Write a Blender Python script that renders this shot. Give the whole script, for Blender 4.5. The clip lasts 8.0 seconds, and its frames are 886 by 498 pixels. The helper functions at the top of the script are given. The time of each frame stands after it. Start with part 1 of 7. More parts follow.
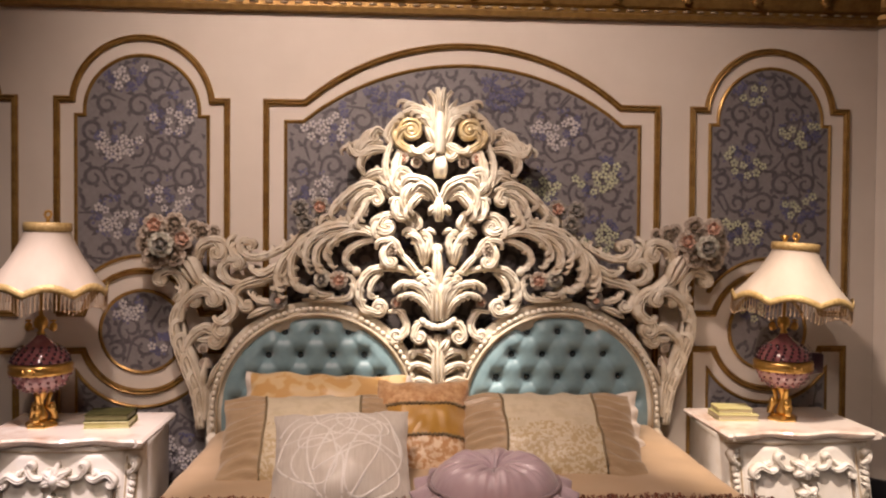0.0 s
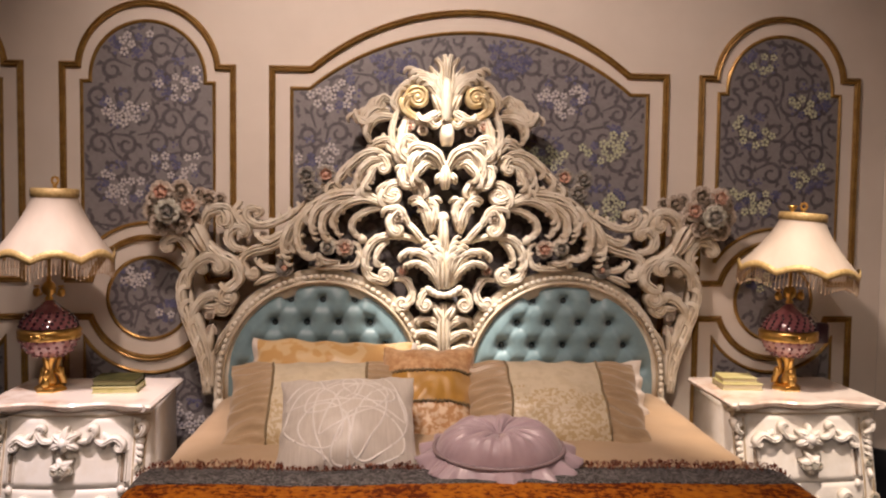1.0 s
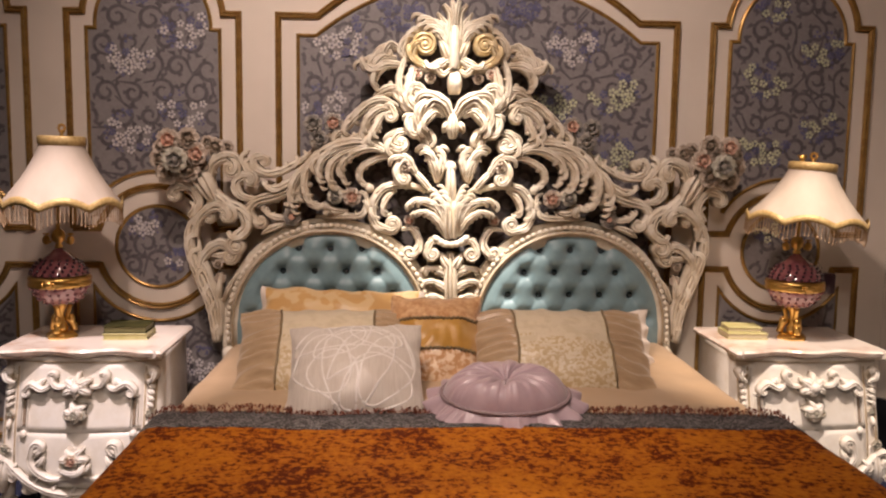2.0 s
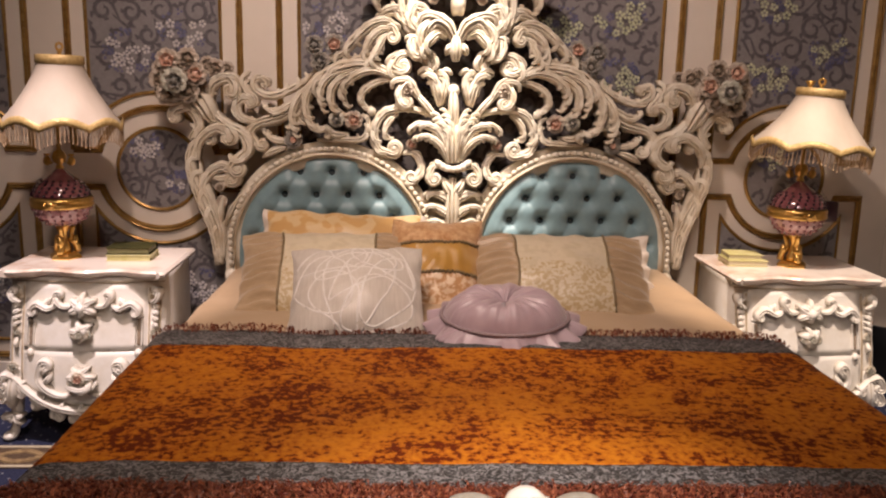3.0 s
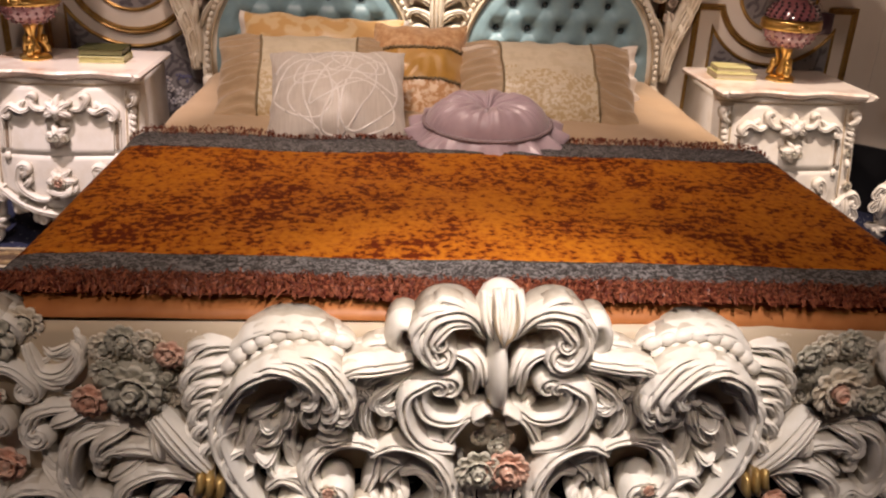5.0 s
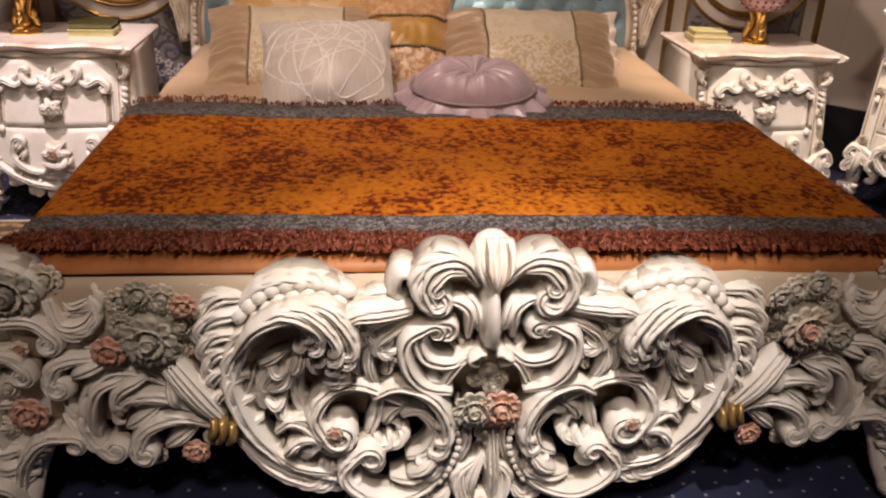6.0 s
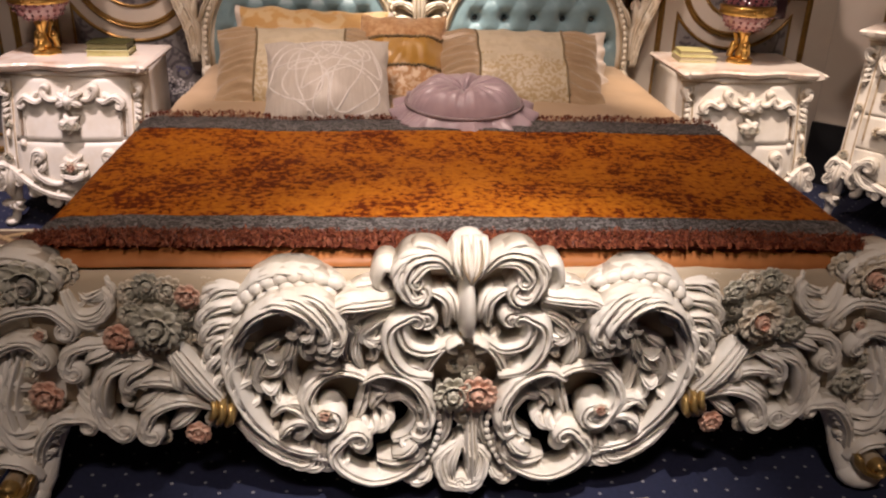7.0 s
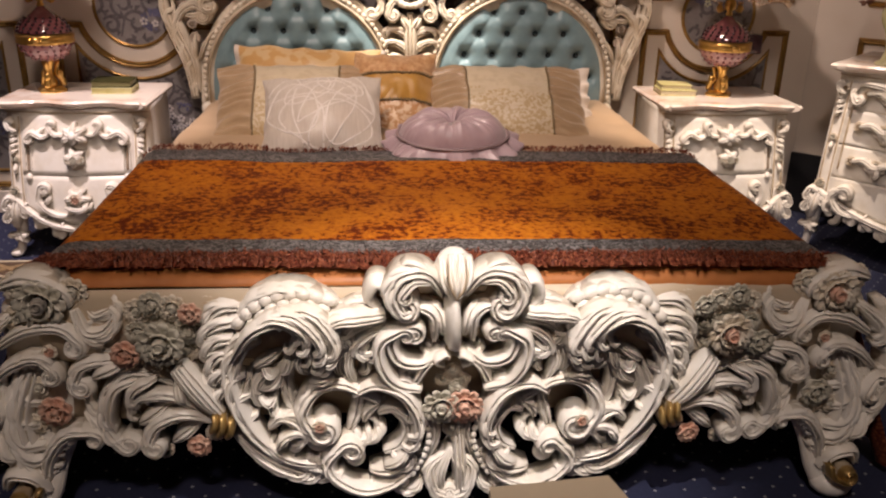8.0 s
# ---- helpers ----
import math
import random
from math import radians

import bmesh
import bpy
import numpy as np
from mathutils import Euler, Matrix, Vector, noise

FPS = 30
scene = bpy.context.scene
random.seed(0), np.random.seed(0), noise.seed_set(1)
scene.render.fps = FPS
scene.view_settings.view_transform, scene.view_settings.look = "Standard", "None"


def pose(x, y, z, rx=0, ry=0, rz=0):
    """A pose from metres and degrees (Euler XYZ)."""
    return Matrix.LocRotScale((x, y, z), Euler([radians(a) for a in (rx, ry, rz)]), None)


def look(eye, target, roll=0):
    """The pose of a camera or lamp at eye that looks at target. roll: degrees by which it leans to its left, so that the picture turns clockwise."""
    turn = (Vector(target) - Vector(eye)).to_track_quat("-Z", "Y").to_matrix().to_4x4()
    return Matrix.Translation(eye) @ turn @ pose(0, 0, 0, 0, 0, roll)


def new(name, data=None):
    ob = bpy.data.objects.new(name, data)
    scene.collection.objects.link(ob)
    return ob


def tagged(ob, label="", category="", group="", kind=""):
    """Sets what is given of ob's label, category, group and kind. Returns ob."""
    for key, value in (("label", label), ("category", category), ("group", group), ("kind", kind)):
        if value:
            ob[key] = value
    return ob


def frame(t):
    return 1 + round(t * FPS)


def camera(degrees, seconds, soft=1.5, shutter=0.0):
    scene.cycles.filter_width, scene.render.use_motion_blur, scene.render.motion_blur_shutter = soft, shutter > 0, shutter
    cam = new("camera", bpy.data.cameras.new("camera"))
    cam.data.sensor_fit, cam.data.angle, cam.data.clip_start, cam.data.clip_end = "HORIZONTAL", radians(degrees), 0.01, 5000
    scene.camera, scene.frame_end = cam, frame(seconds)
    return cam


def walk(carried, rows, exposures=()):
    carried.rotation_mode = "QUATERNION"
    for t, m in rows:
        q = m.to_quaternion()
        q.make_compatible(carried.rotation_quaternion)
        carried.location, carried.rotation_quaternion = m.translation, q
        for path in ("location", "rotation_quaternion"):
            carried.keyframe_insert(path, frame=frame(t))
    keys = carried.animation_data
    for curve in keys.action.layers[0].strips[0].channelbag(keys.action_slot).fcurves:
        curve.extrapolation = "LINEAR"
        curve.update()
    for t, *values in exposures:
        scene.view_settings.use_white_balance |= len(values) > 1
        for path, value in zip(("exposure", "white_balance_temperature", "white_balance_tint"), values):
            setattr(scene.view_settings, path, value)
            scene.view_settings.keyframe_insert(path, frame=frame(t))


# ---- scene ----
cam = camera(56.4, 8.0, soft=2.2)
PATH = [
    (0, (-0.205, -3.512, 1.377), (-0.067, -1.517, 1.336), 0.4),
    (0.5, (-0.204, -3.51, 1.371), (-0.07, -1.515, 1.299), 0.7),
    (1, (-0.207, -3.512, 1.364), (-0.082, -1.519, 1.254), 0.7),
    (1.5, (-0.212, -3.513, 1.356), (-0.096, -1.523, 1.201), 0.6),
    (3, (-0.203, -3.52, 1.322), (-0.099, -1.56, 0.935), 1.3),
    (3.5, (-0.199, -3.52, 1.313), (-0.073, -1.58, 0.845), 1.7),
    (4, (-0.195, -3.516, 1.298), (-0.066, -1.602, 0.733), 2.1),
    (4.5, (-0.186, -3.512, 1.283), (-0.059, -1.641, 0.587), 2.5),
    (4.7, (-0.185, -3.517, 1.276), (-0.052, -1.665, 0.533), 2.5),
    (5.8, (-0.225, -3.593, 1.282), (-0.041, -1.792, 0.432), 2.5),
    (6, (-0.223, -3.627, 1.281), (-0.035, -1.828, 0.429), 2.0),
    (6.5, (-0.213, -3.691, 1.288), (-0.023, -1.889, 0.44), 1.6),
    (7, (-0.172, -3.787, 1.3), (-0.014, -1.963, 0.494), 1.7),
    (7.5, (-0.157, -3.872, 1.305), (-0.006, -2.025, 0.554), 1.3),
    (8, (-0.16, -3.905, 1.31), (0.006, -2.048, 0.586), 1.3),
]
walk(cam, [(t, look(eye, target, roll)) for t, eye, target, roll in PATH])

# ---------------------------------------------------------------- light
world = bpy.data.worlds.new("showroom_dark")
scene.world = world
world.use_nodes = True
world.node_tree.nodes["Background"].inputs[0].default_value = (1.0, 0.86, 0.72, 1)
world.node_tree.nodes["Background"].inputs[1].default_value = 0.035


def spot(name, at, to, watts, degrees, colour=(1.0, 0.83, 0.66), blend=0.6, size=0.04):
    lamp = bpy.data.lights.new(name, "SPOT")
    lamp.energy, lamp.color, lamp.spot_size, lamp.spot_blend, lamp.shadow_soft_size = watts, (colour[0], 0.955 * colour[1], 0.95 * colour[2]), radians(degrees), blend, size
    ob = new(name, lamp)
    ob.matrix_world = look(at, to)
    return ob


spot("ceiling_spot_head", (-0.22, -1.15, 3.62), (0.02, -0.12, 1.02), 1020, 18, (1.0, 0.91, 0.80), 0.9, 0.03)
spot("ceiling_spot_night_a", (-1.44, -1.55, 3.62), (-1.38, -0.60, 0.25), 610, 26, (1.0, 0.84, 0.83), 0.6, 0.03)
spot("ceiling_spot_night_b", (1.10, -1.50, 3.62), (1.32, -0.58, 0.25), 640, 26, (1.0, 0.83, 0.70), 0.6, 0.03)
spot("ceiling_spot_bed", (-0.48, -2.1, 3.62), (-0.32, -1.50, 0.6), 100, 40, (1.0, 0.82, 0.66), 0.9, 0.04)
spot("ceiling_spot_foot", (0.05, -3.55, 3.62), (0.04, -2.36, 0.36), 640, 24, (1.0, 0.91, 0.85), 0.9, 0.03)
spot("ceiling_spot_wall", (-0.75, -2.2, 3.62), (0.08, 0.0, 1.35), 288, 85, (1.0, 0.80, 0.70), 1.0, 0.10)
# added wide fill that lifts the dim areas; no fixture belongs to it
spot("fill_spot_wide", (-0.4, -4.6, 3.62), (0.0, -1.8, 0.4), 262, 85, (1.0, 0.84, 0.74), 1.0, 0.20)

# ---------------------------------------------------------------- materials


def material(name, base, rough=0.5, metal=0.0, second=None, scale=8.0, detail=4.0, bump=0.0, bump_scale=60.0, sheen=0.0, coat=0.0,
             low=0.35, high=0.65, stretch=None, random_amount=0.0):
    m = bpy.data.materials.new(name)
    m.use_nodes = True
    nt = m.node_tree
    b = nt.nodes["Principled BSDF"]
    b.inputs["Roughness"].default_value, b.inputs["Metallic"].default_value = rough, metal
    b.inputs["Sheen Weight"].default_value, b.inputs["Coat Weight"].default_value = sheen, coat
    b.inputs["Base Color"].default_value = (*base, 1)
    co = nt.nodes.new("ShaderNodeTexCoord")
    mp = nt.nodes.new("ShaderNodeMapping")
    nt.links.new(co.outputs["Object"], mp.inputs[0])
    if stretch:
        mp.inputs["Scale"].default_value = stretch
    if second:
        n = nt.nodes.new("ShaderNodeTexNoise")
        n.inputs["Scale"].default_value, n.inputs["Detail"].default_value, n.inputs["Roughness"].default_value = scale, detail, 0.62
        r = nt.nodes.new("ShaderNodeValToRGB")
        r.color_ramp.elements[0].position, r.color_ramp.elements[0].color = low, (*base, 1)
        r.color_ramp.elements[1].position, r.color_ramp.elements[1].color = high, (*second, 1)
        nt.links.new(mp.outputs[0], n.inputs["Vector"])
        nt.links.new(n.outputs[0], r.inputs[0])
        nt.links.new(r.outputs[0], b.inputs["Base Color"])
    if bump:
        n2 = nt.nodes.new("ShaderNodeTexNoise")
        n2.inputs["Scale"].default_value, n2.inputs["Detail"].default_value = bump_scale, 3
        bp = nt.nodes.new("ShaderNodeBump")
        bp.inputs["Strength"].default_value, bp.inputs["Distance"].default_value = bump, 0.004
        nt.links.new(mp.outputs[0], n2.inputs["Vector"])
        nt.links.new(n2.outputs[0], bp.inputs["Height"])
        nt.links.new(bp.outputs[0], b.inputs["Normal"])
    return m


M = {}
M["wall"] = material("cream_wall_paint", (0.70, 0.62, 0.53), 0.55, second=(0.76, 0.68, 0.59), scale=2.5, bump=0.08, bump_scale=180)
M["gold_trim"] = material("aged_gold_paint", (0.42, 0.26, 0.08), 0.38, 0.55, second=(0.28, 0.16, 0.05), scale=30, bump=0.1)
M["wallpaper"] = material("grey_mauve_wallpaper", (0.225, 0.208, 0.208), 0.42, second=(0.265, 0.245, 0.245), scale=60, bump=0.12, bump_scale=300)
M["vine"] = material("printed_dark_vine", (0.090, 0.080, 0.088), 0.45, second=(0.14, 0.125, 0.135), scale=40)
M["blossom"] = material("printed_pale_blossom", (0.66, 0.62, 0.58), 0.4, second=(0.55, 0.52, 0.54), scale=45)
M["blossom_blue"] = material("printed_blue_blossom", (0.16, 0.16, 0.27), 0.4, second=(0.10, 0.10, 0.18), scale=45)
M["blossom_green"] = material("printed_greenish_blossom", (0.66, 0.67, 0.46), 0.4, second=(0.46, 0.48, 0.32), scale=45)
M["ivory"] = material("ivory_lacquer", (0.74, 0.68, 0.57), 0.42, second=(0.58, 0.49, 0.36), scale=16, low=0.42, high=0.68, bump=0.12, bump_scale=70, coat=0.1)
M["white"] = material("white_lacquer", (0.80, 0.77, 0.71), 0.40, second=(0.70, 0.65, 0.56), scale=12, low=0.42, high=0.7, bump=0.08, bump_scale=80, coat=0.12)
M["glaze"] = material("antique_gold_glaze", (0.36, 0.26, 0.15), 0.42, 0.05, second=(0.56, 0.47, 0.34), scale=22)
M["old_gold"] = material("pale_old_gold", (0.58, 0.43, 0.20), 0.38, 0.3, second=(0.66, 0.55, 0.36), scale=24)
M["patina"] = material("brown_patina", (0.20, 0.145, 0.10), 0.45, second=(0.40, 0.32, 0.24), scale=45)
# darker warm grey for the grooves and sides of the white carving
M["groove_grey"] = material("warm_grey_groove_tone", (0.52, 0.46, 0.37), 0.42, 0.0, second=(0.70, 0.66, 0.58), scale=26)
M["gilt"] = material("bright_gilt", (0.52, 0.36, 0.14), 0.34, 0.7, second=(0.34, 0.22, 0.08), scale=30)
M["pink"] = material("dusty_pink_paint", (0.60, 0.33, 0.24), 0.42, second=(0.68, 0.47, 0.36), scale=40)
M["sage"] = material("grey_green_paint", (0.40, 0.385, 0.31), 0.40, second=(0.62, 0.59, 0.50), scale=40)
M["rose_taupe"] = material("taupe_rose_paint", (0.40, 0.32, 0.25), 0.42, second=(0.60, 0.52, 0.43), scale=45)
M["slate"] = material("slate_patina", (0.19, 0.18, 0.17), 0.42, second=(0.40, 0.36, 0.30), scale=40)
M["teal"] = material("teal_satin", (0.165, 0.255, 0.28), 0.42, second=(0.195, 0.295, 0.32), scale=30, bump=0.08, bump_scale=200, sheen=0.4)
M["crystal"] = material("crystal_button", (0.03, 0.04, 0.045), 0.04, 0.0, coat=1.0)
M["sheet"] = material("tan_satin_sheet", (0.42, 0.29, 0.17), 0.42, second=(0.47, 0.33, 0.20), scale=6, bump=0.25, bump_scale=9, sheen=0.2)
M["rail_cloth"] = material("beige_bed_rail", (0.52, 0.43, 0.32), 0.5, second=(0.46, 0.37, 0.26), scale=5, bump=0.1)
M["velvet"] = material("crushed_orange_velvet", (0.45, 0.13, 0.010), 0.62, bump=0.4, bump_scale=45)
nt = M["velvet"].node_tree
co2, na, nb, mm, rp = (nt.nodes.new("ShaderNode" + k) for k in ("TexCoord", "TexNoise", "TexNoise", "Mix", "ValToRGB"))
for n_, sc, de, ro in ((na, 60.0, 6, 0.64), (nb, 5.5, 6, 0.66)):
    n_.inputs["Scale"].default_value, n_.inputs["Detail"].default_value, n_.inputs["Roughness"].default_value = sc, de, ro
    nt.links.new(co2.outputs["Object"], n_.inputs["Vector"])
mm.inputs[0].default_value = 0.37
nt.links.new(na.outputs[0], mm.inputs[2]), nt.links.new(nb.outputs[0], mm.inputs[3]), nt.links.new(mm.outputs[0], rp.inputs[0])
rp.color_ramp.elements[0].position, rp.color_ramp.elements[0].color = 0.456, (0.105, 0.014, 0.002, 1)
rp.color_ramp.elements[1].position, rp.color_ramp.elements[1].color = 0.58, (0.50, 0.168, 0.012, 1)
e_ = rp.color_ramp.elements.new(0.482)
e_.color = (0.34, 0.092, 0.008, 1)
nt.links.new(rp.outputs[0], nt.nodes["Principled BSDF"].inputs["Base Color"])
nt.nodes["Principled BSDF"].inputs["Specular IOR Level"].default_value = 0.08
M["border"] = material("grey_chenille_border", (0.034, 0.031, 0.030), 0.5, second=(0.24, 0.225, 0.225), scale=58, detail=2, low=0.47, high=0.60, bump=1.0, bump_scale=70)
for n_ in M["border"].node_tree.nodes:
    if n_.type == "TEX_NOISE":
        n_.inputs["Distortion"].default_value = 2.2
M["fringe"] = material("russet_fringe", (0.065, 0.010, 0.006), 0.38, second=(0.30, 0.10, 0.05), scale=120, low=0.42, high=0.66, sheen=0.0)
M["orange_cloth"] = material("orange_satin_hem", (0.42, 0.165, 0.055), 0.4, second=(0.32, 0.115, 0.035), scale=9, bump=0.2, bump_scale=20)
M["marble"] = material("cream_marble", (0.84, 0.76, 0.68), 0.16, second=(0.60, 0.42, 0.32), scale=6, detail=8, low=0.50, high=0.70, coat=0.4)
for k_ in ("border", "fringe", "orange_cloth"):
    M[k_].node_tree.nodes["Principled BSDF"].inputs["Specular IOR Level"].default_value = 0.2
M["carpet"] = material("navy_carpet", (0.008, 0.011, 0.035), 0.95, second=(0.012, 0.016, 0.05), scale=90, bump=0.5, bump_scale=300)
nt = M["carpet"].node_tree
vo, mp2, co2 = nt.nodes.new("ShaderNodeTexVoronoi"), nt.nodes.new("ShaderNodeMapping"), nt.nodes.new("ShaderNodeTexCoord")
vo.voronoi_dimensions, vo.inputs["Scale"].default_value, vo.inputs["Randomness"].default_value = "2D", 1 / 0.0545, 0.0
mp2.inputs["Rotation"].default_value = (0, 0, radians(45))
lt, mx = nt.nodes.new("ShaderNodeMath"), nt.nodes.new("ShaderNodeMix")
lt.operation, lt.inputs[1].default_value, mx.data_type = "LESS_THAN", 0.078, "RGBA"
mx.inputs[7].default_value = (0.22, 0.22, 0.24, 1)
nt.links.new(co2.outputs["Object"], mp2.inputs[0]), nt.links.new(mp2.outputs[0], vo.inputs["Vector"]), nt.links.new(vo.outputs["Distance"], lt.inputs[0])
old = nt.nodes["Principled BSDF"].inputs["Base Color"].links[0].from_socket
nt.links.new(old, mx.inputs[6]), nt.links.new(lt.outputs[0], mx.inputs[0]), nt.links.new(mx.outputs[2], nt.nodes["Principled BSDF"].inputs["Base Color"])
M["black"] = material("black_skirting", (0.012, 0.012, 0.014), 0.35, second=(0.02, 0.02, 0.022), scale=8)
M["shade"] = material("cream_silk_shade", (0.48, 0.405, 0.33), 0.7, second=(0.43, 0.36, 0.29), scale=9, stretch=(1, 1, 0.2), bump=0.06, bump_scale=220)
M["ruby"] = material("plum_cut_glass", (0.17, 0.050, 0.060), 0.12, second=(0.25, 0.095, 0.10), scale=20, coat=1.0)
M["rose_glass"] = material("pink_cut_glass", (0.46, 0.23, 0.23), 0.12, second=(0.34, 0.15, 0.155), scale=20, coat=1.0)
M["ruby_dark"] = material("dark_glass_dot", (0.035, 0.008, 0.02), 0.15, coat=1.0)
M["gold_metal"] = material("polished_gold_metal", (0.80, 0.53, 0.18), 0.34, 1.0, second=(0.65, 0.38, 0.10), scale=30)
M["bead"] = material("beige_glass_bead", (0.42, 0.28, 0.17), 0.3, second=(0.55, 0.40, 0.26), scale=60)
M["book_a"] = material("olive_book_cloth", (0.022, 0.022, 0.008), 0.75, second=(0.05, 0.046, 0.015), scale=20)
M["book_a"].node_tree.nodes["Principled BSDF"].inputs["Specular IOR Level"].default_value = 0.08
M["book_b"] = material("yellow_green_book", (0.46, 0.42, 0.16), 0.4, second=(0.56, 0.52, 0.26), scale=20)
M["dark"] = material("dark_burgundy_box", (0.035, 0.012, 0.018), 0.4)

# ---------------------------------------------------------------- mesh helpers


def thing(name, at, label, category, group="", turn=0):
    ob = new(name)
    ob.matrix_basis = pose(*at, 0, 0, turn)
    ob.empty_display_size = 0.05
    return tagged(ob, label, category, group)


def part(name, shape, mats, parent=None, label="", smooth=True):
    verts, faces = shape[0], shape[1]
    me = bpy.data.meshes.new(name)
    me.from_pydata([tuple(v) for v in verts], [], [tuple(f) for f in faces])
    for m in (mats if isinstance(mats, (list, tuple)) else [mats]):
        me.materials.append(M[m])
    if len(shape) > 2 and shape[2] is not None:
        me.polygons.foreach_set("material_index", np.array(shape[2], dtype=np.int32))
    me.polygons.foreach_set("use_smooth", np.full(len(me.polygons), smooth))
    bm = bmesh.new()
    bm.from_mesh(me)
    bmesh.ops.recalc_face_normals(bm, faces=bm.faces)
    bm.to_mesh(me)
    bm.free()
    ob = new(name, me)
    if parent:
        ob.parent = parent
    if label:
        ob["label"] = label
    return ob


def joined(shapes):
    vs, fs, ms, k = [], [], [], 0
    for s in shapes:
        vs.extend([tuple(v) for v in s[0]])
        fs.extend([tuple(i + k for i in f) for f in s[1]])
        ms.extend(s[2] if len(s) > 2 and s[2] is not None else [0] * len(s[1]))
        k = len(vs)
    return vs, fs, ms


def box(x0, x1, y0, y1, z0, z1, bevel=0.004):
    """A box with chamfered edges."""
    b = min(bevel, (x1 - x0) / 3, (y1 - y0) / 3, (z1 - z0) / 3)
    rings = []
    for z, i in ((z0, b), (z0 + b, 0), (z1 - b, 0), (z1, b)):
        a0, a1, c0, c1 = x0 + i, x1 - i, y0 + i, y1 - i
        rings.append([(a0 + b, c0, z), (a1 - b, c0, z), (a1, c0 + b, z), (a1, c1 - b, z), (a1 - b, c1, z), (a0 + b, c1, z), (a0, c1 - b, z), (a0, c0 + b, z)])
    return loft(rings)


def loft(rings, closed=True, caps=True):
    n = len(rings[0])
    vs = [v for r in rings for v in r]
    fs = []
    for i in range(len(rings) - 1):
        for j in range(n if closed else n - 1):
            k = (j + 1) % n
            fs.append((i * n + j, i * n + k, (i + 1) * n + k, (i + 1) * n + j))
    if caps and closed:
        fs.append(tuple(range(n)))
        fs.append(tuple(range((len(rings) - 1) * n, len(rings) * n)))
    return vs, fs


def turned(profile, seg=32, lobes=0, depth=0.0, centre=(0, 0, 0)):
    """A turned body from (radius, height) pairs, with optional lobes round it."""
    rings = []
    for r, z in profile:
        ring = []
        for j in range(seg):
            a = 2 * math.pi * j / seg
            q = r * (1 + depth * math.cos(lobes * a)) if lobes else r
            ring.append((centre[0] + q * math.cos(a), centre[1] + q * math.sin(a), centre[2] + z))
        rings.append(ring)
    return loft(rings)


def ball(c, r, sx=1.0, sy=1.0, sz=1.0, seg=12, rings=8):
    vs, fs = [], []
    for i in range(rings + 1):
        p = math.pi * i / rings
        for j in range(seg):
            a = 2 * math.pi * j / seg
            vs.append((c[0] + sx * r * math.sin(p) * math.cos(a), c[1] + sy * r * math.sin(p) * math.sin(a), c[2] + sz * r * math.cos(p)))
    for i in range(rings):
        for j in range(seg):
            k = (j + 1) % seg
            fs.append((i * seg + j, i * seg + k, (i + 1) * seg + k, (i + 1) * seg + j))
    return vs, fs


def spline(pts, n=28):
    """Evenly spaced points on a smooth curve through pts."""
    p = np.array(pts, dtype=float)
    if len(p) == 2:
        fine = p[0] + (p[1] - p[0]) * np.linspace(0, 1, 40)[:, None]
    else:
        q = np.vstack([2 * p[0] - p[1], p, 2 * p[-1] - p[-2]])
        out = []
        for i in range(1, len(q) - 2):
            t = np.linspace(0, 1, 24, endpoint=i == len(q) - 3)[:, None]
            out.append(0.5 * (2 * q[i] + (q[i + 1] - q[i - 1]) * t + (2 * q[i - 1] - 5 * q[i] + 4 * q[i + 1] - q[i + 2]) * t ** 2
                              + (3 * q[i] - q[i - 1] - 3 * q[i + 1] + q[i + 2]) * t ** 3))
        fine = np.vstack(out)
    s = np.concatenate([[0], np.cumsum(np.linalg.norm(np.diff(fine, axis=0), axis=1))])
    return np.stack([np.interp(np.linspace(0, s[-1], n), s, fine[:, k]) for k in range(fine.shape[1])], axis=1)


def bar(path, section, closed=False):
    """Sweeps a section of (out, forward) pairs along an (x, z) path on a wall that faces -y."""
    p = np.array(path, dtype=float)
    n = len(p)
    if closed:
        tan = np.roll(p, -1, 0) - np.roll(p, 1, 0)
        tan /= np.linalg.norm(tan, axis=1)[:, None]
        off = np.stack([-tan[:, 1], tan[:, 0]], 1)
    else:
        d = np.diff(p, axis=0)
        d /= np.linalg.norm(d, axis=1)[:, None]
        nn = np.stack([-d[:, 1], d[:, 0]], 1)
        off = np.zeros_like(p)
        off[0], off[-1] = nn[0], nn[-1]
        for i in range(1, n - 1):
            m = nn[i - 1] + nn[i]
            m /= np.linalg.norm(m)
            off[i] = m / max(0.45, float(m @ nn[i]))
    rings = [[(p[i][0] + off[i][0] * o, -f, p[i][1] + off[i][1] * o) for o, f in section] for i in range(n)]
    if closed:
        rings.append(rings[0])
    return loft(rings, True, not closed)


def slab(outline, y0, y1):
    """A flat plate with an (x, z) outline between y0 and y1."""
    return loft([[(x, y0, z) for x, z in outline], [(x, y1, z) for x, z in outline]])


def arc(cx, cz, r, a0, a1, n=32):
    return [(cx + r * math.cos(radians(a0 + (a1 - a0) * i / (n - 1))), cz + r * math.sin(radians(a0 + (a1 - a0) * i / (n - 1)))) for i in range(n)]


# ---------------------------------------------------------------- room
def plain(name, shape, mat, label):
    return tagged(part(name, shape, mat, None, "", False), label, "wall" if "wall" in name else name.split("_")[0], "", "structure")


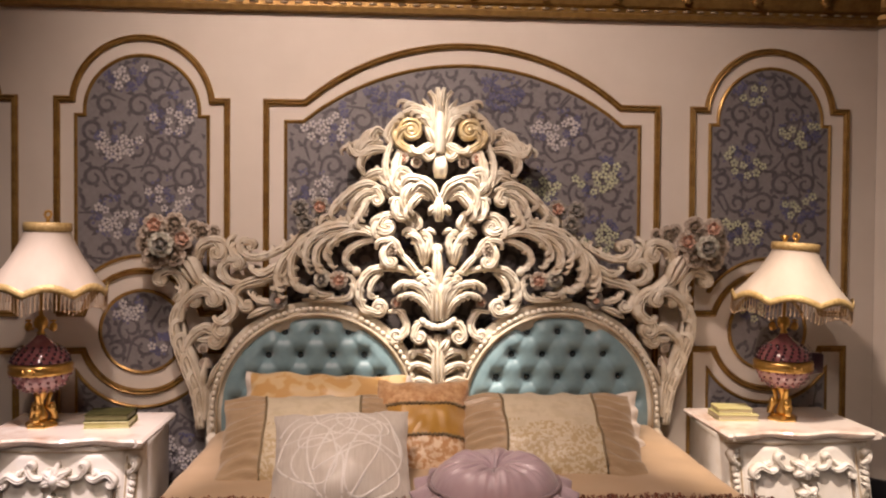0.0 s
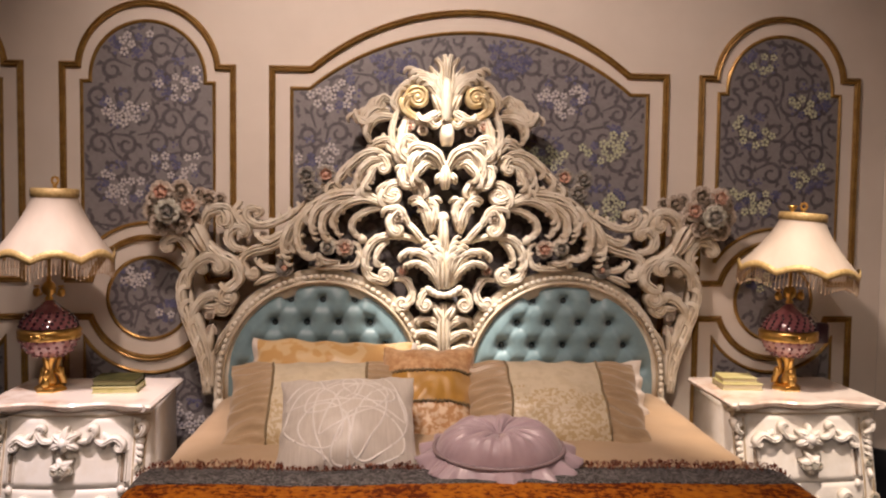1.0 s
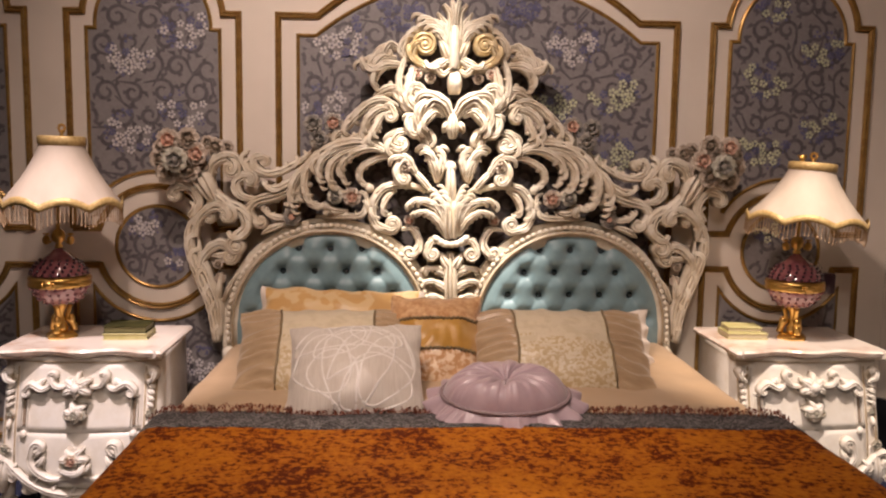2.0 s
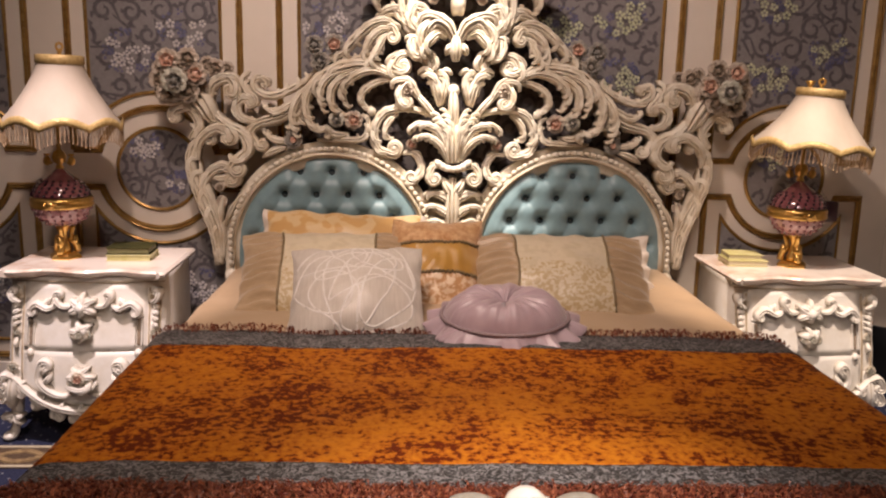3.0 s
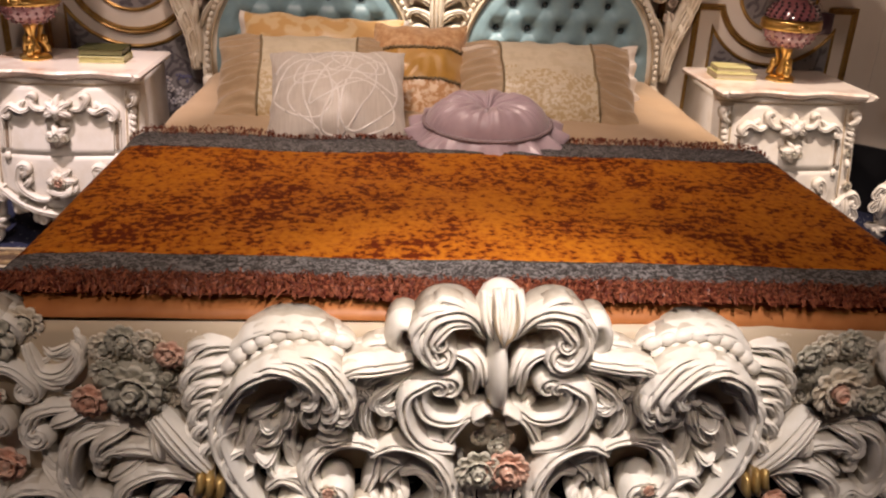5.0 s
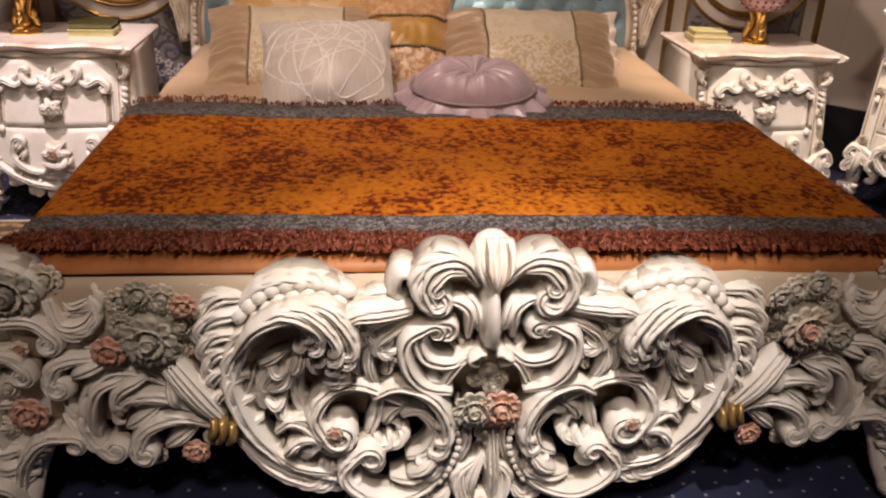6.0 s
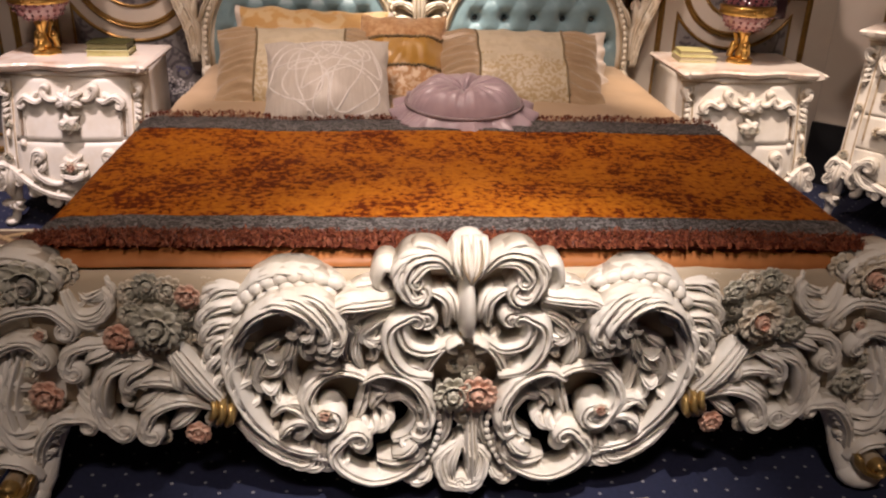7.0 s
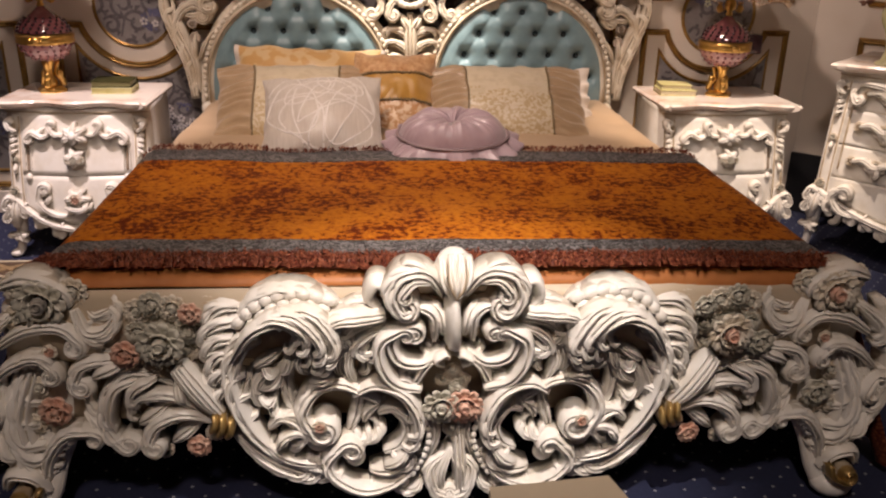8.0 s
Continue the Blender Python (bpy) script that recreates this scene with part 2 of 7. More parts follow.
floor = plain("floor", box(-3.2, 4.2, -6.2, 1.0, -0.1, 0.0, 0.001), "carpet", "dark navy carpet with tiny pale dots under the bed")
plain("ceiling", box(-3.2, 4.2, -6.2, 1.0, 3.70, 3.80, 0.001), "wall", "plain cream ceiling over the showroom bay")
wall_back = plain("wall_back", box(-3.0, 1.95, 0.0, 0.15, 0.0, 3.70, 0.001), "wall", "cream panelled wall with gilt mouldings behind the bed")
plain("wall_left", box(-3.2, -3.0, -6.2, 0.15, 0.0, 3.70, 0.001), "wall", "plain cream side wall")
plain("wall_front", box(-3.2, 4.2, -6.3, -6.1, 0.0, 3.70, 0.001), "wall", "plain wall behind the walkway")
plain("wall_right", box(4.0, 4.2, -6.2, -1.9, 0.0, 3.70, 0.001), "wall", "plain cream side wall")
s = 1.0 / math.sqrt(2)
wall_bay = part("wall_bay", loft([[(1.95, 0, z), (4.1, -2.15, z), (4.2, -2.05, z), (2.05, 0.1, z)] for z in (0, 3.70)]), "wall", None, "", False)
tagged(wall_bay, "cream panelled bay wall set at an angle", "wall", "", "structure")

# ---------------------------------------------------------------- wall panelling
GOLD = [(-0.013, 0.0), (-0.013, 0.010), (-0.006, 0.018), (0.002, 0.012), (0.006, 0.020), (0.013, 0.010), (0.013, 0.0)]
FINE = [(-0.007, 0.0), (-0.007, 0.008), (0.0, 0.013), (0.007, 0.008), (0.007, 0.0)]


def arched(x0, x1, z0, shoulder, ax0, ax1, top, open_at=None):
    """The outline of a panel with shoulders and an arched head; from the foot, up, over and down."""
    c, half, rise = (ax0 + ax1) / 2, (ax1 - ax0) / 2, top - shoulder
    r = (half * half + rise * rise) / (2 * rise)
    a = math.degrees(math.asin(min(1.0, half / r))) if rise <= half else 180 - math.degrees(math.asin(half / r))
    head = arc(c, top - r, r, 90 + a, 90 - a, 40)
    return [(x0, z0), (x0, shoulder)] + head + [(x1, shoulder), (x1, z0)]


def vine_print(inside, x0, x1, z0, z1, seed, step=0.125):
    """Flat printed scrolls, cut where they would leave the panel."""
    rnd = random.Random(seed)
    out = []
    row = 0
    z = z0
    while z < z1 + step:
        x = x0 + (row % 2) * step * 0.5
        while x < x1 + step:
            cx, cz = x + rnd.uniform(-0.012, 0.012), z + rnd.uniform(-0.012, 0.012)
            a0, sign = rnd.uniform(0, 360), rnd.choice((-1, 1))
            r0 = rnd.uniform(0.040, 0.056)
            n = 20
            pts = []
            for i in range(n):
                t = i / (n - 1)
                r = r0 * (1 - 0.72 * t)
                a = radians(a0 + sign * 430 * t)
                pts.append((cx + r * math.cos(a), cz + r * math.sin(a)))
            tail = (cx + 1.7 * r0 * math.cos(radians(a0 - sign * 38)), cz + 1.7 * r0 * math.sin(radians(a0 - sign * 38)))
            pts = [tail] + pts
            widths = [0.003] + [0.0044 + 0.0040 * math.sin(math.pi * min(1, (i + 2) / n)) for i in range(n)]
            widths[-1] = 0.009
            leaves = [(2, 0.030), (5, 0.032), (9, 0.026), (13, 0.018)]
            out.append(ribbon(pts, widths, inside))
            for i, length in leaves:
                p, q = np.array(pts[i]), np.array(pts[i + 1])
                d = (q - p) / np.linalg.norm(q - p)
                o = np.array((d[1], -d[0])) * sign
                tip = p + o * length + d * length * 0.7
                mid = p + o * length * 0.6 + d * length * 0.1
                out.append(ribbon([tuple(p), tuple(mid), tuple(tip)], [0.003, 0.0095, 0.001], inside))
            x += step
        z += step * 0.8
        row += 1
    return joined(out)


LAYER = [0]


def ribbon(pts, widths, inside):
    LAYER[0] = (LAYER[0] + 1) % 400
    lay = -0.0044 - 0.000006 * LAYER[0]
    p = np.array(pts)
    d = np.gradient(p, axis=0)
    d /= np.linalg.norm(d, axis=1)[:, None] + 1e-9
    o = np.stack([-d[:, 1], d[:, 0]], 1)
    vs, fs = [], []
    for i in range(len(p)):
        w = widths[i]
        vs.append((p[i][0] + o[i][0] * w, lay, p[i][1] + o[i][1] * w))
        vs.append((p[i][0] - o[i][0] * w, lay, p[i][1] - o[i][1] * w))
    for i in range(len(p) - 1):
        q = [vs[k] for k in (2 * i, 2 * i + 1, 2 * i + 3, 2 * i + 2)]
        if all(inside(v[0], v[2]) for v in q):
            fs.append((2 * i, 2 * i + 1, 2 * i + 3, 2 * i + 2))
    return vs, fs


def blossom_print(clusters, inside, seed):
    """Printed sprays: dark blue leaves beneath, then separate five-petalled flowers with dark hearts."""
    rnd = random.Random(seed)
    out = []

    def petal_fan(x, z, size, y, turn, slot, n, span):
        for j in range(n):
            c = turn + 2 * math.pi * j / n
            y -= 0.00002
            vs = [(x + 0.22 * size * math.cos(c), y, z + 0.22 * size * math.sin(c))]
            for e, f in ((-span, 0.55), (-0.75 * span, 0.92), (0, 1.0), (0.75 * span, 0.92), (span, 0.55)):
                vs.append((x + size * f * math.cos(c + e), y, z + size * f * math.sin(c + e)))
            if all(inside(v[0], v[2]) for v in vs):
                out.append((vs, [(0, 1, 2, 3, 4, 5)], [slot]))

    for cx, cz, r, tone in clusters:
        r *= 1.15
        lean = rnd.uniform(-0.6, 0.6)
        spots = []
        for k in range(400):
            a, q = rnd.uniform(0, 6.28), r * math.sqrt(rnd.uniform(0.0, 1))
            u, v = 1.3 * q * math.cos(a), 0.62 * q * math.sin(a) + 0.35 * q * math.cos(2 * a)
            x, z = cx + u * math.cos(lean) - v * math.sin(lean), cz + u * math.sin(lean) + v * math.cos(lean)
            if all(math.hypot(x - i, z - j) > 0.029 for i, j in spots):
                spots.append((x, z))
        for k in range(10):
            a = rnd.uniform(0, 6.28)
            petal_fan(cx + 1.2 * r * math.cos(a), cz + r * math.sin(a), rnd.uniform(0.014, 0.022), -0.0070 - 0.0001 * k, rnd.uniform(0, 6), 1, 3, 0.5)
        for k, (x, z) in enumerate(spots):
            petal_fan(x, z, rnd.uniform(0.0155, 0.0195), -0.0090 - 0.0002 * k, rnd.uniform(0, 6), tone if rnd.random() > 0.20 else 1, 5, 0.54)
            petal_fan(x, z, 0.0042, -0.0092 - 0.0002 * k, 0.3, 1, 3, 0.9)
    return joined(out) if out else None


def panel_side(cx, seed, clusters, tone):
    """One narrow panel: arched head above, round medallion, low panel beneath."""
    w = 0.345
    mz, r = 0.955, 0.171
    # gilt frames
    up = arched(cx - w, cx + w, 1.03, 1.915, cx - 0.282, cx + 0.282, 2.172)
    ha = math.degrees(math.asin((1.03 - mz) / 0.253))
    hb = math.degrees(math.asin((mz - 0.875) / 0.253))
    path = up + [(x, z) for x, z in arc(cx, mz, 0.253, ha, 180 - ha, 40)]
    tagged(part("trim", bar(path + [path[0]], GOLD), "gold_trim", wall_back, "", False), kind="structure")
    low = [(cx - w, 0.14), (cx - w, 0.875)] + arc(cx, mz, 0.253, 180 + hb, 360 - hb, 40) + [(cx + w, 0.875), (cx + w, 0.14), (cx - w, 0.14)]
    tagged(part("trim", bar(low, GOLD), "gold_trim", wall_back, "", False), kind="structure")
    # wallpaper fields with fine gilt edges
    inner = arched(cx - 0.268, cx + 0.268, 1.1205, 1.850, cx - 0.232, cx + 0.232, 2.098)
    hc = 31.7
    field = inner + arc(cx, mz, 0.315, hc, 180 - hc, 40)[1:-1]
    part("wallpaper", slab(field, -0.004, 0.0), "wallpaper", wall_back, "", False)
    part("trim", bar(field + [field[0]], FINE), "gold_trim", wall_back, "", False)

    def in_field(x, z):
        if math.hypot(x - cx, z - mz) < 0.322 or abs(x - cx) > 0.260:
            return False
        return z < 1.845 or ((x - cx) / 0.226) ** 2 + ((z - 1.845) / 0.246) ** 2 < 1

    def in_round(x, z):
        return math.hypot(x - cx, z - mz) < 0.163

    def in_low(x, z):
        return abs(x - cx) < 0.258 and 0.22 < z < 0.80 and math.hypot(x - cx, z - mz) > 0.322
    disc = arc(cx, mz, r, 0, 360, 49)[:-1]
    part("wallpaper", slab(disc, -0.004, 0.0), "wallpaper", wall_back, "", False)
    part("trim", bar(disc, FINE, True), "gold_trim", wall_back, "", False)
    lo = [(cx - 0.268, 0.21), (cx - 0.268, 0.789)] + arc(cx, mz, 0.315, 211.7, 328.3, 40)[1:-1] + [(cx + 0.268, 0.789), (cx + 0.268, 0.21)]
    part("wallpaper", slab(lo, -0.004, 0.0), "wallpaper", wall_back, "", False)
    part("trim", bar(lo + [lo[0]], FINE), "gold_trim", wall_back, "", False)
    for k, (fn, box4) in enumerate(((in_field, (cx - 0.27, cx + 0.27, 1.1, 2.1)), (in_round, (cx - 0.17, cx + 0.17, 0.78, 1.13)), (in_low, (cx - 0.27, cx + 0.27, 0.2, 0.8)))):
        part("printed_vines", vine_print(fn, *box4, seed + k), "vine", wall_back, "", False)
    every = lambda x, z: in_field(x, z) or in_round(x, z) or in_low(x, z)
    part("printed_blossoms", blossom_print([(cx + a, b, c, tone) for a, b, c in clusters], every, seed), ["blossom", "blossom_blue", "blossom_green"], wall_back, "", False)


side_clusters = [(-0.07, 2.02, 0.055), (0.13, 1.86, 0.07), (-0.10, 1.74, 0.06), (0.12, 1.52, 0.065), (-0.10, 1.43, 0.07), (-0.06, 1.05, 0.045), (0.08, 0.90, 0.03), (-0.18, 0.55, 0.06), (0.16, 0.45, 0.06)]
panel_side(-1.213, 11, side_clusters, 0)
panel_side(-2.07, 12, side_clusters, 0)
panel_side(1.465, 13, [(-0.09, 2.00, 0.05), (0.13, 1.82, 0.06), (-0.12, 1.69, 0.06), (0.14, 1.50, 0.055), (-0.10, 1.40, 0.065), (-0.06, 1.05, 0.04), (-0.18, 0.55, 0.06), (0.16, 0.45, 0.06)], 2)

mid = arched(-0.707, 0.963, 0.14, 1.916, -0.545, 0.800, 2.165)
part("trim", bar(mid + [mid[0]], GOLD), "gold_trim", wall_back, "", False)
mid_in = arched(-0.626, 0.883, 0.22, 1.836, -0.552, 0.808, 2.082)
part("wallpaper", slab(mid_in, -0.004, 0.0), "wallpaper", wall_back, "", False)
part("trim", bar(mid_in + [mid_in[0]], FINE), "gold_trim", wall_back, "", False)


def in_mid(x, z):
    if not -0.615 < x < 0.872 or z < 0.9:
        return False
    if z < 1.83:
        return True
    r = (0.68 ** 2 + 0.246 ** 2) / (2 * 0.246)
    return math.hypot(x - 0.128, z - (2.082 - r)) < r - 0.010


part("printed_vines", vine_print(in_mid, -0.62, 0.88, 0.95, 2.08, 21), "vine", wall_back, "", False)
part("printed_blossoms", blossom_print([(-0.45, 1.83, 0.07, 0), (-0.52, 1.55, 0.07, 0), (-0.20, 1.94, 0.06, 1), (0.28, 1.97, 0.06, 1), (0.52, 1.82, 0.07, 0), (0.70, 1.62, 0.07, 2), (0.45, 1.58, 0.06, 2),
                                         (0.70, 1.36, 0.07, 2), (-0.05, 1.30, 0.06, 0)], in_mid, 22), ["blossom", "blossom_blue", "blossom_green"], wall_back, "", False)

# skirting and cornice
tagged(part("baseboard", box(-3.0, 1.95, -0.018, -0.001, 0.0, 0.11), "wall", wall_back, "", False), kind="structure")
b = [(1.95, -0.002), (4.1, -2.152), (4.083, -2.164), (1.933, -0.014)]
tagged(part("baseboard", loft([[(x, y, z) for x, y in b] for z in (0, 0.30)]), "black", wall_bay, "", False), kind="structure")
prof = [(0.0, 2.288), (0.030, 2.292), (0.034, 2.312), (0.022, 2.318), (0.022, 2.338), (0.040, 2.344), (0.045, 2.362), (0.05, 2.42), (0.09, 2.50), (0.12, 2.52), (0.12, 2.56), (0.0, 2.56)]


def cornice(name, ends, parent):
    (xa, ya), (xb, yb) = ends
    d = Vector((xb - xa, yb - ya)).normalized()
    nx, ny = d.y, -d.x
    rings = [[(x + nx * f, y + ny * f, z) for f, z in prof] for x, y in ends]
    return tagged(part(name, loft(rings), "gold_trim", parent, "aged gilt cornice moulding", False), kind="structure")


cornice("trim", ((-3.0, -0.001), (1.93, -0.001)), wall_back)
cornice("trim", ((1.95, -0.001), (4.1, -2.15)), wall_bay)
blob = joined([ball((0, -0.055, 2.385), 0.026, 1, 0.8, 1.1), ball((0, -0.066, 2.362), 0.016, 1.2, 0.8, 0.8), ball((-0.026, -0.055, 2.40), 0.016), ball((0.026, -0.055, 2.40), 0.016),
               ball((0, -0.06, 2.42), 0.02, 1.6, 0.8, 0.7)])
first = None
x = -2.9
while x < 1.9:
    if first is None:
        first = part("cornice_boss", blob, "gold_trim", wall_back)
        first.location.x = x
    else:
        ob = new("cornice_boss", first.data)
        ob.parent, ob.location.x = wall_back, x
    x += 0.305
egg = part("cornice_bead", ball((0, -0.026, 2.328), 0.007, 2.6, 0.9, 0.7, 8, 5), "glaze", wall_back)
egg.location.x = -2.95
for i in range(1, 80):
    ob = new("cornice_bead", egg.data)
    ob.parent, ob.location.x = wall_back, -2.95 + i * 0.061

# ---------------------------------------------------------------- carving
class Carver:
    """Cuts leaves, scrolls and flowers in relief on a front that faces -y, under one parent."""

    def __init__(self, parent, mats, y=0.0, swell=None, centre=0.0, size=1.0):
        self.parent, self.mats, self.y, self.swell, self.centre, self.size = parent, mats, y, swell, centre, size
        self.rnd = random.Random(5)

    def put(self, name, shape, mats=None, label=""):
        vs = [(x, self.y - f - (self.swell(x, z) if self.swell else 0.0), z) for x, f, z in shape[0]]
        m = list(mats or self.mats)
        return part(name, (vs, shape[1], shape[2] if len(shape) > 2 and len(m) > 1 else None), m, self.parent, label)

    def leaf(self, *pts, w=0.04, d=0.022, ribs=2, a=0.45, b=0.2, lift=0.0, arch=0.012, curl=None, back=0.03, tip=0.0, both=True, mats=None, lobe=0.24, name="acanthus_leaf"):
        for flip in ((1, -1) if both else (1,)):
            p = [((x - self.centre) * flip + self.centre, z) for x, z in pts]
            self.put(name, stroke(p, w, d, ribs, a, b, lift, arch, (curl[0] * flip, *curl[1:]) if curl else None, back, tip, lobe if ribs > 1 else 0.0), mats)

    def scroll(self, *pts, **k):
        self.leaf(*pts, name="scroll", lobe=0.16 if k.get("w", 0.04) > 0.034 else 0.05, **k)

    def flower(self, x, z, r, kind="rose", mats=("sage", "ivory"), lift=0.02, both=True, other=None):
        for flip in ((1, -1) if both else (1,)):
            u = (x - self.centre) * flip + self.centre
            m = other if (other and flip < 0) else mats
            heart, petals = bloom(u, z, r, kind, lift, self.rnd)
            host = self.parent.parent or self.parent
            root = self.put("rose" if kind == "rose" else "daisy", heart, [m[0]])
            root.parent = host
            for shape, k in petals:
                self.put("petal", shape, [m[k]]).parent = root

    def knob(self, x, z, r, lift=0.01, sx=1.0, sz=1.0, both=True, mats=None, name="bead"):
        for flip in ((1, -1) if both and abs(x - self.centre) > 1e-4 else (1,)):
            u = (x - self.centre) * flip + self.centre
            vs, fs = ball((u, lift, z), r, sx, 0.9, sz, 10, 7)
            self.put(name, (vs, fs), mats or self.mats[:1])

    def beads(self, pts, n, r, lift=0.01, mats=None, long=1.25, both=True):
        path = spline(pts, n + 1)
        for flip in ((1, -1) if both else (1,)):
            for i in range(n):
                c, d = (path[i] + path[i + 1]) / 2, path[i + 1] - path[i]
                a = math.atan2(d[1], d[0])
                vs, fs = ball((0, 0, 0), r, long, 0.8, 0.85, 8, 5)
                vs = [(((c[0] + x * math.cos(a) - z * math.sin(a)) - self.centre) * flip + self.centre, lift + y, c[1] + x * math.sin(a) + z * math.cos(a)) for x, y, z in vs]
                self.put("bead", (vs, fs), mats or self.mats[:1])

    def fan(self, x, z, length, a0, a1, n, w, lift=0.01, both=True, mats=None, bend=25):
        """Leaf tips that spread from one point."""
        for i in range(n):
            a = a0 + (a1 - a0) * i / max(1, n - 1)
            k = length * (0.85 + 0.15 * math.cos(3.1 * i))
            c, s2 = math.cos(radians(a)), math.sin(radians(a))
            g = radians(a + bend * (1 if i >= n / 2 else -1) * (1 if a1 > a0 else -1))
            self.leaf((x, z), (x + 0.55 * k * c, z + 0.55 * k * s2), (x + 0.55 * k * c + 0.45 * k * math.cos(g), z + 0.55 * k * s2 + 0.45 * k * math.sin(g)),
                      w=w, d=w * 0.5, ribs=2, a=0.35, b=0.35, lift=lift + 0.002 * (i % 2), arch=0.4 * w, both=both, mats=mats)


def stroke(pts, w, d, ribs, a, b, lift, arch, curl, back, tip, lobe=0.0, fine=True):
    """A grooved, tapering band along a curve, which may end in a volute (side, radius, turns) and bear curled leaf fingers."""
    n = max(14, min(34, int(8 + 160 * sum(math.dist(pts[i], pts[i + 1]) for i in range(len(pts) - 1))))) if fine else 8
    p = spline(pts, n)
    turn = np.diff(p, axis=0)
    swing = float(np.sum(np.arctan2(turn[:-1, 0] * turn[1:, 1] - turn[:-1, 1] * turn[1:, 0], (turn[:-1] * turn[1:]).sum(1))))
    stem = n
    eye = None
    if abs(swing) < 0.22 and not curl:
        lobe = 0.0
    leafy = lobe > 0.1 and w > 0.029 and fine
    if curl:
        side, r, turns = curl
        t = p[-1] - p[-2]
        ang = math.atan2(t[1], t[0])
        c = p[-1] + side * r * np.array((-math.sin(ang), math.cos(ang)))
        start = ang - side * math.pi / 2
        m = int(12 * turns) + 4
        ext = []
        for i in range(1, m + 1):
            q = i / m
            rr = r * (1 - 0.82 * q)
            al = start + side * q * turns * 2 * math.pi
            ext.append((c[0] + rr * math.cos(al), c[1] + rr * math.sin(al)))
        p = np.vstack([p, ext])
        n, eye = len(p), c
    tan = np.gradient(p, axis=0)
    tan /= np.linalg.norm(tan, axis=1)[:, None] + 1e-9
    nor = np.stack([-tan[:, 1], tan[:, 0]], 1)
    seg = np.concatenate([[0], np.cumsum(np.linalg.norm(np.diff(p, axis=0), axis=1))])
    t = seg / seg[-1]
    hw = 0.5 * w * ((1 - t) * a + t * b + (1 - 0.5 * (a + b)) * 4 * t * (1 - t))
    k = (8 if fine else 4) * ribs + 1
    s = np.linspace(-1, 1, k)
    # the grooves lie closer together towards one edge
    cuts = [-1 + 2 * (q / ribs) ** 0.85 for q in range(1, ribs)]
    gap = np.min([np.abs(s - q) for q in cuts], axis=0) if cuts else np.ones(k)
    h = np.sqrt(np.clip(1 - np.abs(s) ** 2.4, 0, 1)) * (1 - 0.55 * np.exp(-(gap * ribs / 0.34) ** 2)) * (1 + 0.16 * s)
    dep = 1.3 * d * (hw / (0.5 * w)) ** 0.7
    fwd = lift + arch * np.sin(math.pi * t) + tip * t ** 2
    if curl:
        fwd = fwd + 0.012 * np.clip((t - 0.6) / 0.4, 0, 1) * (w / 0.04)
    body = 0.86 if leafy else 1.0
    outer = -1 if swing > 0 else 1
    wave = np.abs(np.sin(math.pi * max(2, round(seg[-1] / (0.8 * w))) * t + 0.6))
    vs = []
    for i in range(n):
        for j in range(k):
            g = s[j] * hw[i] * body * (1 + (0.20 * (wave[i] - 0.5) if s[j] * outer > 0 and leafy else 0.0))
            vs.append((p[i, 0] + nor[i, 0] * g, fwd[i] + dep[i] * h[j], p[i, 1] + nor[i, 1] * g))
        for sg in (0.9, -0.9):
            vs.append((p[i, 0] + nor[i, 0] * sg * hw[i] * body, lift - back, p[i, 1] + nor[i, 1] * sg * hw[i] * body))
    kk = k + 2
    fs, ms = [], []
    for i in range(n - 1):
        for j in range(kk):
            q = (j + 1) % kk
            fs.append((i * kk + j, i * kk + q, (i + 1) * kk + q, (i + 1) * kk + j))
            # slot 1, the darker tone, covers the grooves, sides and back
            ms.append(1 if j >= k - 1 or (fine and j < k - 1 and 0.5 * (gap[j] + gap[j + 1]) * ribs < 0.15) else 0)
    fs += [tuple(range(kk)), tuple(range((n - 1) * kk, n * kk))]
    ms += [0, 0]
    shapes, roots = [(vs, fs, ms)], []
    if eye is not None and fine:
        v, f = ball((eye[0], fwd[-1] + 0.7 * dep[-1], eye[1]), 0.42 * curl[1], 1, 0.9, 1, 8, 6)
        shapes.append((v, f, [0] * len(f)))
        roots.append(n - 1)
    if leafy:
        # overlapping fingers that sweep from the smooth outer edge over to the inner one
        run = seg[stem - 1]
        count = max(3, min(7, int(run / (0.60 * w))))
        for e in range(count):
            q = 0.05 + 0.80 * e / (count - 1)
            i = min(stem - 2, int(q * (stem - 1)))
            o, b2 = nor[i] * outer, hw[i]
            L = 1.5 * w * (0.75 + 0.35 * math.sin(math.pi * min(1, q + 0.1)))
            base = p[i] + o * b2 * 0.30
            path = [base, base + tan[i] * L * 0.40 - o * b2 * 0.15, base + tan[i] * L * 0.68 - o * b2 * 0.85, base + tan[i] * L * 0.66 - o * b2 * 1.95]
            shapes.append(stroke([tuple(v) for v in path], 0.84 * b2 + 0.003, 0.52 * b2, 2, 0.55, 0.55, fwd[i] + 0.50 * dep[i], 0.24 * b2, None, 0.6 * back + 0.5 * dep[i], -0.30 * b2, 0.0, False))
            roots.append(i)
    if len(shapes) > 1:
        # every finger grows out of the band
        vs, fs, ms = joined(shapes)
        k0 = len(shapes[0][0])
        for piece, at in zip(shapes[1:], roots):
            fs.append((kk * at + k // 2, k0 + 1, k0 + 4)), ms.append(0)
            k0 += len(piece[0])
        return vs, fs, ms
    return shapes[0]


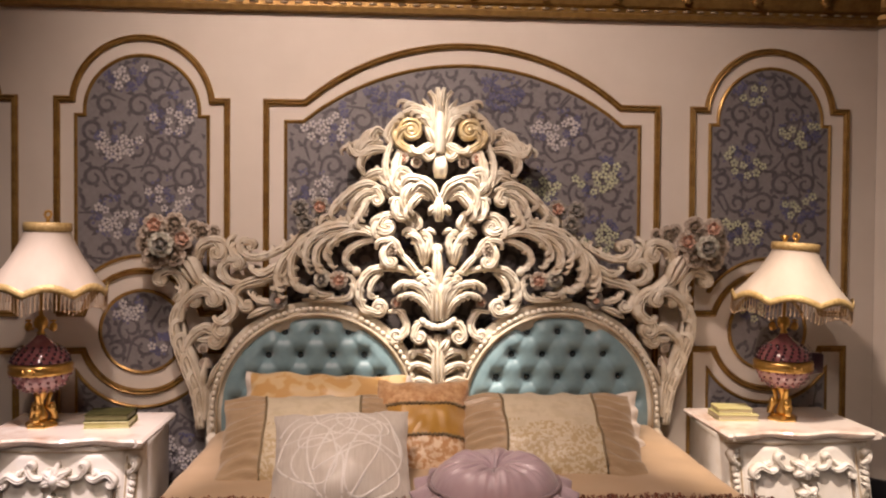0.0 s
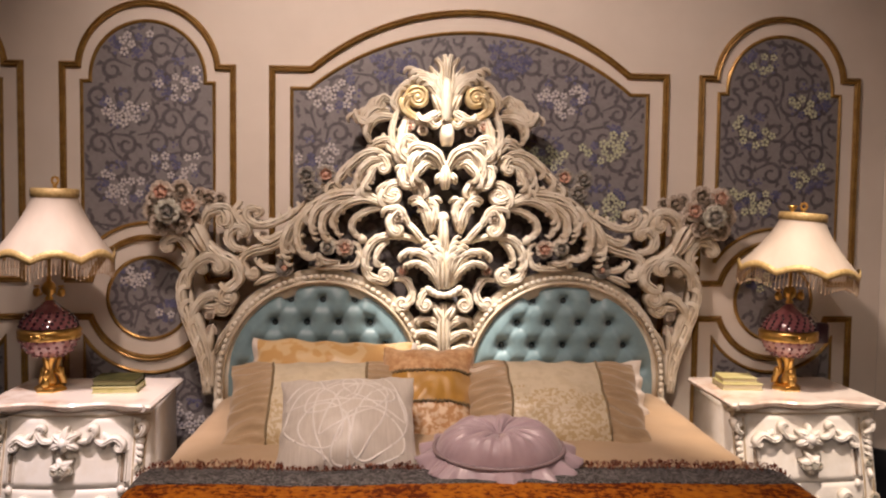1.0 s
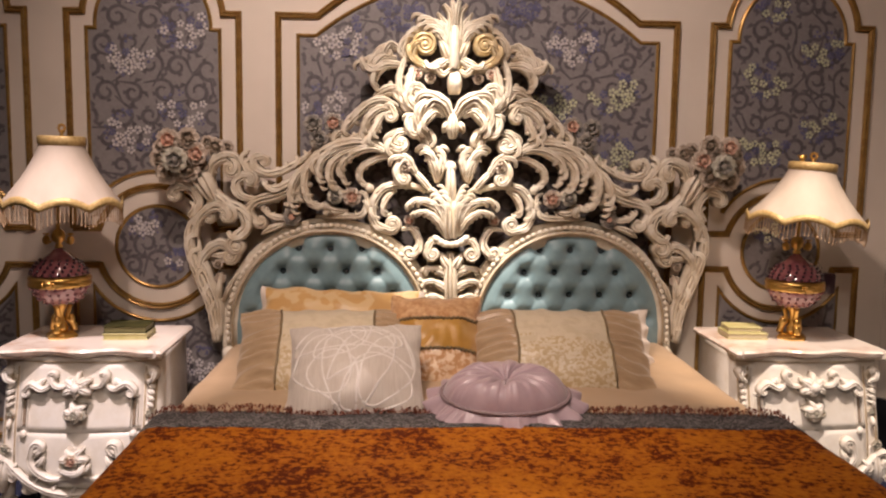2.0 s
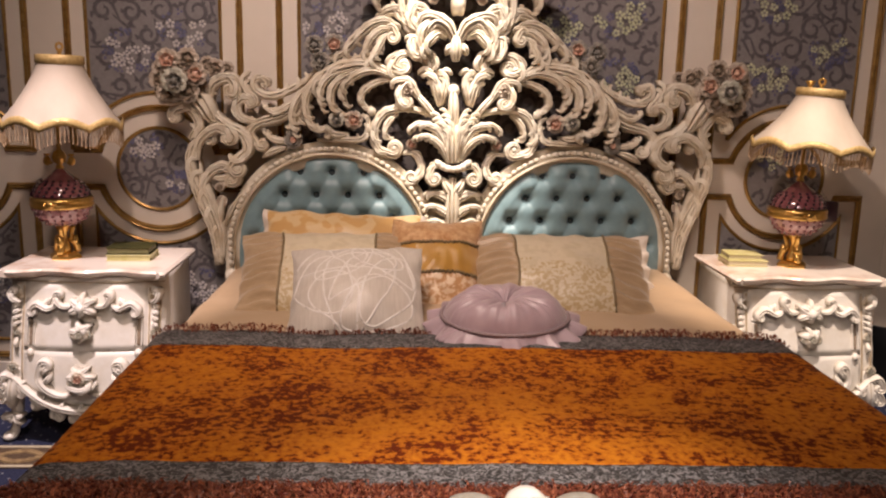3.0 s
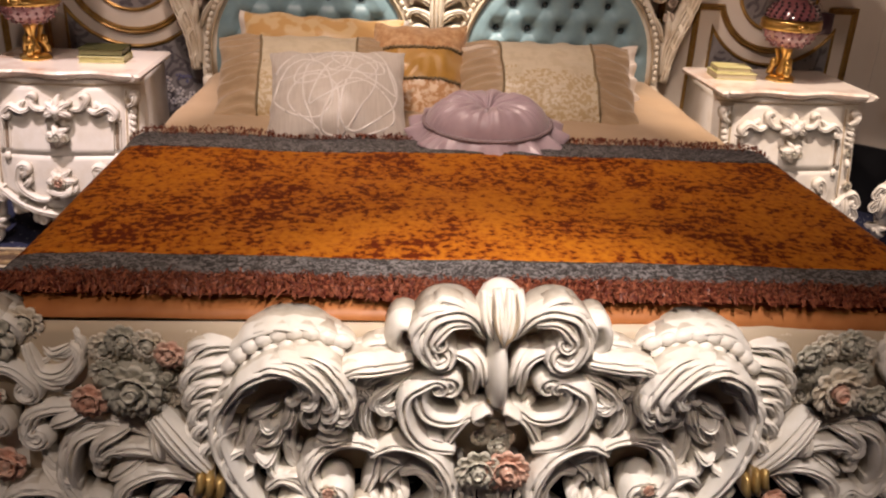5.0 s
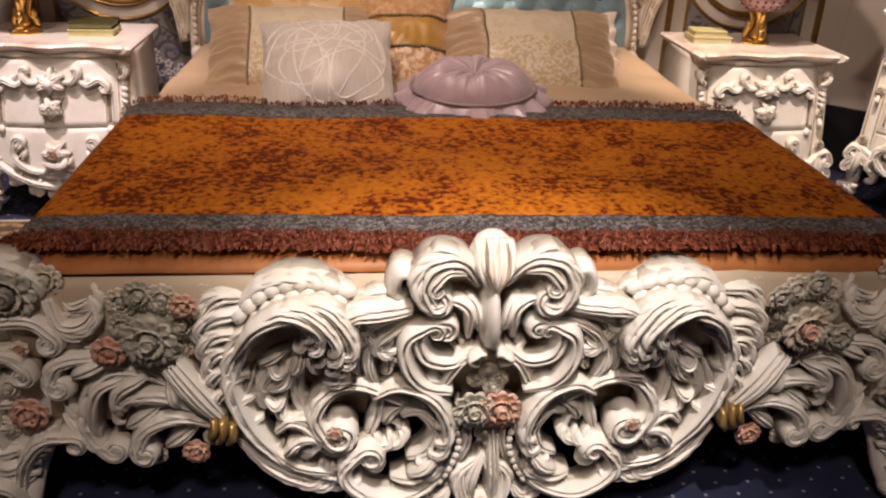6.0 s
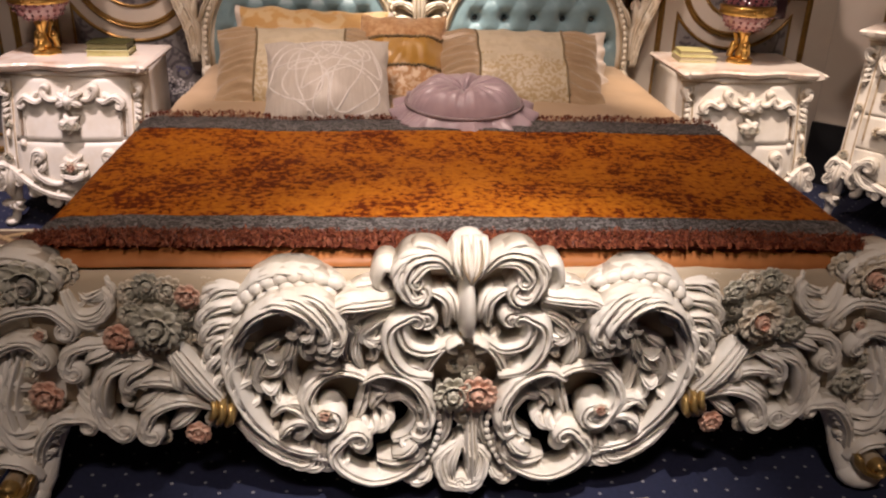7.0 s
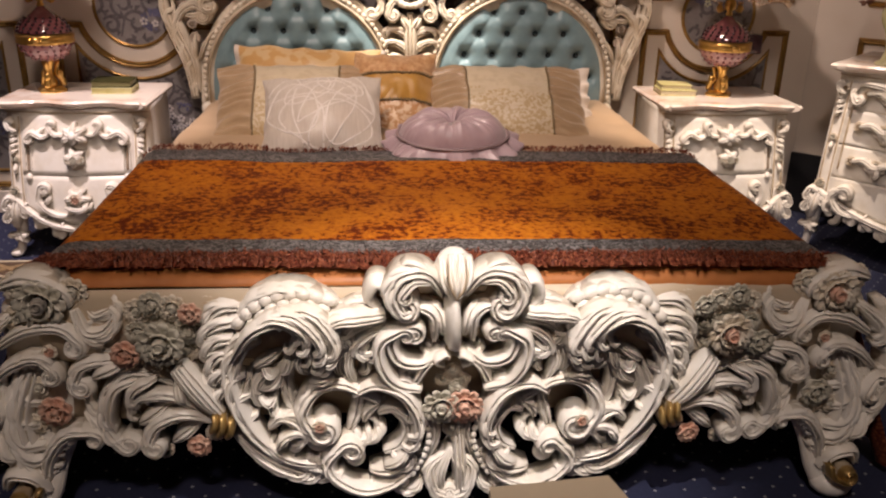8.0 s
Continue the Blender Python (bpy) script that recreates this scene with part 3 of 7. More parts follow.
def petal(x, z, f, ang, length, width, cup, tilt):
    """A cupped petal that grows from (x, z) outward."""
    vs, fs = [], []
    c, s = math.cos(ang), math.sin(ang)
    for i in range(5):
        t = i / 4
        hw = width * math.sin(math.pi * (0.12 + 0.70 * t)) ** 0.7 * (0.80 if i == 4 else 1)
        for j in range(4):
            e = j / 3 * 2 - 1
            r, q = length * t * math.cos(tilt * t), e * hw
            vs.append((x + r * c - q * s, f + length * math.sin(tilt) * t ** 1.6 + cup * e * e * width - 0.25 * length * max(0, t - 0.7), z + r * s + q * c))
    for i in range(4):
        for j in range(3):
            fs.append((i * 4 + j, i * 4 + j + 1, i * 4 + j + 5, i * 4 + j + 4))
    n = len(vs)
    vs += [(a, b - 0.16 * length, d) for a, b, d in vs]
    fs += [tuple(k + n for k in reversed(q)) for q in fs[:12]]
    rim = [0, 1, 2, 3, 7, 11, 15, 19, 18, 17, 16, 12, 8, 4]
    fs += [(rim[i], rim[(i + 1) % 14], rim[(i + 1) % 14] + n, rim[i] + n) for i in range(14)]
    return vs, fs


def bloom(x, z, r, kind, lift, rnd):
    out = []
    a0 = rnd.uniform(0, 6)
    rows = ((7, 1.0, 0.42, 0.30, 1), (5, 0.74, 0.42, 0.8, 0), (4, 0.50, 0.36, 1.15, 0)) if kind == "rose" else ((10, 1.08, 0.30, 0.35, 1), (8, 0.80, 0.27, 0.75, 1))
    for n, length, width, tilt, mat in rows:
        for i in range(n):
            v, f = petal(x, z, lift, a0 + 2 * math.pi * i / n + (0.3 if mat == 0 else 0), r * length, r * width, 0.35, tilt)
            out.append(((v, f), mat))
    heart = []
    v, f = ball((x, lift + 0.30 * r, z), r * (0.24 if kind == "rose" else 0.34), 1, 0.9, 1, 10, 6)
    heart.append((v, f, [0] * len(f)))
    if kind != "rose":
        pts = []
        for i in range(26):
            t = i / 25
            q = r * 0.30 * (1 - 0.85 * t)
            pts.append((x + q * math.cos(a0 + 12 * t), z + q * math.sin(a0 + 12 * t)))
        v, f, m = stroke(pts, r * 0.10, r * 0.07, 1, 1.0, 0.8, lift + 0.50 * r, 0.1 * r, None, 0.05 * r, 0)
        heart.append((v, f, [0] * len(f)))
    return joined(heart), out

# ---------------------------------------------------------------- bed
BX = 0.012
bed = thing("bed", (BX, 0, 0), "ornate ivory carved double bed with teal tufted headboard", "bed")
AX, AZ, AR = 0.495, 0.650, 0.392


def back_board():
    """The pierced board behind the cushions: two arches that stand on a low plinth."""
    out = []
    for sgn in (-1, 1):
        outline = [(sgn * (AX - AR - 0.05), 0.12)] + arc(sgn * AX, AZ, AR + 0.05, 0 if sgn < 0 else 180, 180 if sgn < 0 else 0, 40) + [(sgn * (AX + AR + 0.05), 0.12)]
        out.append(slab(outline, -0.125, -0.085))
    out.append(box(-0.10, 0.10, -0.12, -0.085, 0.12, 0.95))
    return joined(out)


headboard = part("headboard", back_board(), "ivory", bed, "ivory pierced and carved headboard", False)
for sgn in (-1, 1):
    rim = [(sgn * (AX + AR), 0.56)] + arc(sgn * AX, AZ, AR, 0 if sgn > 0 else 180, 180 if sgn > 0 else 0, 48) + [(sgn * (AX - AR), 0.56)]
    part("arch_frame", bar(rim, [(-0.006, 0.10), (-0.006, 0.165), (0.0, 0.176), (0.006, 0.165), (0.010, 0.160), (0.034, 0.158), (0.042, 0.145), (0.042, 0.10)] if sgn > 0 else
                           [(0.006, 0.10), (0.006, 0.165), (0.0, 0.176), (-0.006, 0.165), (-0.010, 0.160), (-0.034, 0.158), (-0.042, 0.145), (-0.042, 0.10)]), "ivory", headboard)
    part("gilt_line", bar(rim, [(-0.004, 0.172), (-0.004, 0.179), (0.004, 0.179), (0.004, 0.172)]), "glaze", headboard)
    part("arch_plinth", box(sgn * AX - AR - 0.04, sgn * AX + AR + 0.04, -0.20, -0.12, 0.50, 0.566, 0.012), "ivory", headboard)


def tuft(sgn):
    """A buttoned satin cushion that fills one arch."""
    nx, nz = 100, 72
    knots = []
    for row in range(5):
        z = 0.968 - 0.093 * row
        for k in range(-3, 4):
            x = 0.128 * k + (0.064 if row % 2 else 0)
            if math.hypot(x, max(0, z - AZ)) < AR - 0.035 and z > 0.57:
                knots.append((x, z))
    vs, fs = [], []
    for j in range(nz + 1):
        for i in range(nx + 1):
            x = -AR + 2 * AR * i / nx
            x *= 0.999
            top = AZ + math.sqrt(max(0, AR * AR - x * x))
            z = 0.555 + (top - 0.555) * j / nz
            edge = min(AR - math.hypot(x, max(0, z - AZ)), 0.06) / 0.06
            f = 0.042 * max(0, edge) ** 0.5 + 0.014
            d = sorted(math.hypot((x - a) * 1.0, z - b) for a, b in knots)[:2]
            f -= 0.030 * math.exp(-(d[0] / 0.017) ** 2) + 0.026 * math.exp(-(d[0] / 0.034) ** 2)
            # folds run from button to button
            u, v = (x / 0.128), (z - 0.968) / 0.186
            q1, q2 = abs(((u + v) + 0.5) % 1 - 0.5), abs(((u - v) + 0.5) % 1 - 0.5)
            f -= 0.005 * math.exp(-(min(q1, q2) / 0.07) ** 2) * max(0, edge) * max(0, edge)
            vs.append((sgn * AX + x, -0.125 - f, z))
    for j in range(nz):
        for i in range(nx):
            a = j * (nx + 1) + i
            fs.append((a, a + 1, a + nx + 2, a + nx + 1))
    cushion_part = part("tufted_panel", (vs, fs), "teal", bed, "teal satin panel with deep button tufting")
    for x, z in knots:
        part("button", ball((sgn * AX + x, -0.138, z), 0.0135, 1, 0.7, 1, 10, 6), "crystal", cushion_part)


tuft(-1), tuft(1)
head = Carver(headboard, ["ivory", "glaze"], y=-0.11)
for sgn in (-1, 1):
    row = [(sgn * (AX + AR + 0.022), 0.58)] + arc(sgn * AX, AZ, AR + 0.022, 0 if sgn > 0 else 180, 180 if sgn > 0 else 0, 20) + [(sgn * (AX - AR - 0.031), 0.60)]
    head.beads(row, 54, 0.0112, lift=0.052, both=False, long=1.25)
    for k in range(5):
        head.knob(sgn * AX - 0.32 + 0.16 * k, 0.568, 0.02, lift=0.085, sx=1.5, sz=0.6, both=False)
footboard = part("footboard", joined([box(-0.90, 0.90, -2.252, -2.200, 0.40, 0.572, 0.024), box(-0.90, 0.90, -2.225, -2.20, 0.24, 0.41, 0.01)]), "rail_cloth", bed, "ivory footboard carved with scrolls and posies")
for sgn in (-1, 1):
    part("side_rail", box(sgn * 0.90 - 0.02, sgn * 0.90 + 0.02, -2.24, -0.10, 0.20, 0.42, 0.008), "ivory", bed)
    path = spline([(sgn * 0.915, -2.185, 0.575), (sgn * 0.915, -2.185, 0.50), (sgn * 0.905, -2.195, 0.30), (sgn * 0.915, -2.215, 0.17), (sgn * 0.945, -2.245, 0.075), (sgn * 0.965, -2.262, 0.02)], 22)
    rad = np.interp(np.linspace(0, 1, 22), [0, 0.1, 0.35, 0.6, 0.78, 0.9, 1], [0.03, 0.075, 0.085, 0.06, 0.04, 0.05, 0.045])
    part("corner_leg", joined([loft([[(p[0] + r * math.cos(t), p[1] + 0.62 * r * math.sin(t), p[2]) for t in [2 * math.pi * q / 16 for q in range(16)]] for p, r in zip(path, rad)]),
                               ball((sgn * 0.965, -2.265, 0.036), 0.052, 1.05, 0.9, 0.68)]), "white", bed)
    part("head_leg", box(sgn * 0.86 - 0.04, sgn * 0.86 + 0.04, -0.12, -0.07, 0.0, 0.5, 0.01), "ivory", bed)
foot = Carver(footboard, ["white", "groove_grey"], y=-2.218, swell=lambda x, z: 0.030 * math.exp(-(x / 0.55) ** 2))
# headboard: side posts
head.leaf((-0.962, 0.575), (-0.979, 0.716), (-1.026, 0.85), (-1.062, 0.963), (-1.055, 1.053), (-1.0, 1.108), w=0.0546, d=0.03, ribs=3, a=0.8, b=0.5, curl=(-1, 0.0229, 1.1))
head.leaf((-0.943, 0.604), (-0.944, 0.726), (-0.973, 0.818), (-1.015, 0.919), (-1.03, 1.009), w=0.0352, ribs=2, lift=0.012)
head.scroll((-1.053, 1.089), (-1.02, 1.152), (-1.062, 1.217), (-1.119, 1.203), w=0.0493, ribs=3, a=0.9, b=0.5, curl=(1, 0.0229, 1.2), lift=0.02)
head.scroll((-0.967, 1.285), (-0.974, 1.215), (-0.914, 1.15), (-0.848, 1.115), (-0.832, 1.049), (-0.887, 1.001), w=0.0581, d=0.028, ribs=3, a=0.5, b=0.6, curl=(1, 0.0282, 1.3), lift=0.02)
head.scroll((-1.036, 0.808), (-1.006, 0.928), (-0.946, 0.983), (-0.888, 0.962), w=0.0493, ribs=3, a=0.3, b=0.6, curl=(-1, 0.0282, 1.3), lift=0.015)
head.leaf((-0.953, 0.745), (-0.975, 0.846), (-0.999, 0.923), w=0.0211, ribs=2, lift=0.02)
head.leaf((-0.944, 0.745), (-0.942, 0.819), (-0.936, 0.865), w=0.0211, ribs=2, lift=0.025)
head.leaf((-0.93, 0.745), (-0.901, 0.81), (-0.864, 0.866), w=0.0246, ribs=2, lift=0.02)
head.leaf((-1.034, 1.009), (-1.023, 1.081), (-0.959, 1.135), (-0.902, 1.119), w=0.0493, ribs=3, a=0.4, b=0.6, curl=(-1, 0.0211, 1.2), lift=0.025)
head.leaf((-0.983, 0.937), (-0.92, 0.938), (-0.856, 0.976), w=0.0352, ribs=2, lift=0.01)
head.flower(-0.948, 0.901, r=0.0211, kind="rose", mats=("patina", "rose_taupe"), lift=0.03)
head.flower(-0.941, 0.842, r=0.0229, kind="daisy", mats=("pink", "rose_taupe"), lift=0.03)
head.leaf((-0.962, 1.166), (-0.995, 1.232), (-1.025, 1.275), w=0.0792, d=0.035, ribs=3, a=0.6, b=1.0, lift=0.03)
head.knob(-1.079, 1.335, r=0.0775, lift=0.035, mats=["patina"], name="bouquet_core")
head.flower(-1.12, 1.398, r=0.0475, mats=("pink", "rose_taupe"), lift=0.09)
head.flower(-1.042, 1.405, r=0.0458, mats=("patina", "rose_taupe"), lift=0.09)
head.flower(-1.089, 1.321, r=0.0519, mats=("slate", "sage"), lift=0.115)
head.flower(-1.155, 1.324, r=0.0458, mats=("patina", "rose_taupe"), lift=0.07)
head.flower(-1.014, 1.345, r=0.0475, mats=("pink", "rose_taupe"), lift=0.09)
head.flower(-1.126, 1.268, r=0.0475, mats=("patina", "rose_taupe"), lift=0.08)
head.flower(-1.046, 1.279, r=0.0475, mats=("patina", "rose_taupe"), lift=0.085)
head.flower(-0.947, 1.372, r=0.0405, mats=("patina", "rose_taupe"), lift=0.05)
head.flower(-0.903, 1.373, r=0.029, mats=("patina", "rose_taupe"), lift=0.04)
head.flower(-1.082, 1.369, r=0.031, mats=("patina", "rose_taupe"), lift=0.085)
head.flower(-1.161, 1.367, r=0.031, mats=("patina", "rose_taupe"), lift=0.06)
head.flower(-1.048, 1.344, r=0.031, mats=("patina", "rose_taupe"), lift=0.09)
head.flower(-1.088, 1.269, r=0.031, mats=("patina", "rose_taupe"), lift=0.07)
head.flower(-1.122, 1.347, r=0.031, mats=("patina", "rose_taupe"), lift=0.085)
head.flower(-1.002, 1.297, r=0.031, mats=("patina", "rose_taupe"), lift=0.06)
head.flower(-1.155, 1.285, r=0.031, mats=("patina", "rose_taupe"), lift=0.05)
head.flower(-0.977, 1.389, r=0.031, mats=("patina", "rose_taupe"), lift=0.05)
head.scroll((-0.983, 1.223), (-0.958, 1.307), (-0.9, 1.334), (-0.87, 1.3), w=0.0546, ribs=3, a=0.5, b=0.6, curl=(-1, 0.0229, 1.2), lift=0.03)
head.scroll((-0.772, 1.161), (-0.851, 1.178), (-0.87, 1.23), (-0.832, 1.264), w=0.044, ribs=3, a=0.4, b=0.6, curl=(-1, 0.0246, 1.2), lift=0.02)
head.scroll((-0.712, 1.26), (-0.783, 1.285), (-0.795, 1.322), (-0.764, 1.333), w=0.0352, ribs=2, a=0.6, b=0.6, curl=(-1, 0.0158, 1.1), lift=0.02)
head.scroll((-0.792, 1.245), (-0.831, 1.297), (-0.839, 1.34), w=0.044, ribs=2, lift=0.02)
head.leaf((-0.857, 1.288), (-0.796, 1.271), (-0.726, 1.269), (-0.654, 1.296), (-0.583, 1.346), (-0.538, 1.399), w=0.0387, ribs=2, lift=0.015)
head.leaf((-0.848, 1.12), (-0.781, 1.161), (-0.7, 1.185), (-0.629, 1.222), (-0.575, 1.259), w=0.0458, ribs=3, lift=0.02)
head.scroll((-0.701, 1.158), (-0.781, 1.157), (-0.817, 1.121), (-0.792, 1.067), w=0.0387, ribs=2, a=0.4, b=0.6, curl=(1, 0.0211, 1.1), lift=0.015)
head.leaf((-0.646, 1.248), (-0.7, 1.212), (-0.753, 1.219), w=0.0387, ribs=2, lift=0.03)
head.leaf((-0.675, 1.069), (-0.729, 1.05), (-0.775, 1.023), w=0.0299, ribs=2, lift=0.025)
head.leaf((-0.666, 1.088), (-0.72, 1.096), (-0.764, 1.122), w=0.0299, ribs=2, lift=0.025)
head.leaf((-0.665, 1.177), (-0.638, 1.195), (-0.656, 1.133), w=0.0352, ribs=2, lift=0.02)
head.flower(-0.648, 1.097, r=0.037, kind="daisy", mats=("pink", "slate"), lift=0.04)
# headboard: great leaves of the shoulders
head.leaf((-0.216, 1.333), (-0.321, 1.394), (-0.441, 1.391), (-0.545, 1.333), (-0.61, 1.233), (-0.635, 1.136), w=0.0632, d=0.032, ribs=3, a=0.3, b=0.5, lift=0.02, arch=0.03)
head.leaf((-0.24, 1.348), (-0.329, 1.378), (-0.409, 1.352), (-0.453, 1.292), (-0.425, 1.217), w=0.0458, d=0.026, ribs=3, a=0.3, b=0.25, lift=0.035, arch=0.02)
head.leaf((-0.353, 1.373), (-0.433, 1.356), (-0.489, 1.307), (-0.489, 1.235), (-0.425, 1.189), w=0.0427, d=0.026, ribs=3, a=0.3, b=0.25, lift=0.045, arch=0.02)
head.leaf((-0.417, 1.383), (-0.505, 1.346), (-0.537, 1.282), (-0.522, 1.203), w=0.0395, d=0.026, ribs=3, a=0.3, b=0.25, lift=0.05, arch=0.02)
head.leaf((-0.489, 1.37), (-0.569, 1.313), (-0.594, 1.233), (-0.57, 1.154), (-0.51, 1.139), w=0.0395, d=0.026, ribs=3, a=0.3, b=0.3, lift=0.05, arch=0.02, curl=(-1, 0.019, 0.8))
head.leaf((-0.561, 1.329), (-0.625, 1.264), (-0.65, 1.184), (-0.635, 1.104), w=0.0427, d=0.026, ribs=3, a=0.3, b=0.3, lift=0.04, arch=0.02)
head.scroll((-0.204, 1.341), (-0.296, 1.339), (-0.365, 1.302), (-0.378, 1.254), (-0.344, 1.215), w=0.0364, ribs=2, a=0.4, b=0.7, lift=0.02)
head.knob(-0.336, 1.215, r=0.019, lift=0.04)
head.leaf((-0.206, 1.513), (-0.267, 1.566), (-0.33, 1.557), (-0.393, 1.505), (-0.453, 1.445), (-0.568, 1.38), w=0.049, d=0.03, ribs=3, a=0.3, b=0.4, lift=0.02, arch=0.025)
head.leaf((-0.226, 1.521), (-0.29, 1.538), (-0.342, 1.498), (-0.369, 1.435), (-0.409, 1.403), w=0.0411, ribs=3, a=0.3, b=0.3, lift=0.035, arch=0.02)
head.leaf((-0.242, 1.509), (-0.286, 1.507), (-0.313, 1.46), (-0.345, 1.413), (-0.401, 1.396), w=0.0379, ribs=3, a=0.3, b=0.3, lift=0.04, arch=0.02)
head.scroll((-0.298, 1.53), (-0.258, 1.547), (-0.238, 1.516), w=0.0348, ribs=2, a=0.4, b=0.6, curl=(-1, 0.019, 1.2), lift=0.04)
head.leaf((-0.321, 1.444), (-0.385, 1.419), (-0.457, 1.41), w=0.0395, ribs=3, lift=0.03)
head.flower(-0.315, 1.463, r=0.0308, mats=("patina", "rose_taupe"), lift=0.06)
head.flower(-0.56, 1.468, r=0.0411, mats=("slate", "slate"), lift=0.06)
head.flower(-0.481, 1.475, r=0.0411, mats=("pink", "slate"), lift=0.06)
head.flower(-0.538, 1.408, r=0.0411, mats=("slate", "slate"), lift=0.06)
head.flower(-0.473, 1.184, r=0.0332, mats=("slate", "sage"), lift=0.07)
head.flower(-0.405, 1.181, r=0.0395, mats=("pink", "rose_taupe"), lift=0.06)
head.leaf((-0.555, 1.098), (-0.457, 1.099), (-0.368, 1.109), (-0.348, 1.174), (-0.376, 1.206), w=0.0316, ribs=2, lift=0.02, a=0.3, b=0.5)
head.scroll((-0.522, 1.155), (-0.482, 1.123), (-0.425, 1.124), w=0.0316, ribs=2, lift=0.03)
# headboard: middle
head.scroll((-0.061, 1.193), (-0.174, 1.229), (-0.277, 1.217), (-0.323, 1.149), (-0.313, 1.071), (-0.255, 1.044), w=0.0446, ribs=3, a=0.4, b=0.6, curl=(1, 0.0291, 1.3), lift=0.02)
head.leaf((-0.228, 1.209), (-0.266, 1.179), (-0.281, 1.13), (-0.256, 1.111), w=0.033, ribs=2, lift=0.02)
head.flower(-0.172, 1.088, r=0.0252, mats=("pink", "rose_taupe"), lift=0.04)
head.scroll((-0.211, 1.048), (-0.162, 1.049), (-0.131, 0.995), (-0.155, 0.945), w=0.0407, ribs=2, a=0.4, b=0.6, curl=(-1, 0.0213, 1.2), lift=0.02)
head.leaf((-0.006, 1.017), (-0.008, 1.116), (-0.01, 1.194), w=0.0679, d=0.035, ribs=3, a=0.8, b=0.4, lift=0.05, both=False)
head.leaf((-0.023, 1.022), (-0.044, 1.105), (-0.08, 1.154), (-0.154, 1.167), (-0.183, 1.132), w=0.0427, ribs=3, a=0.6, b=0.5, lift=0.045, arch=0.025)
head.leaf((-0.028, 1.027), (-0.059, 1.086), (-0.104, 1.119), (-0.163, 1.118), w=0.0388, ribs=3, a=0.6, b=0.4, lift=0.05, arch=0.025)
head.leaf((-0.018, 1.027), (-0.03, 1.125), (-0.063, 1.193), (-0.081, 1.212), w=0.0427, ribs=3, a=0.6, b=0.4, lift=0.05, arch=0.025)
head.leaf((-0.013, 1.037), (-0.021, 1.155), (-0.037, 1.213), (-0.052, 1.232), w=0.0349, ribs=3, a=0.6, b=0.4, lift=0.055, arch=0.025)
head.leaf((-0.006, 1.165), (-0.008, 1.242), (-0.01, 1.305), w=0.0446, d=0.03, ribs=2, a=0.8, b=0.7, lift=0.05, both=False)
head.knob(-0.01, 1.305, r=0.0252, lift=0.06, both=False)
head.leaf((-0.081, 1.202), (-0.121, 1.25), (-0.156, 1.287), w=0.0291, ribs=2, lift=0.03, a=0.8, b=0.8)
head.scroll((-0.151, 1.278), (-0.19, 1.334), (-0.219, 1.305), (-0.219, 1.257), w=0.0524, ribs=3, a=0.6, b=0.7, lift=0.04, curl=(1, 0.0194, 1))
head.flower(-0.197, 1.304, r=0.0291, mats=("patina", "rose_taupe"), lift=0.065)
head.leaf((-0.06, 1.241), (-0.078, 1.318), (-0.109, 1.379), w=0.0505, ribs=3, a=0.5, b=0.8, lift=0.035)
head.leaf((-0.052, 1.251), (-0.04, 1.328), (-0.05, 1.375), w=0.0388, ribs=2, a=0.5, b=0.8, lift=0.03)
head.leaf((-0.014, 1.367), (-0.041, 1.385), (-0.055, 1.366), w=0.0233, ribs=1, lift=0.03)
head.beads([(-0.072, 1.021), (-0.037, 0.997), (-0.005, 0.993), (0.028, 0.998), (0.062, 1.024)], n=7, r=0.0175, lift=0.075, both=False)
head.scroll((-0.032, 0.987), (-0.077, 1.006), (-0.101, 0.966), w=0.0349, ribs=2, a=0.5, b=0.8, lift=0.05, curl=(1, 0.0252, 1.2))
head.leaf((0.001, 0.736), (-0.002, 0.857), (-0.004, 0.958), w=0.0621, d=0.035, ribs=3, a=0.7, b=0.5, lift=0.03, both=False)
head.leaf((-0.008, 0.837), (-0.039, 0.877), (-0.099, 0.891), w=0.0427, ribs=3, a=0.5, b=0.3, lift=0.03)
head.leaf((-0.007, 0.786), (-0.053, 0.826), (-0.108, 0.836), w=0.0446, ribs=3, a=0.5, b=0.3, lift=0.03)
head.leaf((-0.011, 0.735), (-0.052, 0.765), (-0.097, 0.775), w=0.0446, ribs=3, a=0.5, b=0.3, lift=0.03)
head.leaf((-0.002, 0.878), (-0.025, 0.917), (-0.046, 0.957), w=0.0388, ribs=2, lift=0.04)
head.leaf((-0.005, 1.495), (-0.04, 1.554), (-0.089, 1.573), (-0.131, 1.524), (-0.171, 1.467), w=0.0718, d=0.035, ribs=3, a=0.5, b=0.5, lift=0.03, arch=0.03)
head.leaf((-0.039, 1.508), (-0.078, 1.525), (-0.116, 1.487), (-0.149, 1.439), w=0.0485, ribs=3, lift=0.045, arch=0.03)
head.leaf((-0.005, 1.518), (-0.004, 1.471), (-0.003, 1.419), w=0.0505, d=0.03, ribs=3, a=0.4, b=0.5, lift=0.05, both=False)
head.leaf((-0.019, 1.489), (-0.033, 1.461), (-0.042, 1.442), w=0.0349, ribs=2, lift=0.04)
head.scroll((-0.125, 1.496), (-0.178, 1.504), (-0.178, 1.453), w=0.0388, ribs=2, a=0.6, b=0.7, curl=(1, 0.0252, 1.2), lift=0.05)
head.scroll((-0.178, 1.448), (-0.231, 1.437), (-0.254, 1.394), (-0.22, 1.376), w=0.0543, ribs=3, a=0.5, b=0.6, curl=(1, 0.0213, 1), lift=0.03)
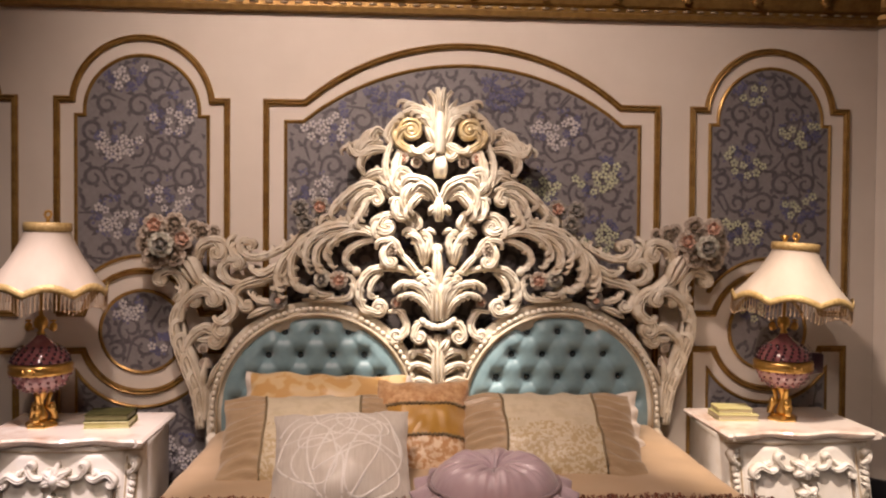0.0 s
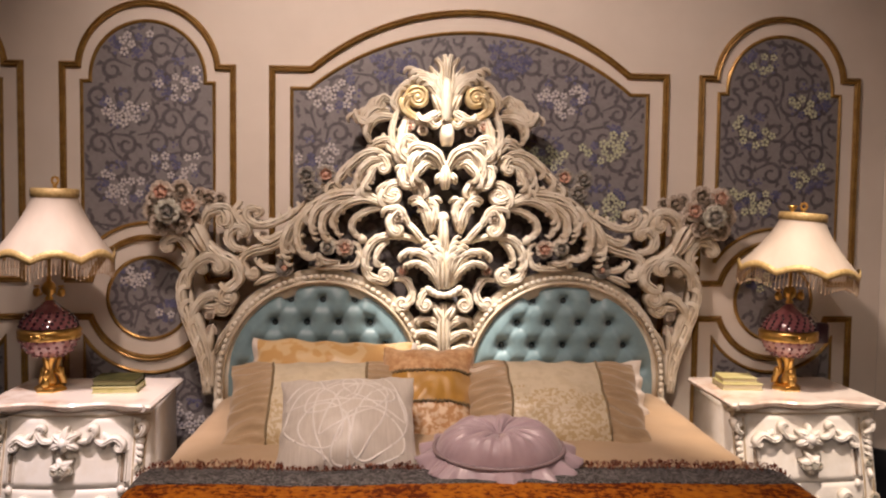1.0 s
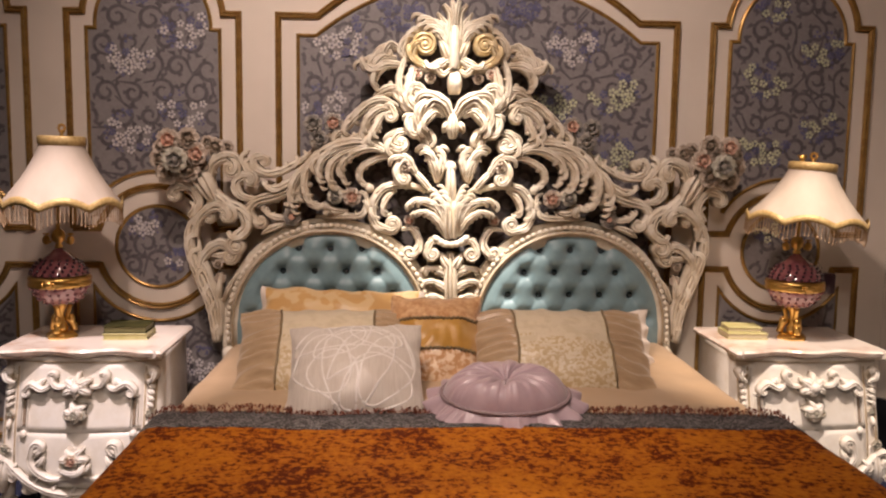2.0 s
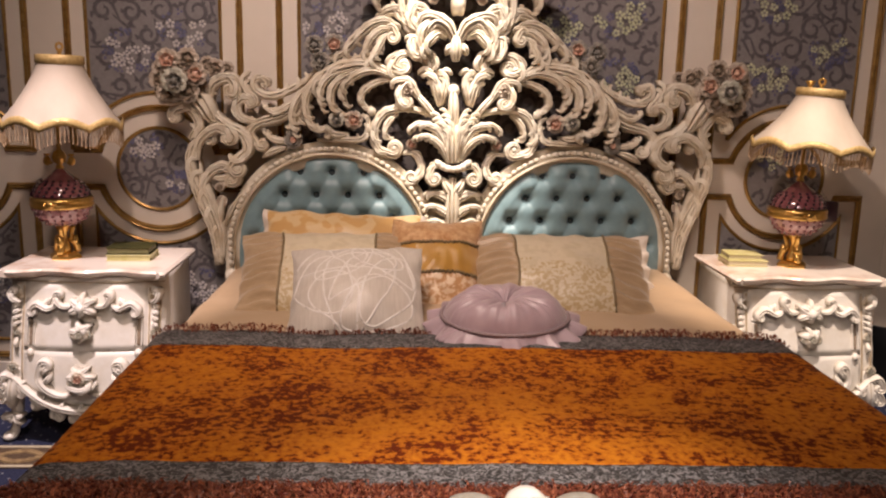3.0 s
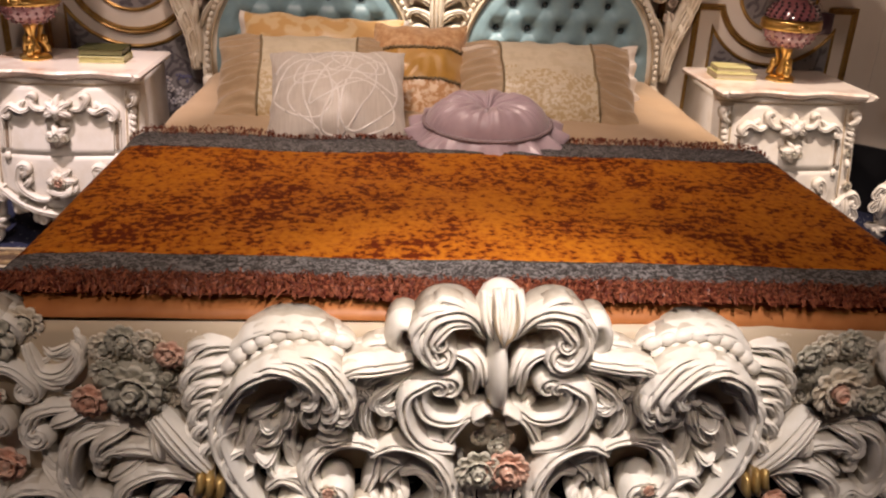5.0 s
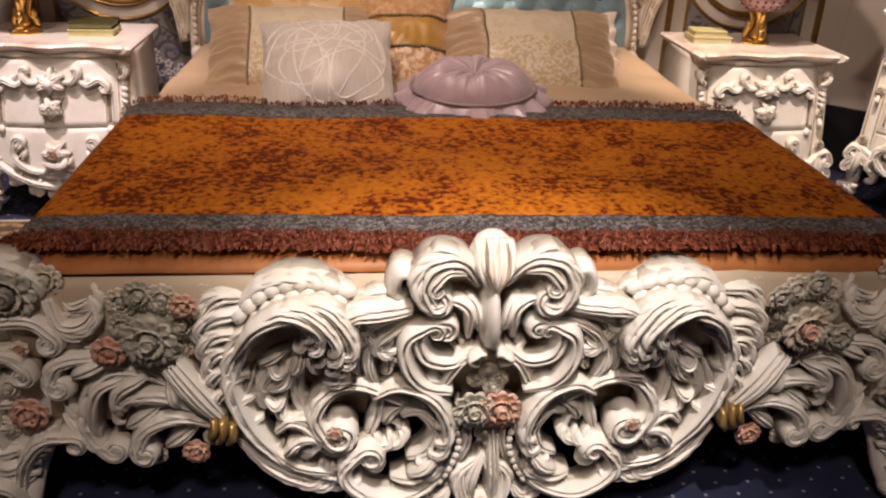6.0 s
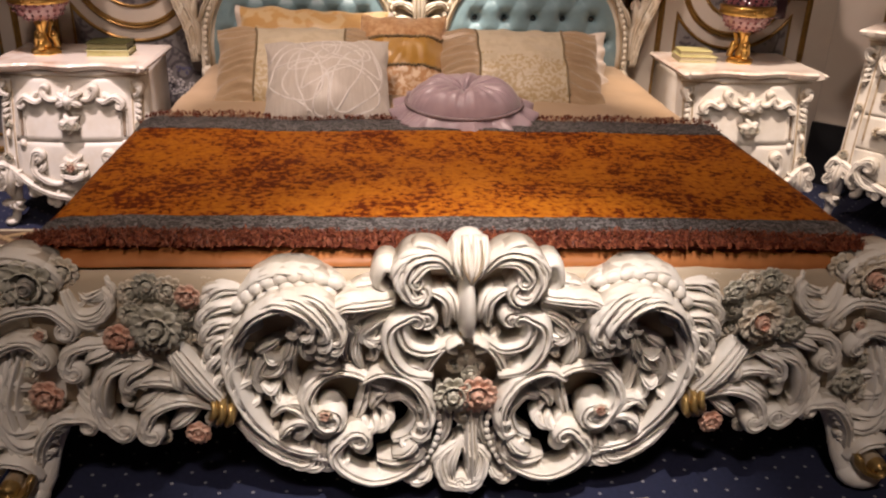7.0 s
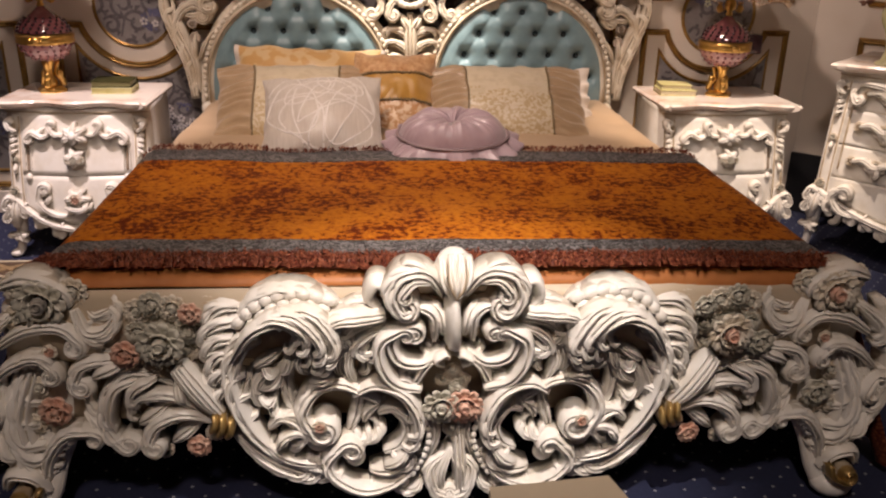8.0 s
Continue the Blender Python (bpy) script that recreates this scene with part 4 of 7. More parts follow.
head.leaf((-0.135, 1.468), (-0.095, 1.431), (-0.109, 1.388), w=0.0427, ribs=2, lift=0.03)
head.leaf((-0.144, 1.449), (-0.119, 1.407), (-0.128, 1.378), w=0.0388, ribs=2, lift=0.025)
# headboard: crest
head.leaf((0.0, 1.695), (0.0, 1.80), (0.0, 1.90), w=0.046, d=0.032, ribs=1, a=0.95, b=0.45, lift=0.045, both=False)
head.leaf((-0.010, 1.72), (-0.016, 1.83), (-0.020, 1.905), (-0.046, 1.945), w=0.034, ribs=2, a=0.5, b=0.5, lift=0.04, tip=0.02, lobe=0.0)
head.leaf((-0.003, 1.82), (-0.006, 1.91), (-0.014, 1.955), w=0.026, ribs=2, a=0.5, b=0.7, lift=0.05, tip=0.03, lobe=0.0)
head.leaf((-0.012, 1.74), (-0.030, 1.85), (-0.070, 1.915), w=0.032, ribs=2, a=0.5, b=0.3, lift=0.035, tip=0.01, lobe=0.0)
head.leaf((-0.01, 1.759), (-0.032, 1.842), (-0.079, 1.887), w=0.0368, ribs=2, a=0.4, b=0.25, lift=0.035)
head.leaf((-0.013, 1.713), (-0.046, 1.832), (-0.13, 1.896), (-0.153, 1.877), w=0.0497, ribs=3, a=0.4, b=0.4, lift=0.03)
head.leaf((-0.017, 1.722), (-0.041, 1.805), (-0.102, 1.864), (-0.143, 1.854), w=0.0442, ribs=3, a=0.4, b=0.4, lift=0.035)
head.leaf((-0.022, 1.722), (-0.046, 1.786), (-0.064, 1.818), w=0.0368, ribs=2, lift=0.04)
head.scroll((-0.013, 1.708), (-0.092, 1.702), (-0.166, 1.738), (-0.152, 1.798), w=0.0478, ribs=2, a=0.4, b=0.8, curl=(-1, 0.035, 1.6), lift=0.035, mats=["old_gold", "glaze"])
head.scroll((-0.017, 1.74), (-0.064, 1.712), (-0.11, 1.702), w=0.046, ribs=3, lift=0.04)
head.leaf((-0.17, 1.72), (-0.21, 1.761), (-0.18, 1.83), (-0.13, 1.863), w=0.0405, ribs=2, lift=0.02)
head.leaf((-0.194, 1.775), (-0.267, 1.778), (-0.322, 1.736), (-0.396, 1.712), w=0.0478, ribs=3, a=0.5, b=0.3, lift=0.02)
head.leaf((-0.212, 1.71), (-0.276, 1.709), (-0.313, 1.672), (-0.317, 1.625), w=0.0497, ribs=3, a=0.5, b=0.4, lift=0.03)
head.leaf((-0.267, 1.709), (-0.322, 1.69), (-0.368, 1.717), w=0.0368, ribs=2, lift=0.035)
head.leaf((-0.23, 1.737), (-0.286, 1.736), (-0.34, 1.68), w=0.0405, ribs=2, lift=0.03)
head.scroll((-0.221, 1.774), (-0.254, 1.792), (-0.277, 1.764), w=0.0294, ribs=2, curl=(1, 0.0147, 1.1), lift=0.03, b=0.6)
head.leaf((-0.194, 1.752), (-0.221, 1.645), (-0.197, 1.544), (-0.137, 1.498), w=0.0368, ribs=2, a=0.6, b=0.7, lift=0.03, mats=["ivory", "gilt"])
head.leaf((-0.161, 1.711), (-0.179, 1.618), (-0.155, 1.553), (-0.118, 1.517), w=0.0552, ribs=3, a=0.5, b=0.7, lift=0.04)
head.scroll((-0.109, 1.517), (-0.179, 1.553), (-0.17, 1.618), (-0.137, 1.618), w=0.0405, ribs=2, curl=(-1, 0.0202, 1.1), b=0.6, lift=0.05)
head.leaf((0.001, 1.69), (0.002, 1.648), (0.002, 1.597), w=0.0607, d=0.04, ribs=1, a=0.6, b=0.7, lift=0.03, both=False)
head.scroll((-0.013, 1.699), (-0.045, 1.675), (-0.068, 1.693), w=0.0276, ribs=2, curl=(-1, 0.0147, 1.1), b=0.6, lift=0.04)
head.flower(-0.096, 1.658, r=0.0239, mats=("patina", "rose_taupe"), lift=0.05)
head.flower(-0.152, 1.674, r=0.0258, mats=("pink", "rose_taupe"), lift=0.05)
head.leaf((-0.064, 1.684), (-0.11, 1.693), (-0.156, 1.692), w=0.0313, ribs=2, lift=0.02)
head.leaf((-0.322, 1.579), (-0.257, 1.608), (-0.193, 1.576), w=0.0552, ribs=3, lift=0.02)
head.leaf((-0.258, 1.645), (-0.239, 1.599), (-0.192, 1.553), w=0.0368, ribs=2, lift=0.02)
# footboard: corner and leg
foot.scroll((-0.987, 0.444), (-0.918, 0.487), (-0.847, 0.497), (-0.807, 0.463), w=0.0333, ribs=3, a=0.6, b=0.6, curl=(-1, 0.0192, 1.1), lift=0.02)
foot.leaf((-1.016, 0.354), (-0.956, 0.406), (-0.901, 0.427), (-0.864, 0.396), w=0.0371, ribs=3, a=0.5, b=0.6, curl=(-1, 0.0179, 1), lift=0.025)
foot.leaf((-1.005, 0.525), (-1.053, 0.393), (-1.043, 0.269), (-1.006, 0.179), (-0.976, 0.119), w=0.0448, d=0.03, ribs=3, a=0.6, b=0.6, lift=0.01)
foot.leaf((-0.933, 0.39), (-0.969, 0.283), (-0.965, 0.185), (-0.958, 0.101), w=0.0768, d=0.035, ribs=4, a=0.8, b=0.6, lift=0.0)
foot.leaf((-0.993, 0.377), (-1.005, 0.268), (-0.98, 0.178), (-0.964, 0.11), w=0.0384, ribs=3, a=0.8, b=0.6, lift=0.01)
foot.scroll((-0.926, 0.108), (-0.907, 0.175), (-0.862, 0.231), (-0.807, 0.237), w=0.0384, d=0.03, ribs=3, a=0.9, b=0.6, curl=(-1, 0.0192, 1), lift=0.015)
foot.leaf((-0.903, 0.15), (-0.875, 0.207), (-0.827, 0.213), (-0.805, 0.18), w=0.032, ribs=2, lift=0.0)
foot.scroll((-1.013, 0.095), (-0.993, 0.136), (-0.947, 0.13), (-0.92, 0.083), w=0.0294, ribs=2, lift=0.04, a=0.7, b=0.6)
foot.scroll((-0.93, 0.109), (-0.937, 0.083), (-0.963, 0.071), w=0.0192, ribs=2, lift=0.075, a=0.8, b=0.8, curl=(-1, 0.0192, 1.4), mats=["gilt", "glaze"])
foot.leaf((-0.969, 0.578), (-0.905, 0.600), (-0.853, 0.588), (-0.804, 0.556), w=0.0512, d=0.03, ribs=3, lift=0.0)
foot.flower(-0.875, 0.555, r=0.0538, kind="daisy", mats=("slate", "sage"), lift=0.035, other=("pink", "ivory"))
foot.flower(-0.81, 0.575, r=0.032, kind="daisy", mats=("sage", "ivory"), lift=0.02)
foot.flower(-0.923, 0.585, r=0.0352, kind="daisy", mats=("sage", "ivory"), lift=0.015)
foot.flower(-0.936, 0.509, r=0.032, kind="daisy", mats=("sage", "ivory"), lift=0.01)
foot.flower(-0.88, 0.292, r=0.0384, mats=("pink", "pink"), lift=0.035, other=("sage", "sage"))
foot.flower(-0.935, 0.25, r=0.0256, kind="daisy", mats=("sage", "ivory"), lift=0.02)
foot.flower(-0.914, 0.344, r=0.0256, kind="daisy", mats=("sage", "ivory"), lift=0.02)
foot.flower(-0.869, 0.443, r=0.0179, mats=("pink", "ivory"), lift=0.045)
foot.scroll((-0.813, 0.536), (-0.791, 0.484), (-0.746, 0.487), (-0.712, 0.538), w=0.0384, ribs=3, a=0.8, b=0.4, lift=0.015)
foot.leaf((-0.796, 0.543), (-0.768, 0.517), (-0.714, 0.545), w=0.032, ribs=3, lift=0.0)
foot.leaf((-0.831, 0.471), (-0.777, 0.447), (-0.727, 0.438), w=0.0384, ribs=3, lift=-0.005)
# footboard: posy
foot.knob(-0.628, 0.485, r=0.08, lift=-0.03, mats=["sage"], name="bouquet_core")
foot.flower(-0.629, 0.47, r=0.0499, kind="daisy", mats=("sage", "sage"), lift=0.06, other=("pink", "ivory"))
foot.flower(-0.644, 0.551, r=0.0307, kind="daisy", mats=("sage", "sage"), lift=0.035)
foot.flower(-0.603, 0.543, r=0.0307, kind="daisy", mats=("sage", "ivory"), lift=0.035)
foot.flower(-0.681, 0.53, r=0.0294, kind="daisy", mats=("sage", "ivory"), lift=0.025)
foot.flower(-0.572, 0.491, r=0.032, kind="daisy", mats=("sage", "sage"), lift=0.035)
foot.flower(-0.584, 0.435, r=0.0282, kind="daisy", mats=("sage", "ivory"), lift=0.02)
foot.flower(-0.683, 0.482, r=0.0282, kind="daisy", mats=("sage", "sage"), lift=0.03)
foot.flower(-0.658, 0.414, r=0.0282, kind="daisy", mats=("sage", "ivory"), lift=0.025)
foot.flower(-0.533, 0.535, r=0.0256, kind="daisy", mats=("sage", "ivory"), lift=0.01)
foot.flower(-0.707, 0.442, r=0.0333, mats=("pink", "pink"), lift=0.055, other=("sage", "sage"))
foot.flower(-0.561, 0.54, r=0.0269, mats=("pink", "pink"), lift=0.06, other=("sage", "sage"))
foot.leaf((-0.606, 0.405), (-0.562, 0.346), (-0.52, 0.277), w=0.055, d=0.03, ribs=5, a=0.9, b=0.6, lift=0.03)
foot.leaf((-0.582, 0.382), (-0.55, 0.365), (-0.52, 0.317), w=0.0256, ribs=2, lift=0.02)
foot.scroll((-0.539, 0.245), (-0.527, 0.269), (-0.529, 0.293), w=0.0173, d=0.014, ribs=1, a=0.9, b=0.9, lift=0.055, mats=["gilt", "glaze"])
foot.scroll((-0.523, 0.236), (-0.511, 0.26), (-0.512, 0.289), w=0.0173, d=0.014, ribs=1, a=0.9, b=0.9, lift=0.057, mats=["gilt", "glaze"])
foot.scroll((-0.506, 0.231), (-0.494, 0.252), (-0.494, 0.28), w=0.0173, d=0.014, ribs=1, a=0.9, b=0.9, lift=0.055, mats=["gilt", "glaze"])
foot.scroll((-0.532, 0.257), (-0.597, 0.283), (-0.66, 0.261), (-0.687, 0.209), w=0.0384, ribs=3, a=0.4, b=0.6, curl=(1, 0.0205, 1.2), lift=0.03)
foot.leaf((-0.557, 0.282), (-0.623, 0.328), (-0.694, 0.322), (-0.727, 0.267), w=0.0358, ribs=3, a=0.4, b=0.4, lift=0.02)
foot.scroll((-0.599, 0.335), (-0.662, 0.376), (-0.72, 0.381), (-0.767, 0.324), (-0.78, 0.244), (-0.749, 0.19), w=0.0384, ribs=3, a=0.4, b=0.7, curl=(1, 0.0218, 1.2), lift=0.015)
foot.leaf((-0.695, 0.369), (-0.744, 0.347), (-0.763, 0.276), (-0.758, 0.227), w=0.0282, ribs=2, lift=0.03)
foot.scroll((-0.685, 0.403), (-0.749, 0.416), (-0.808, 0.406), (-0.832, 0.365), w=0.0358, ribs=3, a=0.4, b=0.7, curl=(1, 0.0218, 1.3), lift=0.02)
foot.leaf((-0.71, 0.415), (-0.764, 0.394), (-0.793, 0.371), w=0.0282, ribs=2, lift=0.03)
foot.leaf((-0.629, 0.304), (-0.672, 0.273), (-0.71, 0.242), w=0.032, ribs=3, lift=0.015)
foot.leaf((-0.649, 0.375), (-0.697, 0.353), (-0.722, 0.307), w=0.0294, ribs=2, lift=0.03)
foot.leaf((-0.566, 0.254), (-0.61, 0.222), (-0.64, 0.19), w=0.032, ribs=3, lift=0.01)
foot.leaf((-0.61, 0.367), (-0.601, 0.319), (-0.589, 0.303), w=0.0256, ribs=2, lift=0.03)
foot.leaf((-0.808, 0.356), (-0.809, 0.302), (-0.775, 0.252), w=0.032, ribs=2, lift=0.0)
foot.flower(-0.575, 0.192, r=0.0294, mats=("pink", "pink"), lift=0.03)
foot.flower(-0.537, 0.228, r=0.0218, kind="daisy", mats=("sage", "ivory"), lift=0.03)
foot.flower(-0.659, 0.173, r=0.0243, mats=("sage", "ivory"), lift=0.015)
foot.flower(-0.602, 0.23, r=0.0192, mats=("sage", "ivory"), lift=0.02)
foot.leaf((-0.46, 0.511), (-0.513, 0.505), (-0.548, 0.472), w=0.0384, ribs=2, a=0.7, b=0.7, lift=0.02)
foot.leaf((-0.463, 0.47), (-0.509, 0.471), (-0.544, 0.438), w=0.0358, ribs=2, a=0.7, b=0.7, lift=0.025)
foot.leaf((-0.472, 0.433), (-0.511, 0.434), (-0.538, 0.396), w=0.0333, ribs=2, a=0.7, b=0.7, lift=0.025)
foot.leaf((-0.474, 0.394), (-0.508, 0.391), (-0.531, 0.357), w=0.032, ribs=2, a=0.7, b=0.7, lift=0.025)
foot.leaf((-0.477, 0.355), (-0.504, 0.348), (-0.524, 0.317), w=0.0294, ribs=2, a=0.7, b=0.7, lift=0.025)
foot.leaf((-0.465, 0.537), (-0.503, 0.541), (-0.545, 0.505), w=0.0358, ribs=2, a=0.7, b=0.7, lift=0.01)
# footboard: great C scrolls
foot.scroll((-0.385, 0.149), (-0.457, 0.25), (-0.491, 0.359), (-0.48, 0.446), (-0.427, 0.501), (-0.366, 0.516), w=0.0504, d=0.03, ribs=2, a=0.6, b=0.5, lift=0.02)
foot.leaf((-0.483, 0.425), (-0.432, 0.508), (-0.371, 0.534), (-0.337, 0.498), (-0.361, 0.442), w=0.0336, d=0.03, ribs=2, a=0.4, b=0.3, lift=0.05, arch=0.03)
foot.leaf((-0.458, 0.474), (-0.388, 0.541), (-0.324, 0.515), (-0.317, 0.455), (-0.294, 0.426), w=0.036, d=0.03, ribs=3, a=0.4, b=0.3, lift=0.055, arch=0.03)
foot.leaf((-0.426, 0.515), (-0.352, 0.55), (-0.297, 0.504), (-0.284, 0.44), (-0.307, 0.404), w=0.036, d=0.03, ribs=3, a=0.4, b=0.4, lift=0.055, arch=0.03)
foot.leaf((-0.389, 0.538), (-0.311, 0.553), (-0.264, 0.496), (-0.263, 0.439), (-0.289, 0.396), w=0.0384, d=0.03, ribs=3, a=0.4, b=0.4, lift=0.05, arch=0.03)
foot.leaf((-0.481, 0.488), (-0.423, 0.559), (-0.339, 0.577), (-0.251, 0.555), w=0.0504, d=0.03, ribs=2, a=0.4, b=0.1, lift=0.0, arch=0.02)
foot.beads([(-0.474, 0.502), (-0.417, 0.559), (-0.339, 0.58), (-0.257, 0.562)], n=9, r=0.0156, lift=0.05)
foot.beads([(-0.444, 0.501), (-0.394, 0.548), (-0.334, 0.563), (-0.269, 0.545)], n=7, r=0.0144, lift=0.055)
foot.leaf((-0.371, 0.414), (-0.42, 0.379), (-0.442, 0.327), (-0.416, 0.288), w=0.036, ribs=3, lift=0.0)
foot.leaf((-0.375, 0.407), (-0.39, 0.363), (-0.432, 0.334), w=0.0276, ribs=3, lift=0.02)
foot.leaf((-0.44, 0.394), (-0.414, 0.415), (-0.376, 0.436), w=0.024, ribs=2, lift=0.02)
foot.scroll((-0.316, 0.426), (-0.359, 0.399), (-0.371, 0.332), (-0.341, 0.253), (-0.279, 0.194), w=0.036, ribs=2, a=0.6, b=0.6, lift=0.0)
foot.leaf((-0.148, 0.531), (-0.209, 0.536), (-0.254, 0.531), (-0.27, 0.503), (-0.234, 0.488), w=0.042, d=0.03, ribs=4, a=0.7, b=0.3, lift=0.035, arch=0.03)
foot.leaf((-0.148, 0.514), (-0.203, 0.509), (-0.234, 0.481), (-0.198, 0.444), (-0.173, 0.411), w=0.0336, ribs=4, a=0.6, b=0.5, lift=0.03)
foot.leaf((-0.148, 0.5), (-0.185, 0.487), (-0.21, 0.459), (-0.185, 0.422), w=0.03, ribs=3, lift=0.035)
foot.leaf((-0.154, 0.542), (-0.197, 0.553), (-0.239, 0.547), w=0.0336, ribs=3, lift=0.01)
foot.leaf((-0.24, 0.481), (-0.257, 0.417), (-0.249, 0.365), w=0.0264, ribs=3, a=0.5, b=0.4, lift=0.02)
foot.leaf((-0.222, 0.467), (-0.232, 0.409), (-0.217, 0.356), w=0.0264, ribs=3, a=0.5, b=0.4, lift=0.025)
foot.leaf((-0.259, 0.475), (-0.276, 0.418), (-0.274, 0.381), w=0.0264, ribs=3, a=0.5, b=0.4, lift=0.02)
foot.leaf((-0.198, 0.43), (-0.192, 0.393), (-0.211, 0.371), w=0.024, ribs=2, lift=0.01)
foot.scroll((-0.163, 0.308), (-0.243, 0.361), (-0.303, 0.352), (-0.337, 0.292), (-0.313, 0.236), w=0.0444, d=0.032, ribs=3, a=0.4, b=0.8, curl=(1, 0.0276, 1.4), lift=0.025)
foot.knob(-0.289, 0.27, r=0.0288, lift=0.03)
foot.flower(-0.297, 0.267, r=0.018, mats=("pink", "ivory"), lift=0.075)
foot.scroll((-0.221, 0.33), (-0.173, 0.362), (-0.112, 0.345), (-0.078, 0.281), (-0.087, 0.209), (-0.133, 0.157), w=0.0396, d=0.03, ribs=3, a=0.5, b=0.5, lift=0.035, arch=0.02)
foot.scroll((-0.166, 0.277), (-0.131, 0.291), (-0.099, 0.254), (-0.113, 0.202), (-0.153, 0.171), w=0.0336, d=0.026, ribs=3, a=0.5, b=0.5, lift=0.02)
foot.leaf((-0.205, 0.325), (-0.218, 0.271), (-0.239, 0.208), w=0.03, ribs=2, lift=0.005)
foot.scroll((-0.066, 0.175), (-0.112, 0.11), (-0.194, 0.084), (-0.261, 0.118), (-0.28, 0.161), (-0.245, 0.208), w=0.0396, d=0.03, ribs=3, a=0.4, b=0.7, curl=(-1, 0.0216, 1.3), lift=0.03)
foot.leaf((-0.273, 0.169), (-0.232, 0.2), (-0.173, 0.221), (-0.173, 0.261), w=0.0336, ribs=3, lift=0.02)
foot.leaf((-0.187, 0.122), (-0.133, 0.132), (-0.079, 0.159), w=0.042, d=0.03, ribs=3, lift=0.02)
foot.knob(-0.22, 0.162, r=0.024, lift=0.035)
foot.leaf((-0.413, 0.24), (-0.379, 0.274), (-0.342, 0.249), (-0.347, 0.193), w=0.036, ribs=3, lift=0.03, b=0.5)
foot.leaf((-0.396, 0.191), (-0.371, 0.23), (-0.343, 0.221), w=0.03, ribs=3, lift=0.04)
foot.leaf((-0.342, 0.245), (-0.324, 0.212), (-0.292, 0.186), w=0.036, ribs=3, lift=0.01)
foot.beads([(-0.452, 0.218), (-0.417, 0.176), (-0.359, 0.144), (-0.287, 0.123)], n=13, r=0.0084, lift=0.045)
foot.leaf((-0.498, 0.212), (-0.425, 0.143), (-0.348, 0.105), (-0.281, 0.093), w=0.048, d=0.03, ribs=3, a=0.5, b=0.7, lift=0.0)
foot.leaf((-0.457, 0.25), (-0.397, 0.175), (-0.326, 0.146), (-0.267, 0.143), w=0.03, d=0.03, ribs=2, a=0.5, b=0.7, lift=0.01)
# footboard: shell in the middle
foot.knob(-0.002, 0.63, r=0.0456, lift=0.02, sx=0.95, sz=1.0, both=False, name="shell")
foot.leaf((-0.005, 0.573), (-0.025, 0.62), (-0.03, 0.66), w=0.0264, d=0.02, ribs=2, a=0.5, b=0.5, lift=0.05, tip=-0.02)
foot.leaf((-0.001, 0.573), (-0.009, 0.627), (-0.011, 0.669), w=0.0216, d=0.02, ribs=2, a=0.5, b=0.7, lift=0.07, tip=-0.03)
foot.leaf((0.001, 0.579), (-0.018, 0.627), (-0.019, 0.665), w=0.0054, ribs=1, lift=0.085, mats=["glaze", "glaze"], d=0.008)
foot.scroll((-0.024, 0.573), (-0.062, 0.631), (-0.113, 0.632), (-0.135, 0.592), (-0.121, 0.551), w=0.048, d=0.036, ribs=3, a=0.4, b=0.7, curl=(1, 0.0192, 1.3), lift=0.025, arch=0.03)
foot.scroll((-0.052, 0.614), (-0.089, 0.621), (-0.115, 0.595), w=0.024, ribs=2, lift=0.06, b=0.5, curl=(1, 0.0132, 1.1))
foot.scroll((-0.142, 0.549), (-0.148, 0.596), (-0.172, 0.607), (-0.185, 0.57), (-0.166, 0.539), w=0.0324, d=0.03, ribs=1, a=0.7, b=0.6, lift=0.02)
foot.leaf((-0.007, 0.607), (-0.005, 0.531), (-0.002, 0.464), w=0.0384, d=0.04, ribs=1, a=0.5, b=0.9, lift=0.045, both=False)
foot.knob(-0.004, 0.464, r=0.0108, lift=0.07, sz=0.6, sx=1.4, both=False, mats=["gilt"])
foot.scroll((-0.028, 0.446), (-0.072, 0.418), (-0.123, 0.435), (-0.134, 0.485), (-0.099, 0.509), w=0.0336, d=0.03, ribs=2, a=0.5, b=0.6, curl=(-1, 0.0192, 1.2), lift=0.035)
foot.scroll((-0.042, 0.468), (-0.044, 0.532), (-0.075, 0.554), (-0.093, 0.527), w=0.0264, ribs=2, a=0.5, b=0.5, lift=0.04)
foot.scroll((-0.023, 0.482), (-0.032, 0.539), (-0.051, 0.56), w=0.024, ribs=2, lift=0.04)
foot.scroll((-0.07, 0.351), (-0.128, 0.376), (-0.16, 0.429), (-0.157, 0.479), (-0.117, 0.506), w=0.0324, d=0.03, ribs=2, a=0.5, b=0.5, lift=0.045, curl=(-1, 0.018, 0.8))
foot.leaf((-0.089, 0.351), (-0.053, 0.418), (0.004, 0.442), w=0.0264, ribs=2, a=0.8, b=0.8, lift=0.03)
foot.leaf((-0.122, 0.375), (-0.084, 0.397), (-0.053, 0.432), w=0.0336, ribs=2, lift=0.01)
foot.scroll((-0.02, 0.409), (-0.04, 0.432), (-0.022, 0.446), w=0.0144, ribs=1, lift=0.05, curl=(-1, 0.0084, 1))
foot.flower(-0.026, 0.312, r=0.042, kind="daisy", mats=("sage", "sage"), lift=0.06, other=("pink", "pink"))
foot.flower(-0.001, 0.394, r=0.0192, kind="daisy", mats=("sage", "ivory"), lift=0.045)
foot.flower(-0.022, 0.372, r=0.0192, kind="daisy", mats=("sage", "ivory"), lift=0.045)
foot.flower(0.011, 0.355, r=0.0204, kind="daisy", mats=("sage", "sage"), lift=0.05, both=False)
